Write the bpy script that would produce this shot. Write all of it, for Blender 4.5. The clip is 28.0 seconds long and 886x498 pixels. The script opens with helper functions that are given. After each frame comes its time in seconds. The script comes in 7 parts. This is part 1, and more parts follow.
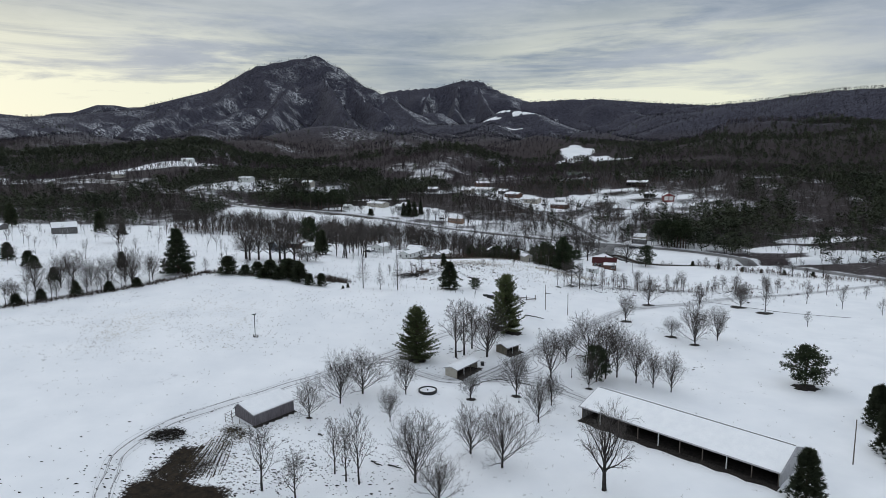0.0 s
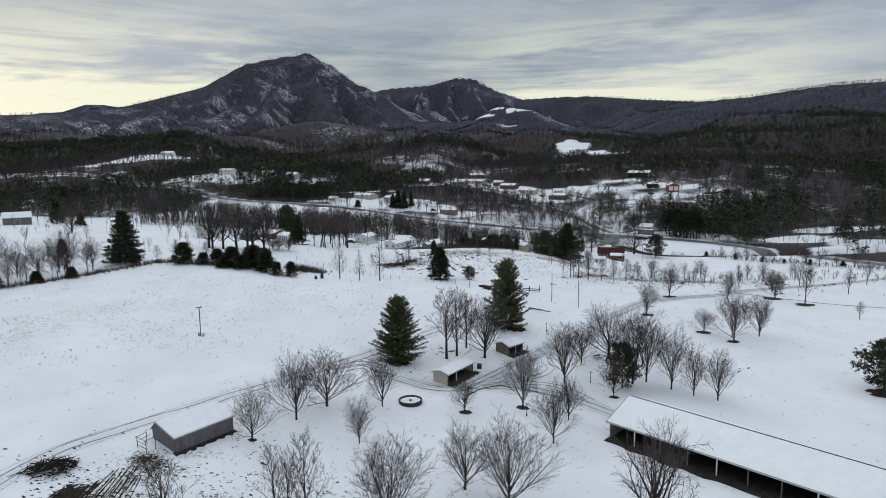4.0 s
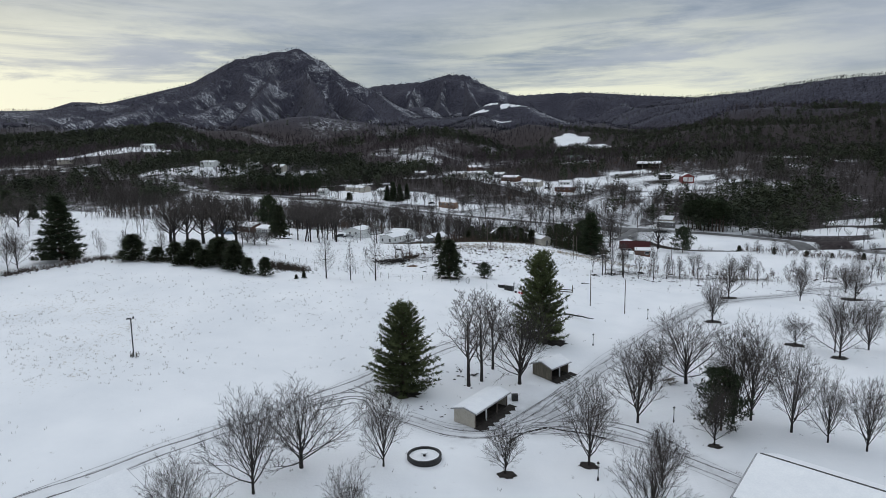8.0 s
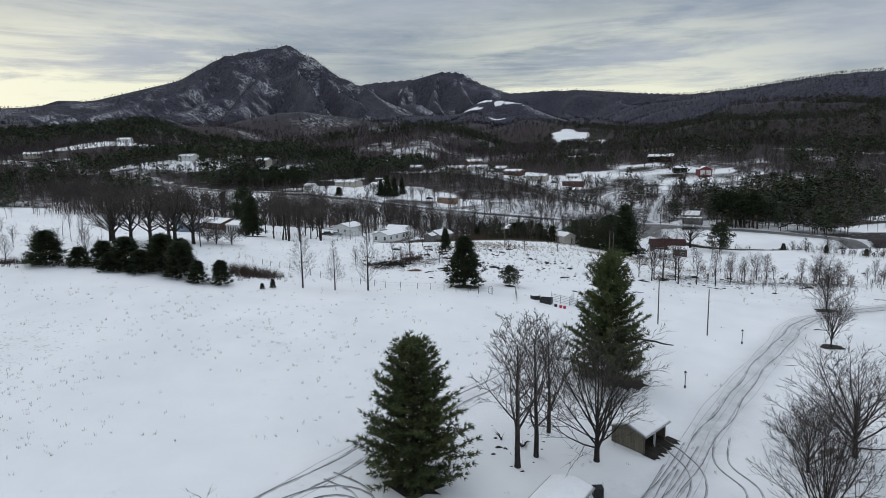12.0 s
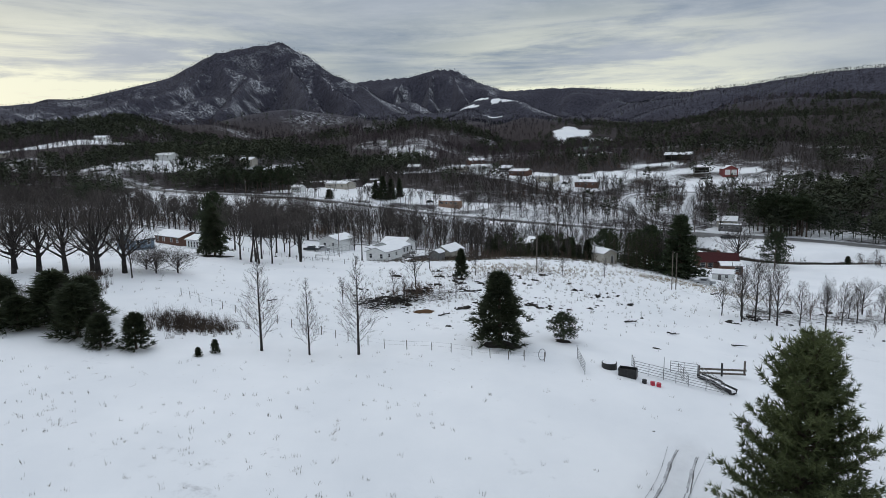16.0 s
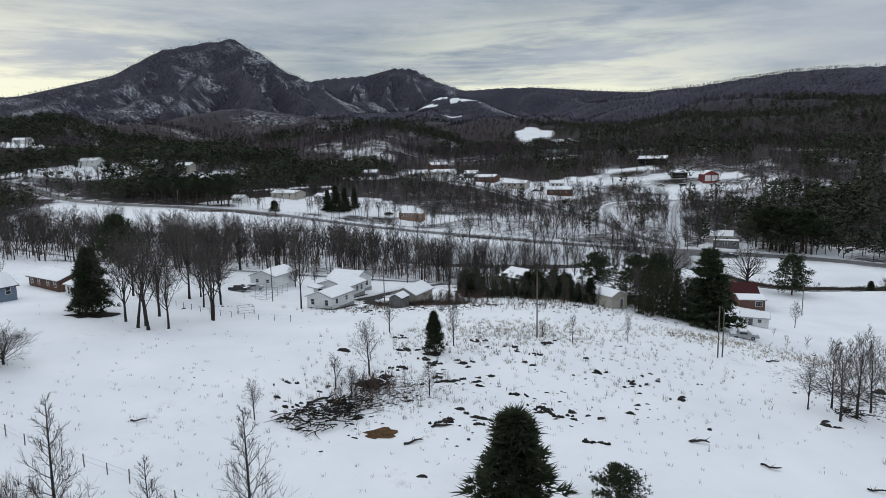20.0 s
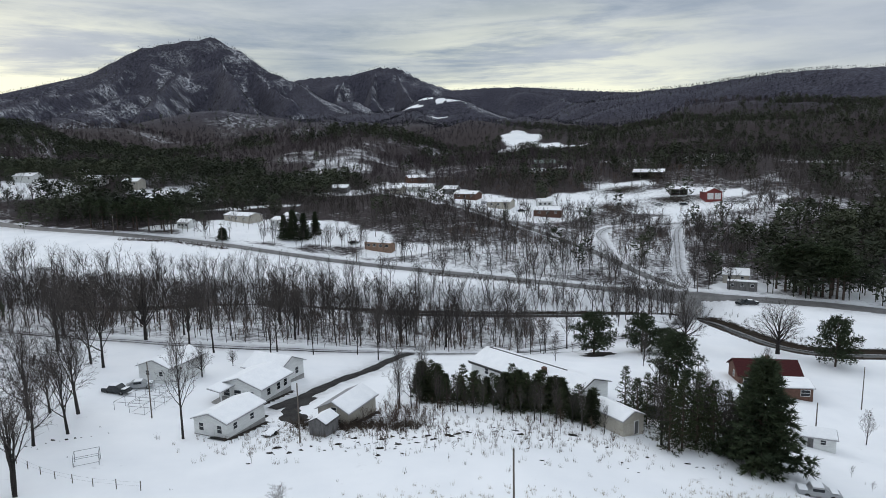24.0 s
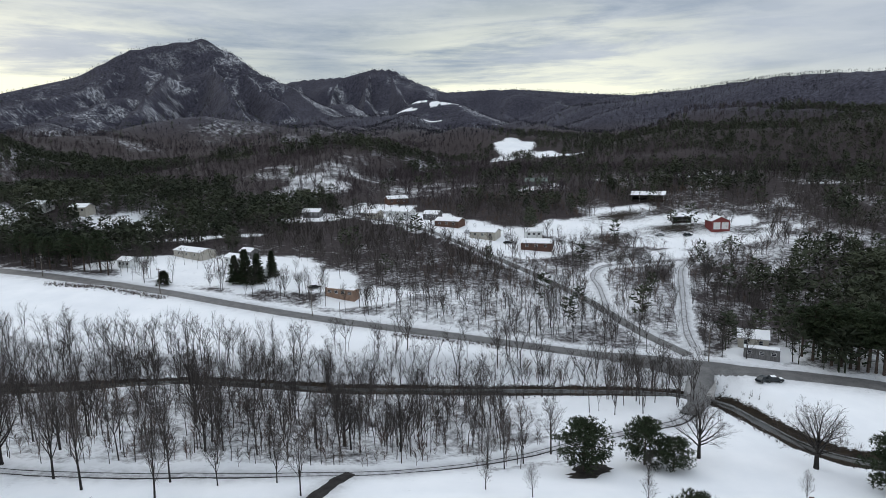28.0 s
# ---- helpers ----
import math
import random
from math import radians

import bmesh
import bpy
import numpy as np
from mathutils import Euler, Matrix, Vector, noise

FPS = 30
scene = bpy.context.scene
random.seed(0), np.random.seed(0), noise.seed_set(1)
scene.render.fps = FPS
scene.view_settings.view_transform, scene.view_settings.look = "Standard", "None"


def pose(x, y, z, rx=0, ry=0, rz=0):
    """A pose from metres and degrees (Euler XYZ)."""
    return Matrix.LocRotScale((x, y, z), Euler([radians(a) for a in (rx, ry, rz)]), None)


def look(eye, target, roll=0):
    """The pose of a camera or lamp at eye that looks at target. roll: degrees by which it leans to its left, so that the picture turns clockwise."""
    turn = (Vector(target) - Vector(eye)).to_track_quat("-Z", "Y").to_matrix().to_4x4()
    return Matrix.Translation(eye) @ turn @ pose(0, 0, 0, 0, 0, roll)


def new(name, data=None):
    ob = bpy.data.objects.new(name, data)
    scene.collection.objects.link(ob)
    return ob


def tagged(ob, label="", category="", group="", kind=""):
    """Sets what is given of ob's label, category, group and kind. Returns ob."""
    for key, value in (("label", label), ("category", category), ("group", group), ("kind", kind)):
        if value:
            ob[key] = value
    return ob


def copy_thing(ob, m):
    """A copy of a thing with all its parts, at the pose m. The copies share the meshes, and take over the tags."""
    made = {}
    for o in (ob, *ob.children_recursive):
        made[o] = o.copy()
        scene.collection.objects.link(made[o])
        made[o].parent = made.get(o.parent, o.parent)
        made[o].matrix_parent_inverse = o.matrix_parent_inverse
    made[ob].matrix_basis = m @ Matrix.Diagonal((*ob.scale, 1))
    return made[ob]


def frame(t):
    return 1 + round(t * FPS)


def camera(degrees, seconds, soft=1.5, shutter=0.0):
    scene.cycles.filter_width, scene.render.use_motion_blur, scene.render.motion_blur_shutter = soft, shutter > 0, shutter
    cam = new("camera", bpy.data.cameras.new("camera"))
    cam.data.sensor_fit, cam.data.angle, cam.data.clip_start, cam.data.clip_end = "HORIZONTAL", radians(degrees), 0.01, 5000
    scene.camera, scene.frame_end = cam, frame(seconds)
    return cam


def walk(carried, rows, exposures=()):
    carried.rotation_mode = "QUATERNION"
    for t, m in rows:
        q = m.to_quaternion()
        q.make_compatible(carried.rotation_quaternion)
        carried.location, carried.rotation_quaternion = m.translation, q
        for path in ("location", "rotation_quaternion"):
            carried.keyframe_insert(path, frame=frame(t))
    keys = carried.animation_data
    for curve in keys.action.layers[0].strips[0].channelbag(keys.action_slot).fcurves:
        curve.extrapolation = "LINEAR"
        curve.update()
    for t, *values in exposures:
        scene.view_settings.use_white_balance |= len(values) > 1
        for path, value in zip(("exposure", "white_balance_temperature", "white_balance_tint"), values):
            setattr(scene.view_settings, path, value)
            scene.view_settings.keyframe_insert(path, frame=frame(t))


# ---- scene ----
cam = camera(70.7, 28.0, 0.82)
METRES, EYE, TILT, LEAN, TURN = 256.0, 52.0, -8.0, 0.4, 0.0
ROWS = [
    (0.0, 0.0, 0.0, 0.0, -0.0, 0.0, 0.0),
    (0.5, 0.0011, 0.0099, -0.0029, -0.07, 0.01, 0.04),
    (1.0, 0.0024, 0.0211, -0.0058, -0.14, 0.01, 0.06),
    (1.5, 0.0037, 0.0337, -0.0086, -0.21, 0.02, 0.09),
    (2.0, 0.0049, 0.0478, -0.0114, -0.28, 0.03, 0.12),
    (2.5, 0.0054, 0.0632, -0.0139, -0.29, 0.03, 0.17),
    (3.0, 0.0055, 0.0797, -0.0162, -0.35, 0.04, 0.21),
    (3.5, 0.0056, 0.0977, -0.0181, -0.45, 0.04, 0.26),
    (5.5, 0.0028, 0.1699, -0.0219, -0.79, -0.01, 0.43),
    (6.0, 0.0006, 0.187, -0.0227, -0.86, -0.04, 0.46),
    (6.5, -0.0022, 0.2037, -0.0236, -0.95, -0.05, 0.5),
    (7.0, -0.0048, 0.2192, -0.0243, -1.02, -0.07, 0.54),
    (7.5, -0.0076, 0.2358, -0.0249, -1.13, -0.08, 0.55),
    (8.0, -0.01, 0.2527, -0.0255, -1.23, -0.1, 0.56),
    (8.5, -0.0124, 0.2698, -0.0261, -1.33, -0.11, 0.6),
    (9.0, -0.0147, 0.287, -0.0267, -1.43, -0.12, 0.65),
    (9.5, -0.0168, 0.3044, -0.0271, -1.52, -0.15, 0.67),
    (10.0, -0.0184, 0.322, -0.0273, -1.64, -0.15, 0.69),
    (10.5, -0.0194, 0.34, -0.027, -1.77, -0.16, 0.73),
    (11.0, -0.0199, 0.3589, -0.0267, -1.83, -0.15, 0.74),
    (11.5, -0.021, 0.3773, -0.0261, -1.89, -0.15, 0.74),
    (12.0, -0.0224, 0.3964, -0.0257, -1.92, -0.13, 0.76),
    (12.5, -0.0239, 0.4152, -0.025, -1.98, -0.13, 0.79),
    (14.5, -0.0292, 0.4882, -0.0149, -2.23, -0.22, 0.86),
    (15.0, -0.0303, 0.5068, -0.0114, -2.28, -0.22, 0.89),
    (15.5, -0.0316, 0.5252, -0.0079, -2.34, -0.24, 0.9),
    (16.0, -0.0326, 0.5432, -0.0043, -2.39, -0.25, 0.92),
    (16.5, -0.0335, 0.5609, -0.0007, -2.45, -0.26, 0.92),
    (17.0, -0.0344, 0.5785, 0.0027, -2.51, -0.26, 0.94),
    (17.5, -0.0353, 0.5961, 0.0059, -2.56, -0.24, 0.94),
    (18.0, -0.036, 0.6135, 0.0093, -2.92, -0.27, 1.0),
    (18.5, -0.036, 0.6308, 0.0132, -3.99, -0.3, 1.2),
    (19.0, -0.0347, 0.6484, 0.0178, -5.16, -0.34, 1.42),
    (19.5, -0.0322, 0.6661, 0.0232, -5.79, -0.36, 1.55),
    (20.0, -0.0288, 0.6839, 0.0296, -6.09, -0.39, 1.58),
    (20.5, -0.0249, 0.702, 0.036, -6.23, -0.41, 1.61),
    (21.0, -0.0209, 0.7202, 0.0428, -6.38, -0.43, 1.61),
    (21.5, -0.0163, 0.738, 0.0495, -6.55, -0.46, 1.65),
    (23.5, 0.0072, 0.8069, 0.0785, -7.15, -0.55, 1.79),
    (24.0, 0.0137, 0.8238, 0.0858, -7.18, -0.56, 1.78),
    (24.5, 0.0203, 0.8402, 0.0934, -7.22, -0.57, 1.79),
    (25.0, 0.0268, 0.8564, 0.1009, -7.3, -0.55, 1.8),
    (25.5, 0.0335, 0.8724, 0.1086, -7.35, -0.55, 1.8),
    (26.0, 0.0405, 0.8882, 0.1163, -7.39, -0.53, 1.81),
    (26.5, 0.0475, 0.9032, 0.1246, -7.41, -0.54, 1.83),
    (27.0, 0.0543, 0.918, 0.1332, -7.42, -0.55, 1.84),
    (27.5, 0.0612, 0.9321, 0.1415, -7.43, -0.55, 1.84),
    (28.0, 0.0675, 0.9462, 0.1497, -7.44, -0.55, 1.81),
]
walk(cam, [(t, pose(0, 0, EYE, TILT, LEAN, TURN) @ pose(METRES * x, METRES * y, METRES * z, 90 + pitch, roll, yaw)) for t, x, y, z, yaw, pitch, roll in ROWS],
     [(0, -0.12, 6330, 10), (12, -0.12, 6330, 10), (18, -0.12, 6330, 10), (21.5, 0.0, 6350, 10), (25, 0.12, 6380, 10), (28, 0.18, 6380, 10)])

# ---- sky and light ----
sky_world = bpy.data.worlds.new("winter_sky")
scene.world = sky_world
sky_world.use_nodes = True
wn, wl = sky_world.node_tree.nodes, sky_world.node_tree.links
wn.clear()


def wnode(kind, **values):
    n = wn.new(kind)
    for key, value in values.items():
        n.inputs[key].default_value = value
    return n


def wmath(op, a, b=0.5, c=None):
    n = wn.new("ShaderNodeMath")
    n.operation = op
    for i, v in enumerate((a, b, c)):
        if v is None:
            continue
        if isinstance(v, (int, float)):
            n.inputs[i].default_value = v
        else:
            wl.new(v, n.inputs[i])
    return n.outputs[0]


def wmix(fac, a, b):
    n = wn.new("ShaderNodeMix")
    n.data_type = "RGBA"
    for i, v in ((0, fac), (6, a), (7, b)):
        if isinstance(v, (int, float, tuple)):
            n.inputs[i].default_value = v
        else:
            wl.new(v, n.inputs[i])
    return n.outputs[2]


def wsmooth(v, a, b):
    n = wn.new("ShaderNodeMapRange")
    n.interpolation_type = "SMOOTHSTEP"
    n.inputs[1].default_value, n.inputs[2].default_value = a, b
    wl.new(v, n.inputs[0])
    return n.outputs[0]


tex = wn.new("ShaderNodeTexCoord")
split = wn.new("ShaderNodeSeparateXYZ")
wl.new(tex.outputs["Generated"], split.inputs[0])
up, east = split.outputs[2], split.outputs[0]


def cloud(scale, flat, detail, rough, offset, warp=0.0):
    m = wn.new("ShaderNodeMapping")
    m.inputs["Scale"].default_value = (1, 1, flat)
    m.inputs["Location"].default_value = (offset, offset * 0.7, 0.3)
    m.inputs["Rotation"].default_value = (0, 0.05, 0)
    wl.new(tex.outputs["Generated"], m.inputs[0])
    n = wnode("ShaderNodeTexNoise", Scale=scale, Detail=detail, Roughness=rough, Distortion=warp)
    wl.new(m.outputs[0], n.inputs["Vector"])
    return n.outputs["Fac"]


air = wn.new("ShaderNodeTexSky")
air.sky_type, air.sun_disc = "NISHITA", False
air.sun_elevation, air.sun_rotation = radians(14), radians(-38)
broad = wsmooth(cloud(2.3, 3.4, 7, 0.58, 3.1, 0.35), 0.36, 0.66)
streak = wsmooth(cloud(5.2, 6.5, 9, 0.64, 1.7, 0.5), 0.40, 0.68)
grey = wmix(broad, (0.285, 0.345, 0.42, 1), (0.47, 0.515, 0.575, 1))
grey = wmix(wmath("MULTIPLY", streak, 0.45), grey, (0.57, 0.605, 0.63, 1))
# the bright band under the cloud deck, towards the hidden sun
west = wsmooth(east, 0.06, -0.42)
gap = wmath("MULTIPLY", wsmooth(wmath("ABSOLUTE", wmath("SUBTRACT", east, 0.26)), 0.42, 0.06), 0.8)
side = wmath("MAXIMUM", west, gap)
low = wsmooth(up, 0.26, 0.11)
rim = wmath("MULTIPLY", wsmooth(up, 0.125, 0.085), wmath("ADD", wmath("MULTIPLY", side, 0.7), 0.3))
veil = wmath("MULTIPLY", wmath("MULTIPLY", low, side), wsmooth(cloud(3.4, 9.0, 9, 0.62, 5.3, 0.4), 0.36, 0.60))
glow = wmath("MINIMUM", wmath("ADD", veil, wmath("MULTIPLY", rim, 0.85)), 1.0)
colour = wmix(glow, grey, (0.96, 0.96, 0.76, 1))
colour = wmix(wmath("MULTIPLY", wsmooth(up, 0.24, 0.6), 0.30), colour, (0.475, 0.485, 0.49, 1))
# an overcast sky is brightest overhead
lift = wmath("ADD", wmath("MULTIPLY", wsmooth(up, 0.27, 0.85), 1.15), 1.0)
clouds = wnode("ShaderNodeBackground", Strength=1.0)
wl.new(colour, clouds.inputs[0])
wl.new(lift, clouds.inputs[1])
blue = wnode("ShaderNodeBackground", Strength=0.06)
wl.new(air.outputs[0], blue.inputs[0])
both = wn.new("ShaderNodeMixShader")
both.inputs[0].default_value = 0.94
out = wn.new("ShaderNodeOutputWorld")
wl.new(blue.outputs[0], both.inputs[1])
wl.new(clouds.outputs[0], both.inputs[2])
wl.new(both.outputs[0], out.inputs[0])

sun = new("sun", bpy.data.lights.new("sun", "SUN"))
sun.data.energy, sun.data.angle, sun.data.color = 0.45, radians(35), (1.0, 0.97, 0.90)
sun.matrix_world = look((-60, 70, 80), (0, 0, 0))

# ---- materials ----
def shader(name, rough=0.8, metal=0.0):
    m = bpy.data.materials.new(name)
    m.use_nodes = True
    b = m.node_tree.nodes["Principled BSDF"]
    b.inputs["Roughness"].default_value, b.inputs["Metallic"].default_value = rough, metal
    return m, m.node_tree.nodes, m.node_tree.links, b


def noise_of(n, l, scale, detail=4, rough=0.6, stretch=None, coord="Object", warp=0.0):
    tc = n.new("ShaderNodeTexCoord")
    t = n.new("ShaderNodeTexNoise")
    t.inputs["Scale"].default_value, t.inputs["Detail"].default_value = scale, detail
    t.inputs["Roughness"].default_value, t.inputs["Distortion"].default_value = rough, warp
    src = tc.outputs[coord]
    if stretch:
        mp = n.new("ShaderNodeMapping")
        mp.inputs["Scale"].default_value = stretch
        l.new(src, mp.inputs[0])
        src = mp.outputs[0]
    l.new(src, t.inputs["Vector"])
    return t.outputs["Fac"]


def ramp(n, l, src, a, b, ca, cb):
    r = n.new("ShaderNodeValToRGB")
    r.color_ramp.elements[0].position, r.color_ramp.elements[1].position = a, b
    r.color_ramp.elements[0].color, r.color_ramp.elements[1].color = (*ca, 1), (*cb, 1)
    l.new(src, r.inputs[0])
    return r.outputs[0]


def blend(n, l, fac, a, b):
    m = n.new("ShaderNodeMix")
    m.data_type = "RGBA"
    for i, v in ((0, fac), (6, a), (7, b)):
        if isinstance(v, (int, float)):
            m.inputs[i].default_value = v
        elif isinstance(v, tuple):
            m.inputs[i].default_value = (*v, 1)
        else:
            l.new(v, m.inputs[i])
    return m.outputs[2]


def calc(n, l, op, a, b=0.0, clamp=False):
    m = n.new("ShaderNodeMath")
    m.operation, m.use_clamp = op, clamp
    for i, v in enumerate((a, b)):
        if isinstance(v, (int, float)):
            m.inputs[i].default_value = v
        else:
            l.new(v, m.inputs[i])
    return m.outputs[0]


def relief(n, l, b, src, strength, distance):
    bump = n.new("ShaderNodeBump")
    bump.inputs["Strength"].default_value, bump.inputs["Distance"].default_value = strength, distance
    l.new(src, bump.inputs["Height"])
    l.new(bump.outputs[0], b.inputs["Normal"])


def surface(name, c0, c1, scale=2.0, rough=0.8, metal=0.0, stretch=None, fine=8.0, bump=0.15, own=0.0):
    """A plain weathered surface: two colours mixed by coarse and fine noise, with relief; own: tone shift from thing to thing."""
    m, n, l, b = shader(name, rough, metal)
    if rough >= 0.7:
        b.inputs["Specular IOR Level"].default_value = 0.12
    coarse, grain = noise_of(n, l, scale, 5, 0.6, stretch), noise_of(n, l, scale * fine, 3, 0.6, stretch)
    f = calc(n, l, "ADD", calc(n, l, "MULTIPLY", coarse, 0.65), calc(n, l, "MULTIPLY", grain, 0.35))
    col = ramp(n, l, f, 0.36, 0.64, c0, c1)
    if own:
        info = n.new("ShaderNodeObjectInfo")
        h = n.new("ShaderNodeHueSaturation")
        l.new(calc(n, l, "ADD", calc(n, l, "MULTIPLY", info.outputs["Random"], 2 * own), 1 - own), h.inputs["Value"])
        l.new(col, h.inputs["Color"])
        col = h.outputs[0]
    l.new(col, b.inputs["Base Color"])
    relief(n, l, b, grain, bump, 0.05)
    return m


def attribute(n, name):
    a = n.new("ShaderNodeAttribute")
    a.attribute_name = name
    return a.outputs["Fac"]


# the ground: snow that thins out over stubble, rock and leaf litter
ground_mat, n, l, b = shader("snowy_ground", 0.85)
b.inputs["Specular IOR Level"].default_value = 0.12
patch = noise_of(n, l, 0.055, 7, 0.66, warp=0.5)
tuft = noise_of(n, l, 0.55, 4, 0.7)
speck = noise_of(n, l, 2.2, 3, 0.7)
wide = noise_of(n, l, 0.012, 4, 0.5)
snow = ramp(n, l, noise_of(n, l, 0.09, 5, 0.55), 0.3, 0.7, (0.755, 0.768, 0.79), (0.845, 0.85, 0.862))
# litter lifted towards purple, upland blued: distance haze put into the colour
litter = ramp(n, l, noise_of(n, l, 0.4, 6, 0.7), 0.3, 0.7, (0.022, 0.018, 0.019), (0.066, 0.053, 0.053))
upland_haze = ramp(n, l, noise_of(n, l, 0.13, 7, 0.85, stretch=(1, 1, 0.2)), 0.36, 0.68, (0.008, 0.008, 0.013), (0.085, 0.083, 0.112))
litter = blend(n, l, attribute(n, "upland_haze"), litter, upland_haze)
straw = ramp(n, l, tuft, 0.3, 0.7, (0.16, 0.125, 0.075), (0.34, 0.28, 0.18))
earth = ramp(n, l, noise_of(n, l, 0.8, 5, 0.7), 0.3, 0.7, (0.005, 0.004, 0.0035), (0.034, 0.024, 0.015))
woods = attribute(n, "woods")
# under trees the snow holds on slopes that face away from the wind, in streaks between the stems
geo = n.new("ShaderNodeNewGeometry")
lee = n.new("ShaderNodeVectorMath")
lee.operation = "DOT_PRODUCT"
l.new(geo.outputs["Normal"], lee.inputs[0])
lee.inputs[1].default_value = (0.88, -0.25, 0.0)
stems = ramp(n, l, noise_of(n, l, 0.16, 5, 0.8, stretch=(1.0, 1.0, 0.14)), 0.46, 0.58, (0, 0, 0), (1, 1, 1))
belt = ramp(n, l, noise_of(n, l, 0.012, 5, 0.65), 0.47, 0.58, (0, 0, 0), (1, 1, 1))
face = n.new("ShaderNodeMapRange")
face.interpolation_type = "SMOOTHSTEP"
l.new(lee.outputs["Value"], face.inputs[0])
face.inputs[1].default_value, face.inputs[2].default_value = 0.10, 0.40
hold = calc(n, l, "MULTIPLY", calc(n, l, "MULTIPLY", face.outputs[0], 0.80), calc(n, l, "MULTIPLY", stems, belt))
litter = blend(n, l, hold, litter, (0.56, 0.57, 0.60))
bare = calc(n, l, "ADD", calc(n, l, "MULTIPLY", patch, 0.55), calc(n, l, "MULTIPLY", tuft, 0.45))
edge = n.new("ShaderNodeMapRange")
edge.interpolation_type = "SMOOTHSTEP"
l.new(calc(n, l, "ADD", bare, calc(n, l, "MULTIPLY", woods, 0.44)), edge.inputs[0])
edge.inputs[1].default_value, edge.inputs[2].default_value = 0.58, 0.84
slushy = ramp(n, l, noise_of(n, l, 0.35, 6, 0.7, warp=0.4), 0.32, 0.68, (0.17, 0.165, 0.17), (0.56, 0.57, 0.59))
snow = blend(n, l, calc(n, l, "MULTIPLY", attribute(n, "slush"), calc(n, l, "ADD", calc(n, l, "MULTIPLY", tuft, 0.8), 0.55), True), snow, slushy)
col = blend(n, l, edge.outputs[0], snow, litter)
stub = n.new("ShaderNodeMapRange")
l.new(calc(n, l, "ADD", calc(n, l, "MULTIPLY", speck, 0.6), calc(n, l, "ADD", calc(n, l, "MULTIPLY", tuft, 0.4), calc(n, l, "MULTIPLY", attribute(n, "stubble"), 0.16))), stub.inputs[0])
stub.inputs[1].default_value, stub.inputs[2].default_value = 0.73, 0.80
col = blend(n, l, calc(n, l, "MULTIPLY", stub.outputs[0], 0.5), col, straw)
mudd = n.new("ShaderNodeMapRange")
l.new(calc(n, l, "ADD", calc(n, l, "ADD", calc(n, l, "MULTIPLY", bare, 0.45), calc(n, l, "MULTIPLY", speck, 0.35)), calc(n, l, "MULTIPLY", attribute(n, "mud"), 0.5)), mudd.inputs[0])
mudd.inputs[1].default_value, mudd.inputs[2].default_value = 0.62, 0.70
col = blend(n, l, mudd.outputs[0], col, earth)
l.new(col, b.inputs["Base Color"])
relief(n, l, b, calc(n, l, "ADD", calc(n, l, "MULTIPLY", tuft, 0.5), speck), 0.25, 0.12)

SNOW = surface("roof_snow", (0.78, 0.79, 0.81), (0.86, 0.865, 0.875), 0.6, 0.7, bump=0.1)
ASPHALT = surface("wet_asphalt", (0.068, 0.066, 0.067), (0.145, 0.141, 0.138), 0.35, 0.55, bump=0.1)
SLUSH = surface("tyre_slush", (0.22, 0.215, 0.22), (0.58, 0.59, 0.61), 0.9, 0.6, fine=5)
RUT = surface("wet_wheel_rut", (0.045, 0.042, 0.040), (0.30, 0.295, 0.30), 0.7, 0.55, fine=4)
WET = surface("wet_black_gravel", (0.010, 0.009, 0.009), (0.048, 0.045, 0.043), 0.6, 0.7, fine=6)
BARK = surface("grey_bark", (0.020, 0.0180, 0.0175), (0.062, 0.056, 0.053), 1.5, 0.9, own=0.25)
TWIG = surface("winter_twigs", (0.042, 0.037, 0.035), (0.105, 0.092, 0.086), 0.5, 0.9, own=0.25)
PINE_BARK = surface("pine_bark", (0.045, 0.035, 0.030), (0.12, 0.09, 0.075), 2.0, 0.9)
PINE = surface("pine_needles", (0.048, 0.063, 0.031), (0.150, 0.172, 0.078), 0.35, 0.7, own=0.15)
YOUNG_PINE = surface("young_pine_needles", (0.020, 0.030, 0.016), (0.075, 0.088, 0.044), 0.5, 0.75, own=0.25)
SPRUCE = surface("dark_spruce_needles", (0.020, 0.030, 0.018), (0.062, 0.078, 0.042), 0.4, 0.7, own=0.15)
CEDAR = surface("cedar_needles", (0.019, 0.027, 0.016), (0.068, 0.078, 0.045), 0.6, 0.75, own=0.2)
WEED = surface("dry_weed_stalks", (0.075, 0.060, 0.045), (0.20, 0.165, 0.125), 0.8, 0.9)
SCRUB = surface("brown_hill_scrub", (0.055, 0.040, 0.034), (0.135, 0.098, 0.080), 0.05, 0.95)
BRUSH = surface("dead_brush", (0.036, 0.029, 0.025), (0.115, 0.090, 0.074), 0.8, 0.9)
STRAW = surface("dead_grass", (0.22, 0.185, 0.135), (0.42, 0.36, 0.27), 1.5, 0.9)
WATER, n, l, b = shader("dark_river_water", 0.12)
b.inputs["Base Color"].default_value = (0.030, 0.030, 0.026, 1)
relief(n, l, b, noise_of(n, l, 0.8, 4, 0.6), 0.25, 0.1)
WHITE = surface("white_siding", (0.60, 0.61, 0.60), (0.76, 0.77, 0.76), 0.7, 0.6, stretch=(1, 1, 4), bump=0.1)
CREAM = surface("beige_siding", (0.36, 0.33, 0.28), (0.50, 0.47, 0.41), 0.7, 0.65, bump=0.1)
GREY_BOARD = surface("weathered_boards", (0.085, 0.082, 0.083), (0.21, 0.205, 0.205), 0.9, 0.85, stretch=(5, 5, 0.6))
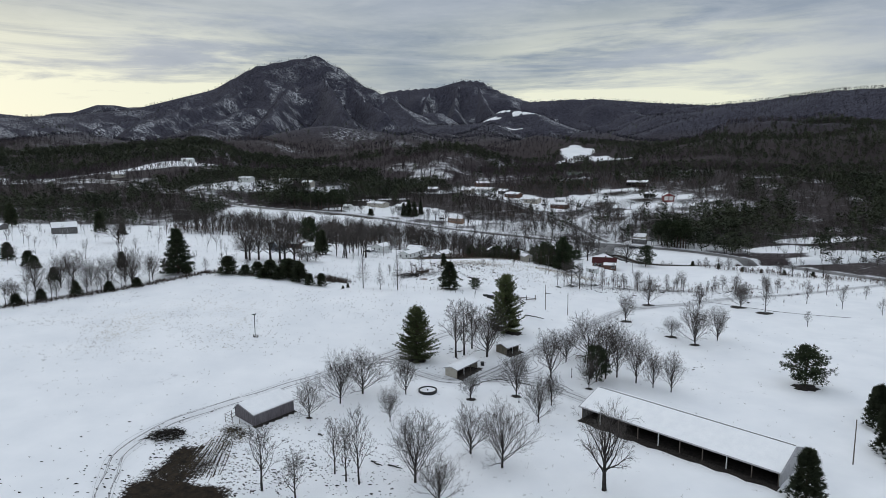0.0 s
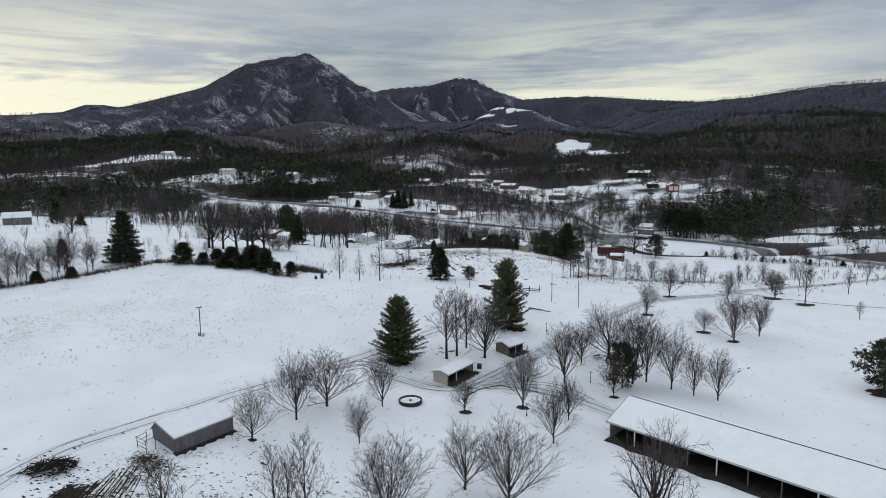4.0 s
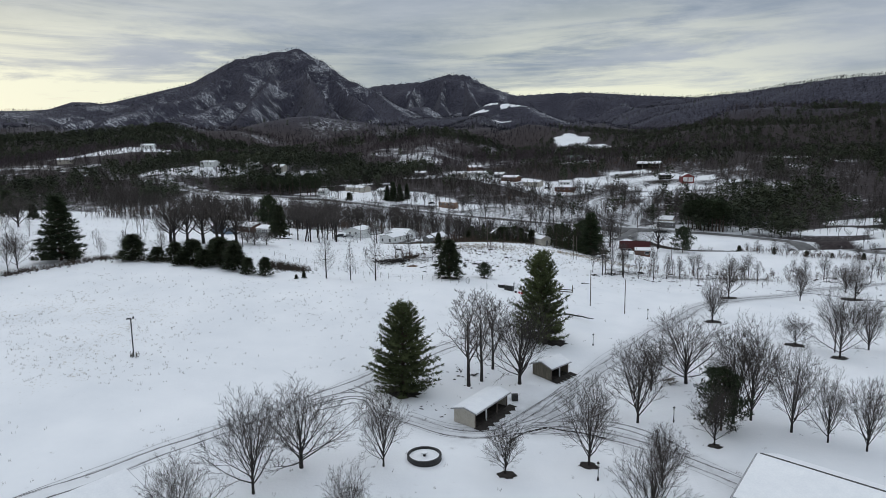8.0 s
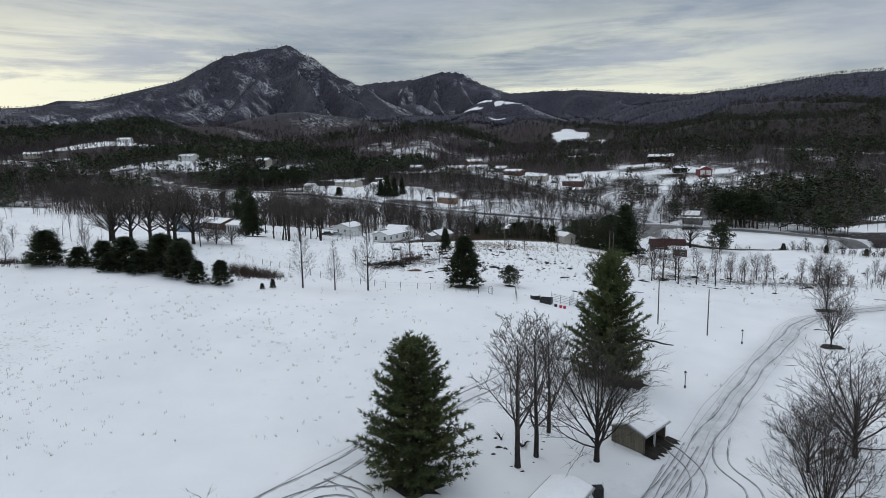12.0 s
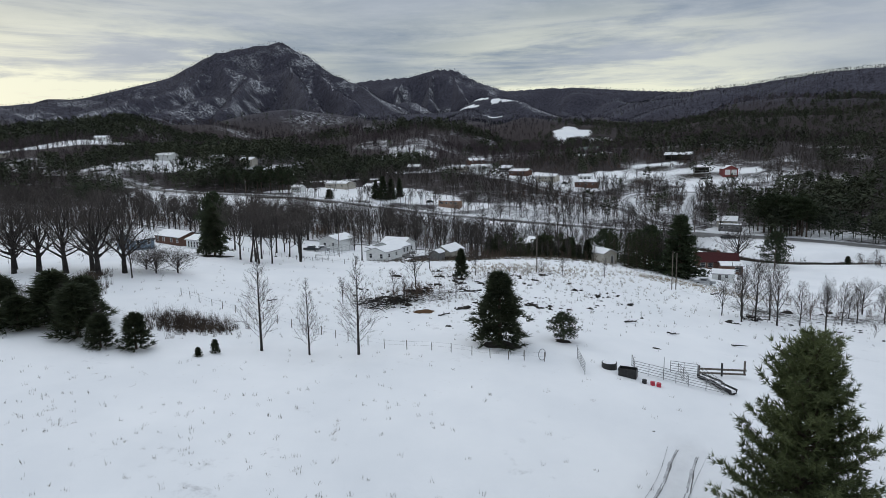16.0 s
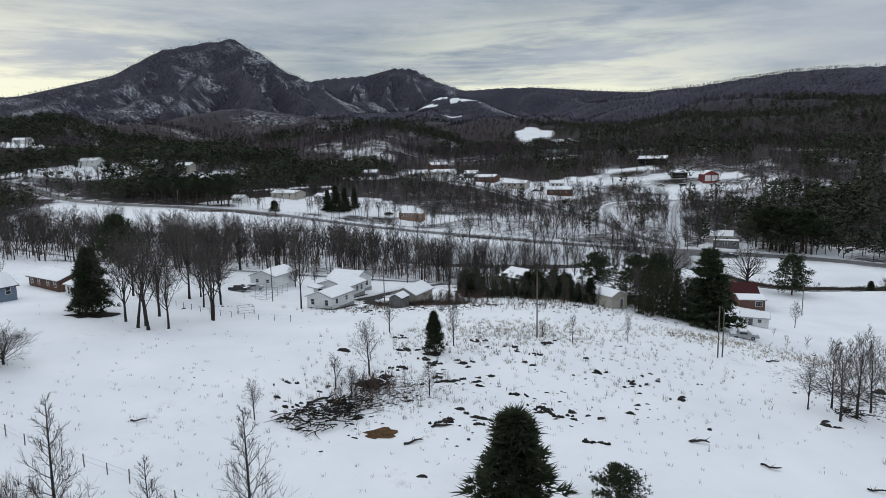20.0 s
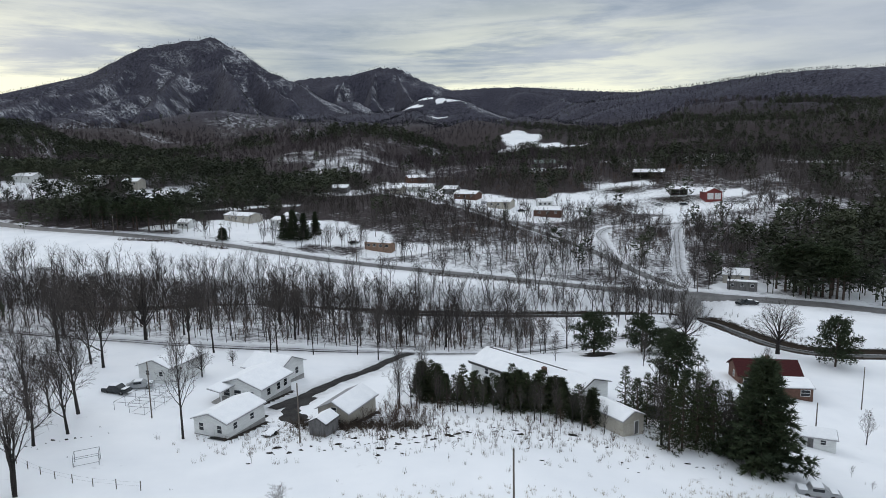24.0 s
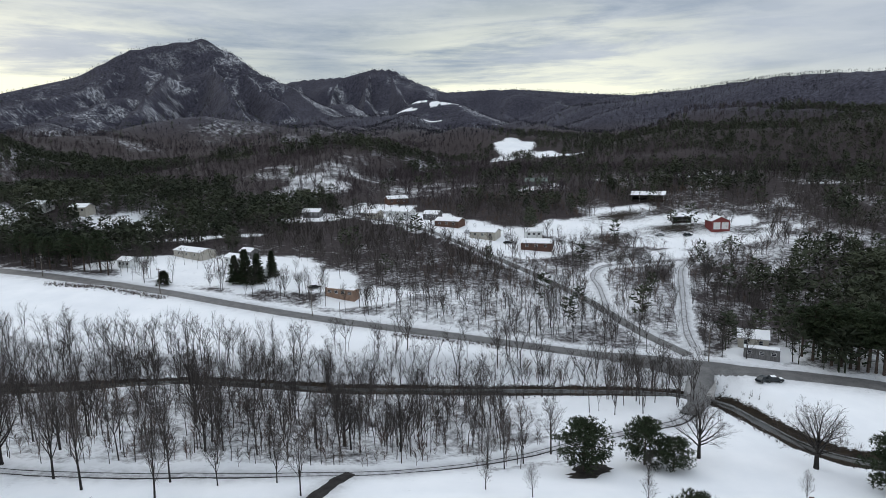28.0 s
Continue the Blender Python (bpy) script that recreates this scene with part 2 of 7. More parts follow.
MAUVE_BOARD = surface("mauve_grey_boards", (0.105, 0.095, 0.105), (0.20, 0.185, 0.20), 0.9, 0.85, stretch=(5, 5, 0.6))
TAN_BOARD = surface("tan_boards", (0.11, 0.10, 0.078), (0.21, 0.19, 0.15), 0.9, 0.85, stretch=(5, 5, 0.6))
TAN_METAL = surface("grey_barn_metal", (0.30, 0.30, 0.31), (0.46, 0.46, 0.47), 0.8, 0.5, 0.3, stretch=(4, 4, 0.5))
BLUE_WALL = surface("blue_grey_siding", (0.13, 0.17, 0.22), (0.20, 0.25, 0.31), 0.8, 0.7, stretch=(1, 1, 4))
BRICK = surface("brown_brick", (0.095, 0.055, 0.043), (0.17, 0.10, 0.078), 2.0, 0.85)
RED_WALL = surface("red_barn_metal", (0.15, 0.026, 0.026), (0.23, 0.042, 0.040), 0.7, 0.5)
RED_ROOF = surface("dark_red_roof_metal", (0.032, 0.008, 0.009), (0.066, 0.015, 0.015), 0.7, 0.7, stretch=(5, 5, 0.7))
DARK_ROOF = surface("dark_shingles", (0.045, 0.043, 0.045), (0.11, 0.105, 0.105), 1.2, 0.85)
TIN = surface("old_roof_tin", (0.22, 0.22, 0.23), (0.42, 0.42, 0.43), 0.9, 0.45, 0.4, stretch=(5, 5, 0.6))
DARK_IN = surface("near_black_brown", (0.020, 0.018, 0.017), (0.055, 0.048, 0.043), 1.2, 0.9)
GREEN_ROOF = surface("green_roof_metal", (0.055, 0.085, 0.07), (0.12, 0.15, 0.13), 0.8, 0.5, stretch=(5, 5, 0.6))
GLASS, n, l, b = shader("window_glass", 0.08)
b.inputs["Base Color"].default_value = (0.02, 0.024, 0.03, 1)
TRIM = surface("white_trim", (0.62, 0.62, 0.62), (0.75, 0.75, 0.75), 1.0, 0.5)
POST_WOOD = surface("treated_post", (0.085, 0.070, 0.060), (0.19, 0.165, 0.145), 1.5, 0.85, stretch=(4, 4, 0.5))
BLACK = surface("black_iron", (0.012, 0.012, 0.013), (0.035, 0.035, 0.036), 3.0, 0.5, 0.3)
STEEL = surface("galvanised_tube", (0.16, 0.165, 0.17), (0.34, 0.345, 0.35), 2.0, 0.45, 0.6)
RUST = surface("orange_brown_metal", (0.20, 0.13, 0.095), (0.32, 0.22, 0.165), 0.8, 0.7)
CONCRETE = surface("grey_block", (0.22, 0.215, 0.21), (0.38, 0.375, 0.365), 1.0, 0.85)
ROCK = surface("dark_field_stone", (0.012, 0.011, 0.010), (0.050, 0.045, 0.040), 0.9, 0.9)
CAR_DARK = surface("dark_car_paint", (0.010, 0.014, 0.016), (0.02, 0.026, 0.03), 1.0, 0.25)
CAR_GREY = surface("silver_car_paint", (0.30, 0.31, 0.32), (0.38, 0.39, 0.40), 1.0, 0.3, 0.4)
TYRE = surface("tyre_rubber", (0.012, 0.012, 0.012), (0.03, 0.03, 0.03), 4.0, 0.85)
RED_PLASTIC = surface("red_plastic", (0.38, 0.02, 0.04), (0.50, 0.03, 0.06), 2.0, 0.4)
LAMP_GLASS = surface("frosted_lamp_glass", (0.55, 0.55, 0.53), (0.66, 0.66, 0.64), 2.0, 0.3)

EARTH = surface("churned_mud", (0.006, 0.005, 0.004), (0.042, 0.031, 0.019), 0.9, 0.8)
LEAF = surface("dead_leaves", (0.045, 0.024, 0.012), (0.14, 0.078, 0.038), 1.6, 0.9)
GRASSY = surface("winter_grass", (0.060, 0.055, 0.025), (0.16, 0.13, 0.06), 0.8, 0.9)
# ---- the lie of the land ----
def vnoise(x, y, scale, seed):
    """Smooth value noise between -1 and 1 on a lattice of that scale."""
    u, v = np.asarray(x, float) / scale, np.asarray(y, float) / scale
    i, j = np.floor(u), np.floor(v)
    a, b = u - i, v - j
    a, b = a * a * (3 - 2 * a), b * b * (3 - 2 * b)

    def r(p, q):
        s = np.sin(p * 127.1 + q * 311.7 + seed * 74.7) * 43758.5453
        return 2 * (s - np.floor(s)) - 1
    return (r(i, j) * (1 - a) + r(i + 1, j) * a) * (1 - b) + (r(i, j + 1) * (1 - a) + r(i + 1, j + 1) * a) * b


def step(a, b, v):
    s = np.clip((v - a) / (b - a), 0, 1)
    return s * s * (3 - 2 * s)


def along(x, y, line):
    """Distance in plan to a line of (x, y, value), and the value there."""
    best, high = np.full(np.shape(x), 1e9), np.zeros(np.shape(x))
    for (x0, y0, h0), (x1, y1, h1) in zip(line, line[1:]):
        dx, dy = x1 - x0, y1 - y0
        s = np.clip(((x - x0) * dx + (y - y0) * dy) / (dx * dx + dy * dy), 0, 1)
        d = np.hypot(x - x0 - s * dx, y - y0 - s * dy)
        hit = d < best
        best, high = np.where(hit, d, best), np.where(hit, h0 + s * (h1 - h0), high)
    return best, high


# swells and hollows of the valley floor: x, y, height
BROAD = [(-200, 300, 5.8), (200, 700, 8.6), (-300, 700, 26.1), (300, 600, 10.1), (-300, 100, 5.9), (0, 600, 3.9), (200, 400, -7.4),
         (-200, 100, 3.4), (-300, 400, 8.4), (-200, 600, -11.3), (-100, 600, 2.2), (-100, 200, 7.6), (-100, 500, 7.0), (300, 700, 8.1),
         (300, 500, 7.0), (0, 100, -5.5), (100, 0, 3.8), (300, 200, 4.5), (-200, 700, 5.9), (-300, 500, 5.8), (-200, 500, -4.8)]
MIDDLE = [(-40, 230, 6.6), (80, 350, -2.9), (0, 390, -4.6), (120, 390, 1.7), (120, 310, -3.1)]
SMALL = [(25, 425, 7.6), (0, 100, -1.8), (-25, 225, -4.7), (25, 400, -5.7), (-75, 400, -5.4), (25, 275, 4.4), (50, 325, 4.1),
         (125, 450, 3.1), (0, 450, -3.8), (50, 375, -3.5), (0, 200, 4.0), (0, 175, -2.6), (75, 200, 1.2), (-25, 300, -1.2)]
# mountain crests: x, y, height
HIGH_PEAK = [(-1421, 1546, 149), (-1378, 1841, 187), (-1268, 2155, 214), (-1127, 2343, 252), (-915, 2540, 337), (-768, 2630, 441),
             (-659, 2660, 467), (-524, 2689, 493), (-417, 2668, 435), (-331, 2629, 366), (-213, 2591, 311), (-89, 2298, 195)]
TWIN_PEAK = [(-544, 3356, 352), (-241, 3291, 415), (-37, 3200, 417), (90, 3199, 452), (185, 3145, 442), (291, 3086, 376),
             (406, 3023, 329), (564, 2946, 331), (713, 2914, 329), (895, 2759, 299), (1069, 2588, 273)]
EAST_RIDGE = [(865, 2345, 243), (958, 1981, 229), (1005, 1844, 232), (1047, 1704, 232), (1081, 1562, 223), (1167, 1370, 206), (1243, 1160, 181)]
FAR_RIDGE = [(-2957, 3392, 328), (-2567, 3696, 345), (-2332, 3848, 348), (-2106, 3977, 414), (-1995, 4034, 394), (-1773, 4136, 375)]
RIDGES = [(HIGH_PEAK, 430, 1.05), (TWIN_PEAK, 380, 1.05), (EAST_RIDGE, 330, 1.15), (FAR_RIDGE, 300, 1.3)]
SPURS = [[(-524, 2689, 480), (-450, 2480, 385), (-380, 2250, 285), (-300, 2000, 200), (-240, 1800, 150)],
         [(-600, 2670, 465), (-590, 2430, 350), (-560, 2200, 262), (-540, 1950, 190)], [(-560, 2430, 340), (-640, 2250, 255), (-760, 2050, 190)],
         [(-768, 2630, 425), (-790, 2380, 315), (-850, 2120, 225), (-900, 1850, 170)], [(-400, 2660, 420), (-300, 2450, 300), (-200, 2250, 215)],
         [(-915, 2540, 325), (-1000, 2300, 235), (-1080, 2000, 180)], [(-240, 2600, 310), (-130, 2400, 225), (-60, 2200, 165)],
         [(90, 3199, 442), (60, 2980, 345), (50, 2740, 250)], [(175, 3145, 432), (190, 2920, 335), (230, 2700, 240)], [(-60, 3200, 405), (-90, 2980, 310), (-90, 2750, 225)],
         [(-241, 3291, 402), (-230, 3020, 305), (-210, 2800, 235)], [(291, 3086, 366), (340, 2880, 285), (380, 2700, 215)], [(406, 3023, 322), (470, 2800, 245), (500, 2600, 190)],
         [(564, 2946, 322), (580, 2720, 230), (590, 2500, 170)], [(713, 2914, 320), (720, 2650, 230), (700, 2420, 160)], [(895, 2759, 290), (850, 2500, 205), (800, 2300, 150)],
         [(865, 2345, 236), (740, 2220, 165), (640, 2080, 120)], [(958, 1981, 222), (800, 1900, 155), (680, 1800, 110)], [(1005, 1844, 225), (860, 1750, 160), (720, 1650, 112)],
         [(1047, 1704, 225), (900, 1580, 150), (760, 1480, 105)], [(1081, 1562, 216), (930, 1430, 140), (800, 1330, 100)], [(1167, 1370, 198), (1010, 1260, 130), (880, 1180, 92)]]
# wooded foothills: crest of (x, y, height), half width, steepness
FOOTHILLS = [([(-200, 628, 34), (-168, 633, 35), (-141, 634, 36), (-121, 636, 35), (-93, 630, 29), (-78, 623, 20), (-71, 620, 12)], 52, 1.7),
             ([(-602, 799, 63), (-543, 840, 63), (-483, 853, 66), (-413, 867, 71), (-346, 874, 78), (-330, 901, 80), (-297, 913, 63), (-272, 910, 42)], 105, 1.6),
             ([(-446, 1179, 82), (-399, 1195, 84), (-360, 1208, 85), (-322, 1187, 71), (-291, 1164, 54)], 90, 1.4),
             ([(-329, 876, 56), (-290, 896, 59), (-252, 913, 55), (-208, 908, 47), (-169, 899, 38)], 70, 1.5),
             ([(-366, 1351, 101), (-296, 1368, 116), (-237, 1380, 123), (-178, 1389, 111), (-104, 1396, 95)], 130, 1.4),
             ([(-177, 882, 46), (-131, 890, 54), (-67, 897, 64), (-19, 890, 70), (36, 879, 67), (82, 866, 50), (107, 843, 32)], 80, 1.6),
             ([(-14, 820, 58), (-6, 720, 43), (-8, 670, 27)], 42, 1.5),
             ([(-110, 800, 42), (-95, 740, 32)], 40, 1.5),
             ([(322, 1104, 43), (358, 1093, 59), (400, 1078, 69), (449, 1059, 76), (518, 1027, 73), (588, 989, 67), (659, 942, 65), (751, 871, 60)], 120, 1.6),
             ([(99, 754, 36), (148, 766, 40), (205, 773, 38), (287, 768, 34), (355, 739, 34), (410, 687, 36), (448, 638, 40), (520, 560, 40)], 85, 1.6),
             ([(560, 1250, 105), (640, 1120, 95), (720, 1000, 84)], 110, 1.4),
             ([(60, 1180, 66), (20, 1060, 58), (10, 980, 52)], 70, 1.4),
             ([(190, 1280, 92), (240, 1215, 84), (300, 1185, 72)], 95, 1.3),
             ([(100, 2170, 150), (136, 2196, 166), (223, 2339, 200), (280, 2290, 182), (345, 2173, 162)], 190, 1.7),
             ([(-60, 1560, 112), (-90, 1400, 92), (-110, 1240, 70)], 85, 1.3),
             ([(150, 1900, 150), (120, 1640, 112), (90, 1450, 88)], 100, 1.3),
             ([(420, 1800, 130), (400, 1560, 105), (390, 1380, 84)], 95, 1.3),
             ([(-640, 1700, 128), (-600, 1450, 102), (-560, 1250, 82)], 110, 1.3),
             ([(-860, 1500, 112), (-800, 1250, 88), (-740, 1080, 72)], 110, 1.3)]
RIVER = [(-420, 500, 9.0), (-320, 462, 6.0), (-200, 428, 3.0), (-110, 413, 0.5), (-68, 411.5, -1.2), (-28, 412.5, -2.4), (10, 407.5, -5.5), (45, 403.5, -6.8), (80, 397.5, -7.2),
         (97, 392.5, -7.4), (106, 385, -7.5), (108.5, 372, -7.6), (110.5, 362, -7.7), (115, 355, -7.8), (124, 350.5, -8.0), (150, 345, -8.3), (190, 335, -8.8), (260, 330, -9.5), (420, 340, -11)]


ROAD_BED = [(-74.4, 485.6, 11.5), (-51.5, 474.7, 9.5), (-30, 464.5, 7.0), (-10, 455, 4.9), (9, 445.8, 3.3), (26.8, 437.3, 2.2), (41, 430.5, 1.4), (51.7, 425.4, 0.7), (67.2, 418, -0.4), (82, 411, -1.4)]


def height(x, y):
    x, y = np.asarray(x, float), np.asarray(y, float)
    z = 0.075 * np.clip(y - 430, 0, 230) + 0.024 * np.clip(y - 660, 0, 2200)
    for swells, radius in ((BROAD, 110), (MIDDLE, 42), (SMALL, 24)):
        for cx, cy, h in swells:
            z = z + h * np.exp(-((x - cx) ** 2 + (y - cy) ** 2) / (2 * radius * radius))
    wild = np.maximum(step(640, 1100, y), step(330, 700, np.abs(x)))
    z = z + wild * (3 + 0.010 * np.clip(y, 0, 2500)) * (vnoise(x, y, 330, 1) + 0.5 * vnoise(x, y, 150, 2) + 0.16 * vnoise(x, y, 60, 3))
    ragged = np.clip(1 + 0.30 * vnoise(x, y, 130, 41) + 0.22 * vnoise(x, y, 55, 42), 0.5, 1.7)
    for crest, width, power in FOOTHILLS:
        d, h = along(x, y, crest)
        z = z + np.clip(h - z, 0, None) * np.exp(-(d * (ragged if width > 45 else 0.5 + 0.5 * ragged) / width) ** power)
    spur = 1 + 0.46 * vnoise(x, y, 250, 5) + 0.20 * vnoise(x, y, 120, 6) + 0.05 * vnoise(x, y, 60, 7)
    top = np.zeros(np.shape(z))
    for crest, width, power in RIDGES:
        d, h = along(x, y, crest)
        top = np.maximum(top, np.clip(h - z, 0, None) * np.exp(-(d * np.clip(spur, 0.55, 1.8) / width) ** power))
    for crest in SPURS:
        d, h = along(x, y, crest)
        rib = 0.97 * np.clip(h - z, 0, None) * np.exp(-(d * np.clip(spur, 0.7, 1.7) / 115) ** 1.1)
        top = np.maximum(top, rib)
    top = top * (1 + 0.10 * vnoise(x, y, 95, 51) * step(0.0, 60.0, top) * step(25, 120, along(x, y, HIGH_PEAK)[0]) * step(25, 120, along(x, y, TWIN_PEAK)[0]) * step(20, 100, along(x, y, EAST_RIDGE)[0]))
    away = step(20, 130, along(x, y, HIGH_PEAK)[0]) * step(20, 130, along(x, y, TWIN_PEAK)[0]) * step(20, 110, along(x, y, EAST_RIDGE)[0])
    fall = x + 0.34 * (2600 - y) * np.sign(x + 560)
    ribs = 1 - 2 * np.abs(vnoise(fall, 0.22 * y, 74, 52)) + 0.6 * (1 - 2 * np.abs(vnoise(fall, 0.3 * y, 38, 53)))
    top = top * (1 + 0.03 * ribs * step(15.0, 90.0, top) * away)
    z = z + top * step(900, 1500, y + 0.35 * np.abs(x)) + 0.10 * vnoise(x, y, 7, 8) + 0.05 * vnoise(x, y, 2.7, 9)
    d, bed = along(x, y, ROAD_BED)
    z = bed + (z - bed) * step(4, 24, d)
    d, bed = along(x, y, RIVER)
    return bed + (z - bed) * step(2.2, 11, d)


CLEARINGS = [(92, 522, 24, 17), (78, 546, 22, 17), (64, 570, 22, 18), (45, 598, 24, 20), (34, 628, 22, 16), (-8, 606, 20, 9), (128, 545, 20, 20), (165, 522, 26, 15),
             (150, 500, 17, 9), (192, 515, 24, 10), (165, 575, 18, 8), (182, 548, 22, 12), (160, 545, 18, 12), (205, 535, 14, 9), (215, 520, 14, 6), (-34, 508, 42, 20), (-5, 488, 36, 16), (20, 468, 26, 13), (-75, 520, 26, 9),
             (-110, 590, 26, 12), (-60, 566, 26, 6), (-195, 592, 46, 13), (-305, 722, 40, 26), (-340, 690, 40, 9), (-450, 720, 70, 20),
             (170, 2225, 44, 15), (215, 2290, 34, 24), (262, 2240, 16, 34), (305, 2225, 34, 12), (340, 2185, 30, 12), (165, 2110, 40, 9), (235, 2130, 30, 7),
             (130, 402, 10, 6), (140, 664, 13, 8), (208, 374, 24, 12), (228, 352, 24, 16), (240, 398, 24, 9), (205, 340, 16, 10), (246, 1130, 27, 42), (212, 1085, 16, 20), (272, 1095, 20, 26), (318, 1082, 14, 7), (-168, 905, 40, 8)]
ROAD = [(-420, 660, 0), (-300, 604, 0), (-200, 557, 0), (-133, 521.5, 0), (-102, 503, 0), (-75, 486.5, 0), (-51.5, 474.7, 0), (9, 445.8, 0), (51.7, 425.4, 0), (82, 411, 0), (96, 404.3, 0), (108.7, 397.6, 0),
        (121, 391.2, 0), (133, 385.6, 0), (144, 379.5, 0), (158, 368, 0), (171, 348, 0), (182, 316, 0), (193, 275, 0), (206, 220, 0), (230, 120, 0), (260, -40, 0)]
SIDE_ROAD = [(108, 405, 0), (103, 420, 0), (98, 442, 0), (92, 467, 0), (83, 494, 0), (72, 517, 0), (60, 543, 0), (47, 568, 0), (30, 590, 0), (12, 607, 0), (6, 625, 0), (20, 650, 0)]
RIVER_LANE = [(-190, 420, 0), (-120, 384, 0), (-72, 362, 0), (-41, 354, 0), (-12, 354, 0), (23, 357, 0), (54, 367, 0), (70, 370, 0), (80, 370.8, 0), (88, 372.3, 0), (94, 377, 0)]
FARM_TRACK = [(112, 410, 0), (117, 424, 0), (130, 450, 0), (144, 478, 0), (153, 490, 0), (166, 499, 0), (184, 509, 0)]
LOOP_TRACK = [(97, 437, 0), (104, 462, 0), (108, 480, 0), (118, 492, 0), (140, 494, 0), (155, 494, 0)]
DRIVE = [(-6.7, 145.1, 0), (0.7, 141.7, 0), (8.2, 143.4, 0), (15.7, 151.5, 0), (26, 165, 0), (38.4, 179.5, 0), (50, 192.5, 0), (59.3, 203.5, 0), (69, 210, 0), (91, 221, 0), (108, 233, 0), (150, 247, 0), (196, 262, 0)]
BARN_DRIVE = [(8.2, 142.8, 0), (14.4, 142.9, 0), (20.5, 141, 0), (27.6, 134.8, 0), (33.5, 127, 0)]
FIELD_TRACK = [(-51, 86, 0), (-53.5, 93, 0), (-55.4, 101, 0), (-52, 112, 0), (-40.3, 126.6, 0), (-25.1, 143.3, 0), (-17.5, 152, 0), (-12.5, 158.5, 0), (-3, 169, 0), (9, 181, 0), (16, 191, 0)]
DITCH = [(92, 229, 0), (94.1, 227.1, 0), (102.3, 220.7, 0), (107.4, 215.7, 0), (113.5, 210.6, 0), (119.7, 206.9, 0), (135, 200, 0)]
HOUSE_DRIVE = [(13.5, 356, 0), (11, 352, 0), (4, 337, 0), (-3, 327, 0), (-9, 317, 0), (-13.5, 311, 0)]
LANES = [ROAD, SIDE_ROAD, RIVER_LANE, FARM_TRACK, LOOP_TRACK]


def woods_at(x, y):
    """How wooded the land is, 0 to 1."""
    wob = 26 * vnoise(x, y, 70, 11) + 10 * vnoise(x, y, 22, 12)
    north = y - (449.5 - 0.5 * np.clip(x, -420, 150) - 0.12 * np.clip(x - 150, 0, None))
    w = step(5, 14, north)
    w = np.maximum(w, step(-165, -190, x + wob) * step(400, 425, y + 0.4 * wob))
    w = np.maximum(w, step(7, 14, x - 143 - 0.395 * np.clip(377 - y, 0, None)) * step(150, 200, y) * step(140, 150, x))
    w = np.maximum(w, step(340, 390, np.abs(x) + wob) * step(150, 300, y))
    river = step(353, 358, y - 0.03 * np.abs(x - 10)) * step(421, 414, y + 0.26 * x) * step(66, 56, x) * step(-170, -150, x)
    w = np.maximum(w, 0.62 * river)
    scrub = np.exp(-(((x - 175) / 60) ** 2 + ((y - 530) / 60) ** 2))
    w = w * (1 - 0.45 * scrub)
    for cx, cy, rx, ry in CLEARINGS:
        d = np.hypot((x - cx) / rx, (y - cy) / ry) + 0.012 * wob + 0.16 * vnoise(x, y, 9, 13) + (0.34 * vnoise(x, y, 34, 14) if cy > 900 else 0.0)
        w = w * step(0.80, 1.05, d)
    for lane in LANES:
        w = w * (step(3.6, 6.0, along(x, y, lane)[0]) if lane in (ROAD, RIVER_LANE) else step(1.6, 4.0, along(x, y, lane)[0] + 1.2 * vnoise(x, y, 12, 15)) if lane is FARM_TRACK else step(1.8, 4.5, along(x, y, lane)[0]))
    return w


def floor_at(x, y):
    """Leaf litter showing through under trees; near the river and the road most of it lies under snow."""
    glade = step(0.05, 0.50, 0.6 * vnoise(x, y, 85, 71) + 0.7 * vnoise(x, y, 24, 72)) * np.maximum(step(520, 600, y), step(405, 430, y) * step(170, 200, x)) * step(1500, 1000, y)
    return woods_at(x, y) * (1 - 0.40 * glade) * (1 - 0.75 * np.exp(-((x - 160) / 30) ** 2 - ((y - 388 + 0.5 * (x - 160)) / 16) ** 2)) * (1 - 0.5 * np.exp(-(((x - 85) / 45) ** 2 + ((y - 455) / 30) ** 2))) * (0.62 + 0.38 * np.maximum(step(450, 600, y), 0.50 * step(105, 140, x))) * (1 + 0.35 * step(640, 760, y)) * (1 - 0.42 * np.exp(-((x + 12) / 75) ** 2 - ((y - 730) / 55) ** 2))


def stubble_at(x, y):
    s = np.exp(-(((x + 75) / 40) ** 2 + ((y - 165) / 32) ** 2)) * (1.1 + 0.6 * vnoise(x, y, 14, 21))
    s = s + 1.1 * np.exp(-(((x + 41) / 9) ** 2 + ((y - 101) / 9) ** 2)) + 0.8 * np.exp(-(((x - 18) / 26) ** 2 + ((y - 262) / 14) ** 2)) + 0.6 * np.exp(-(((x - 55) / 22) ** 2 + ((y - 272) / 9) ** 2))
    s = s + 0.55 * np.exp(-(((x + 10) / 40) ** 2 + ((y - 205) / 14) ** 2)) + 0.55 * np.exp(-(((x + 45) / 24) ** 2 + ((y - 92) / 20) ** 2))
    s = s + 0.8 * np.exp(-(((x + 150) / 60) ** 2 + ((y - 270) / 60) ** 2)) + 0.7 * np.exp(-(((x - 15) / 26) ** 2 + ((y - 300) / 12) ** 2))
    return np.clip(s, 0, 1.3)


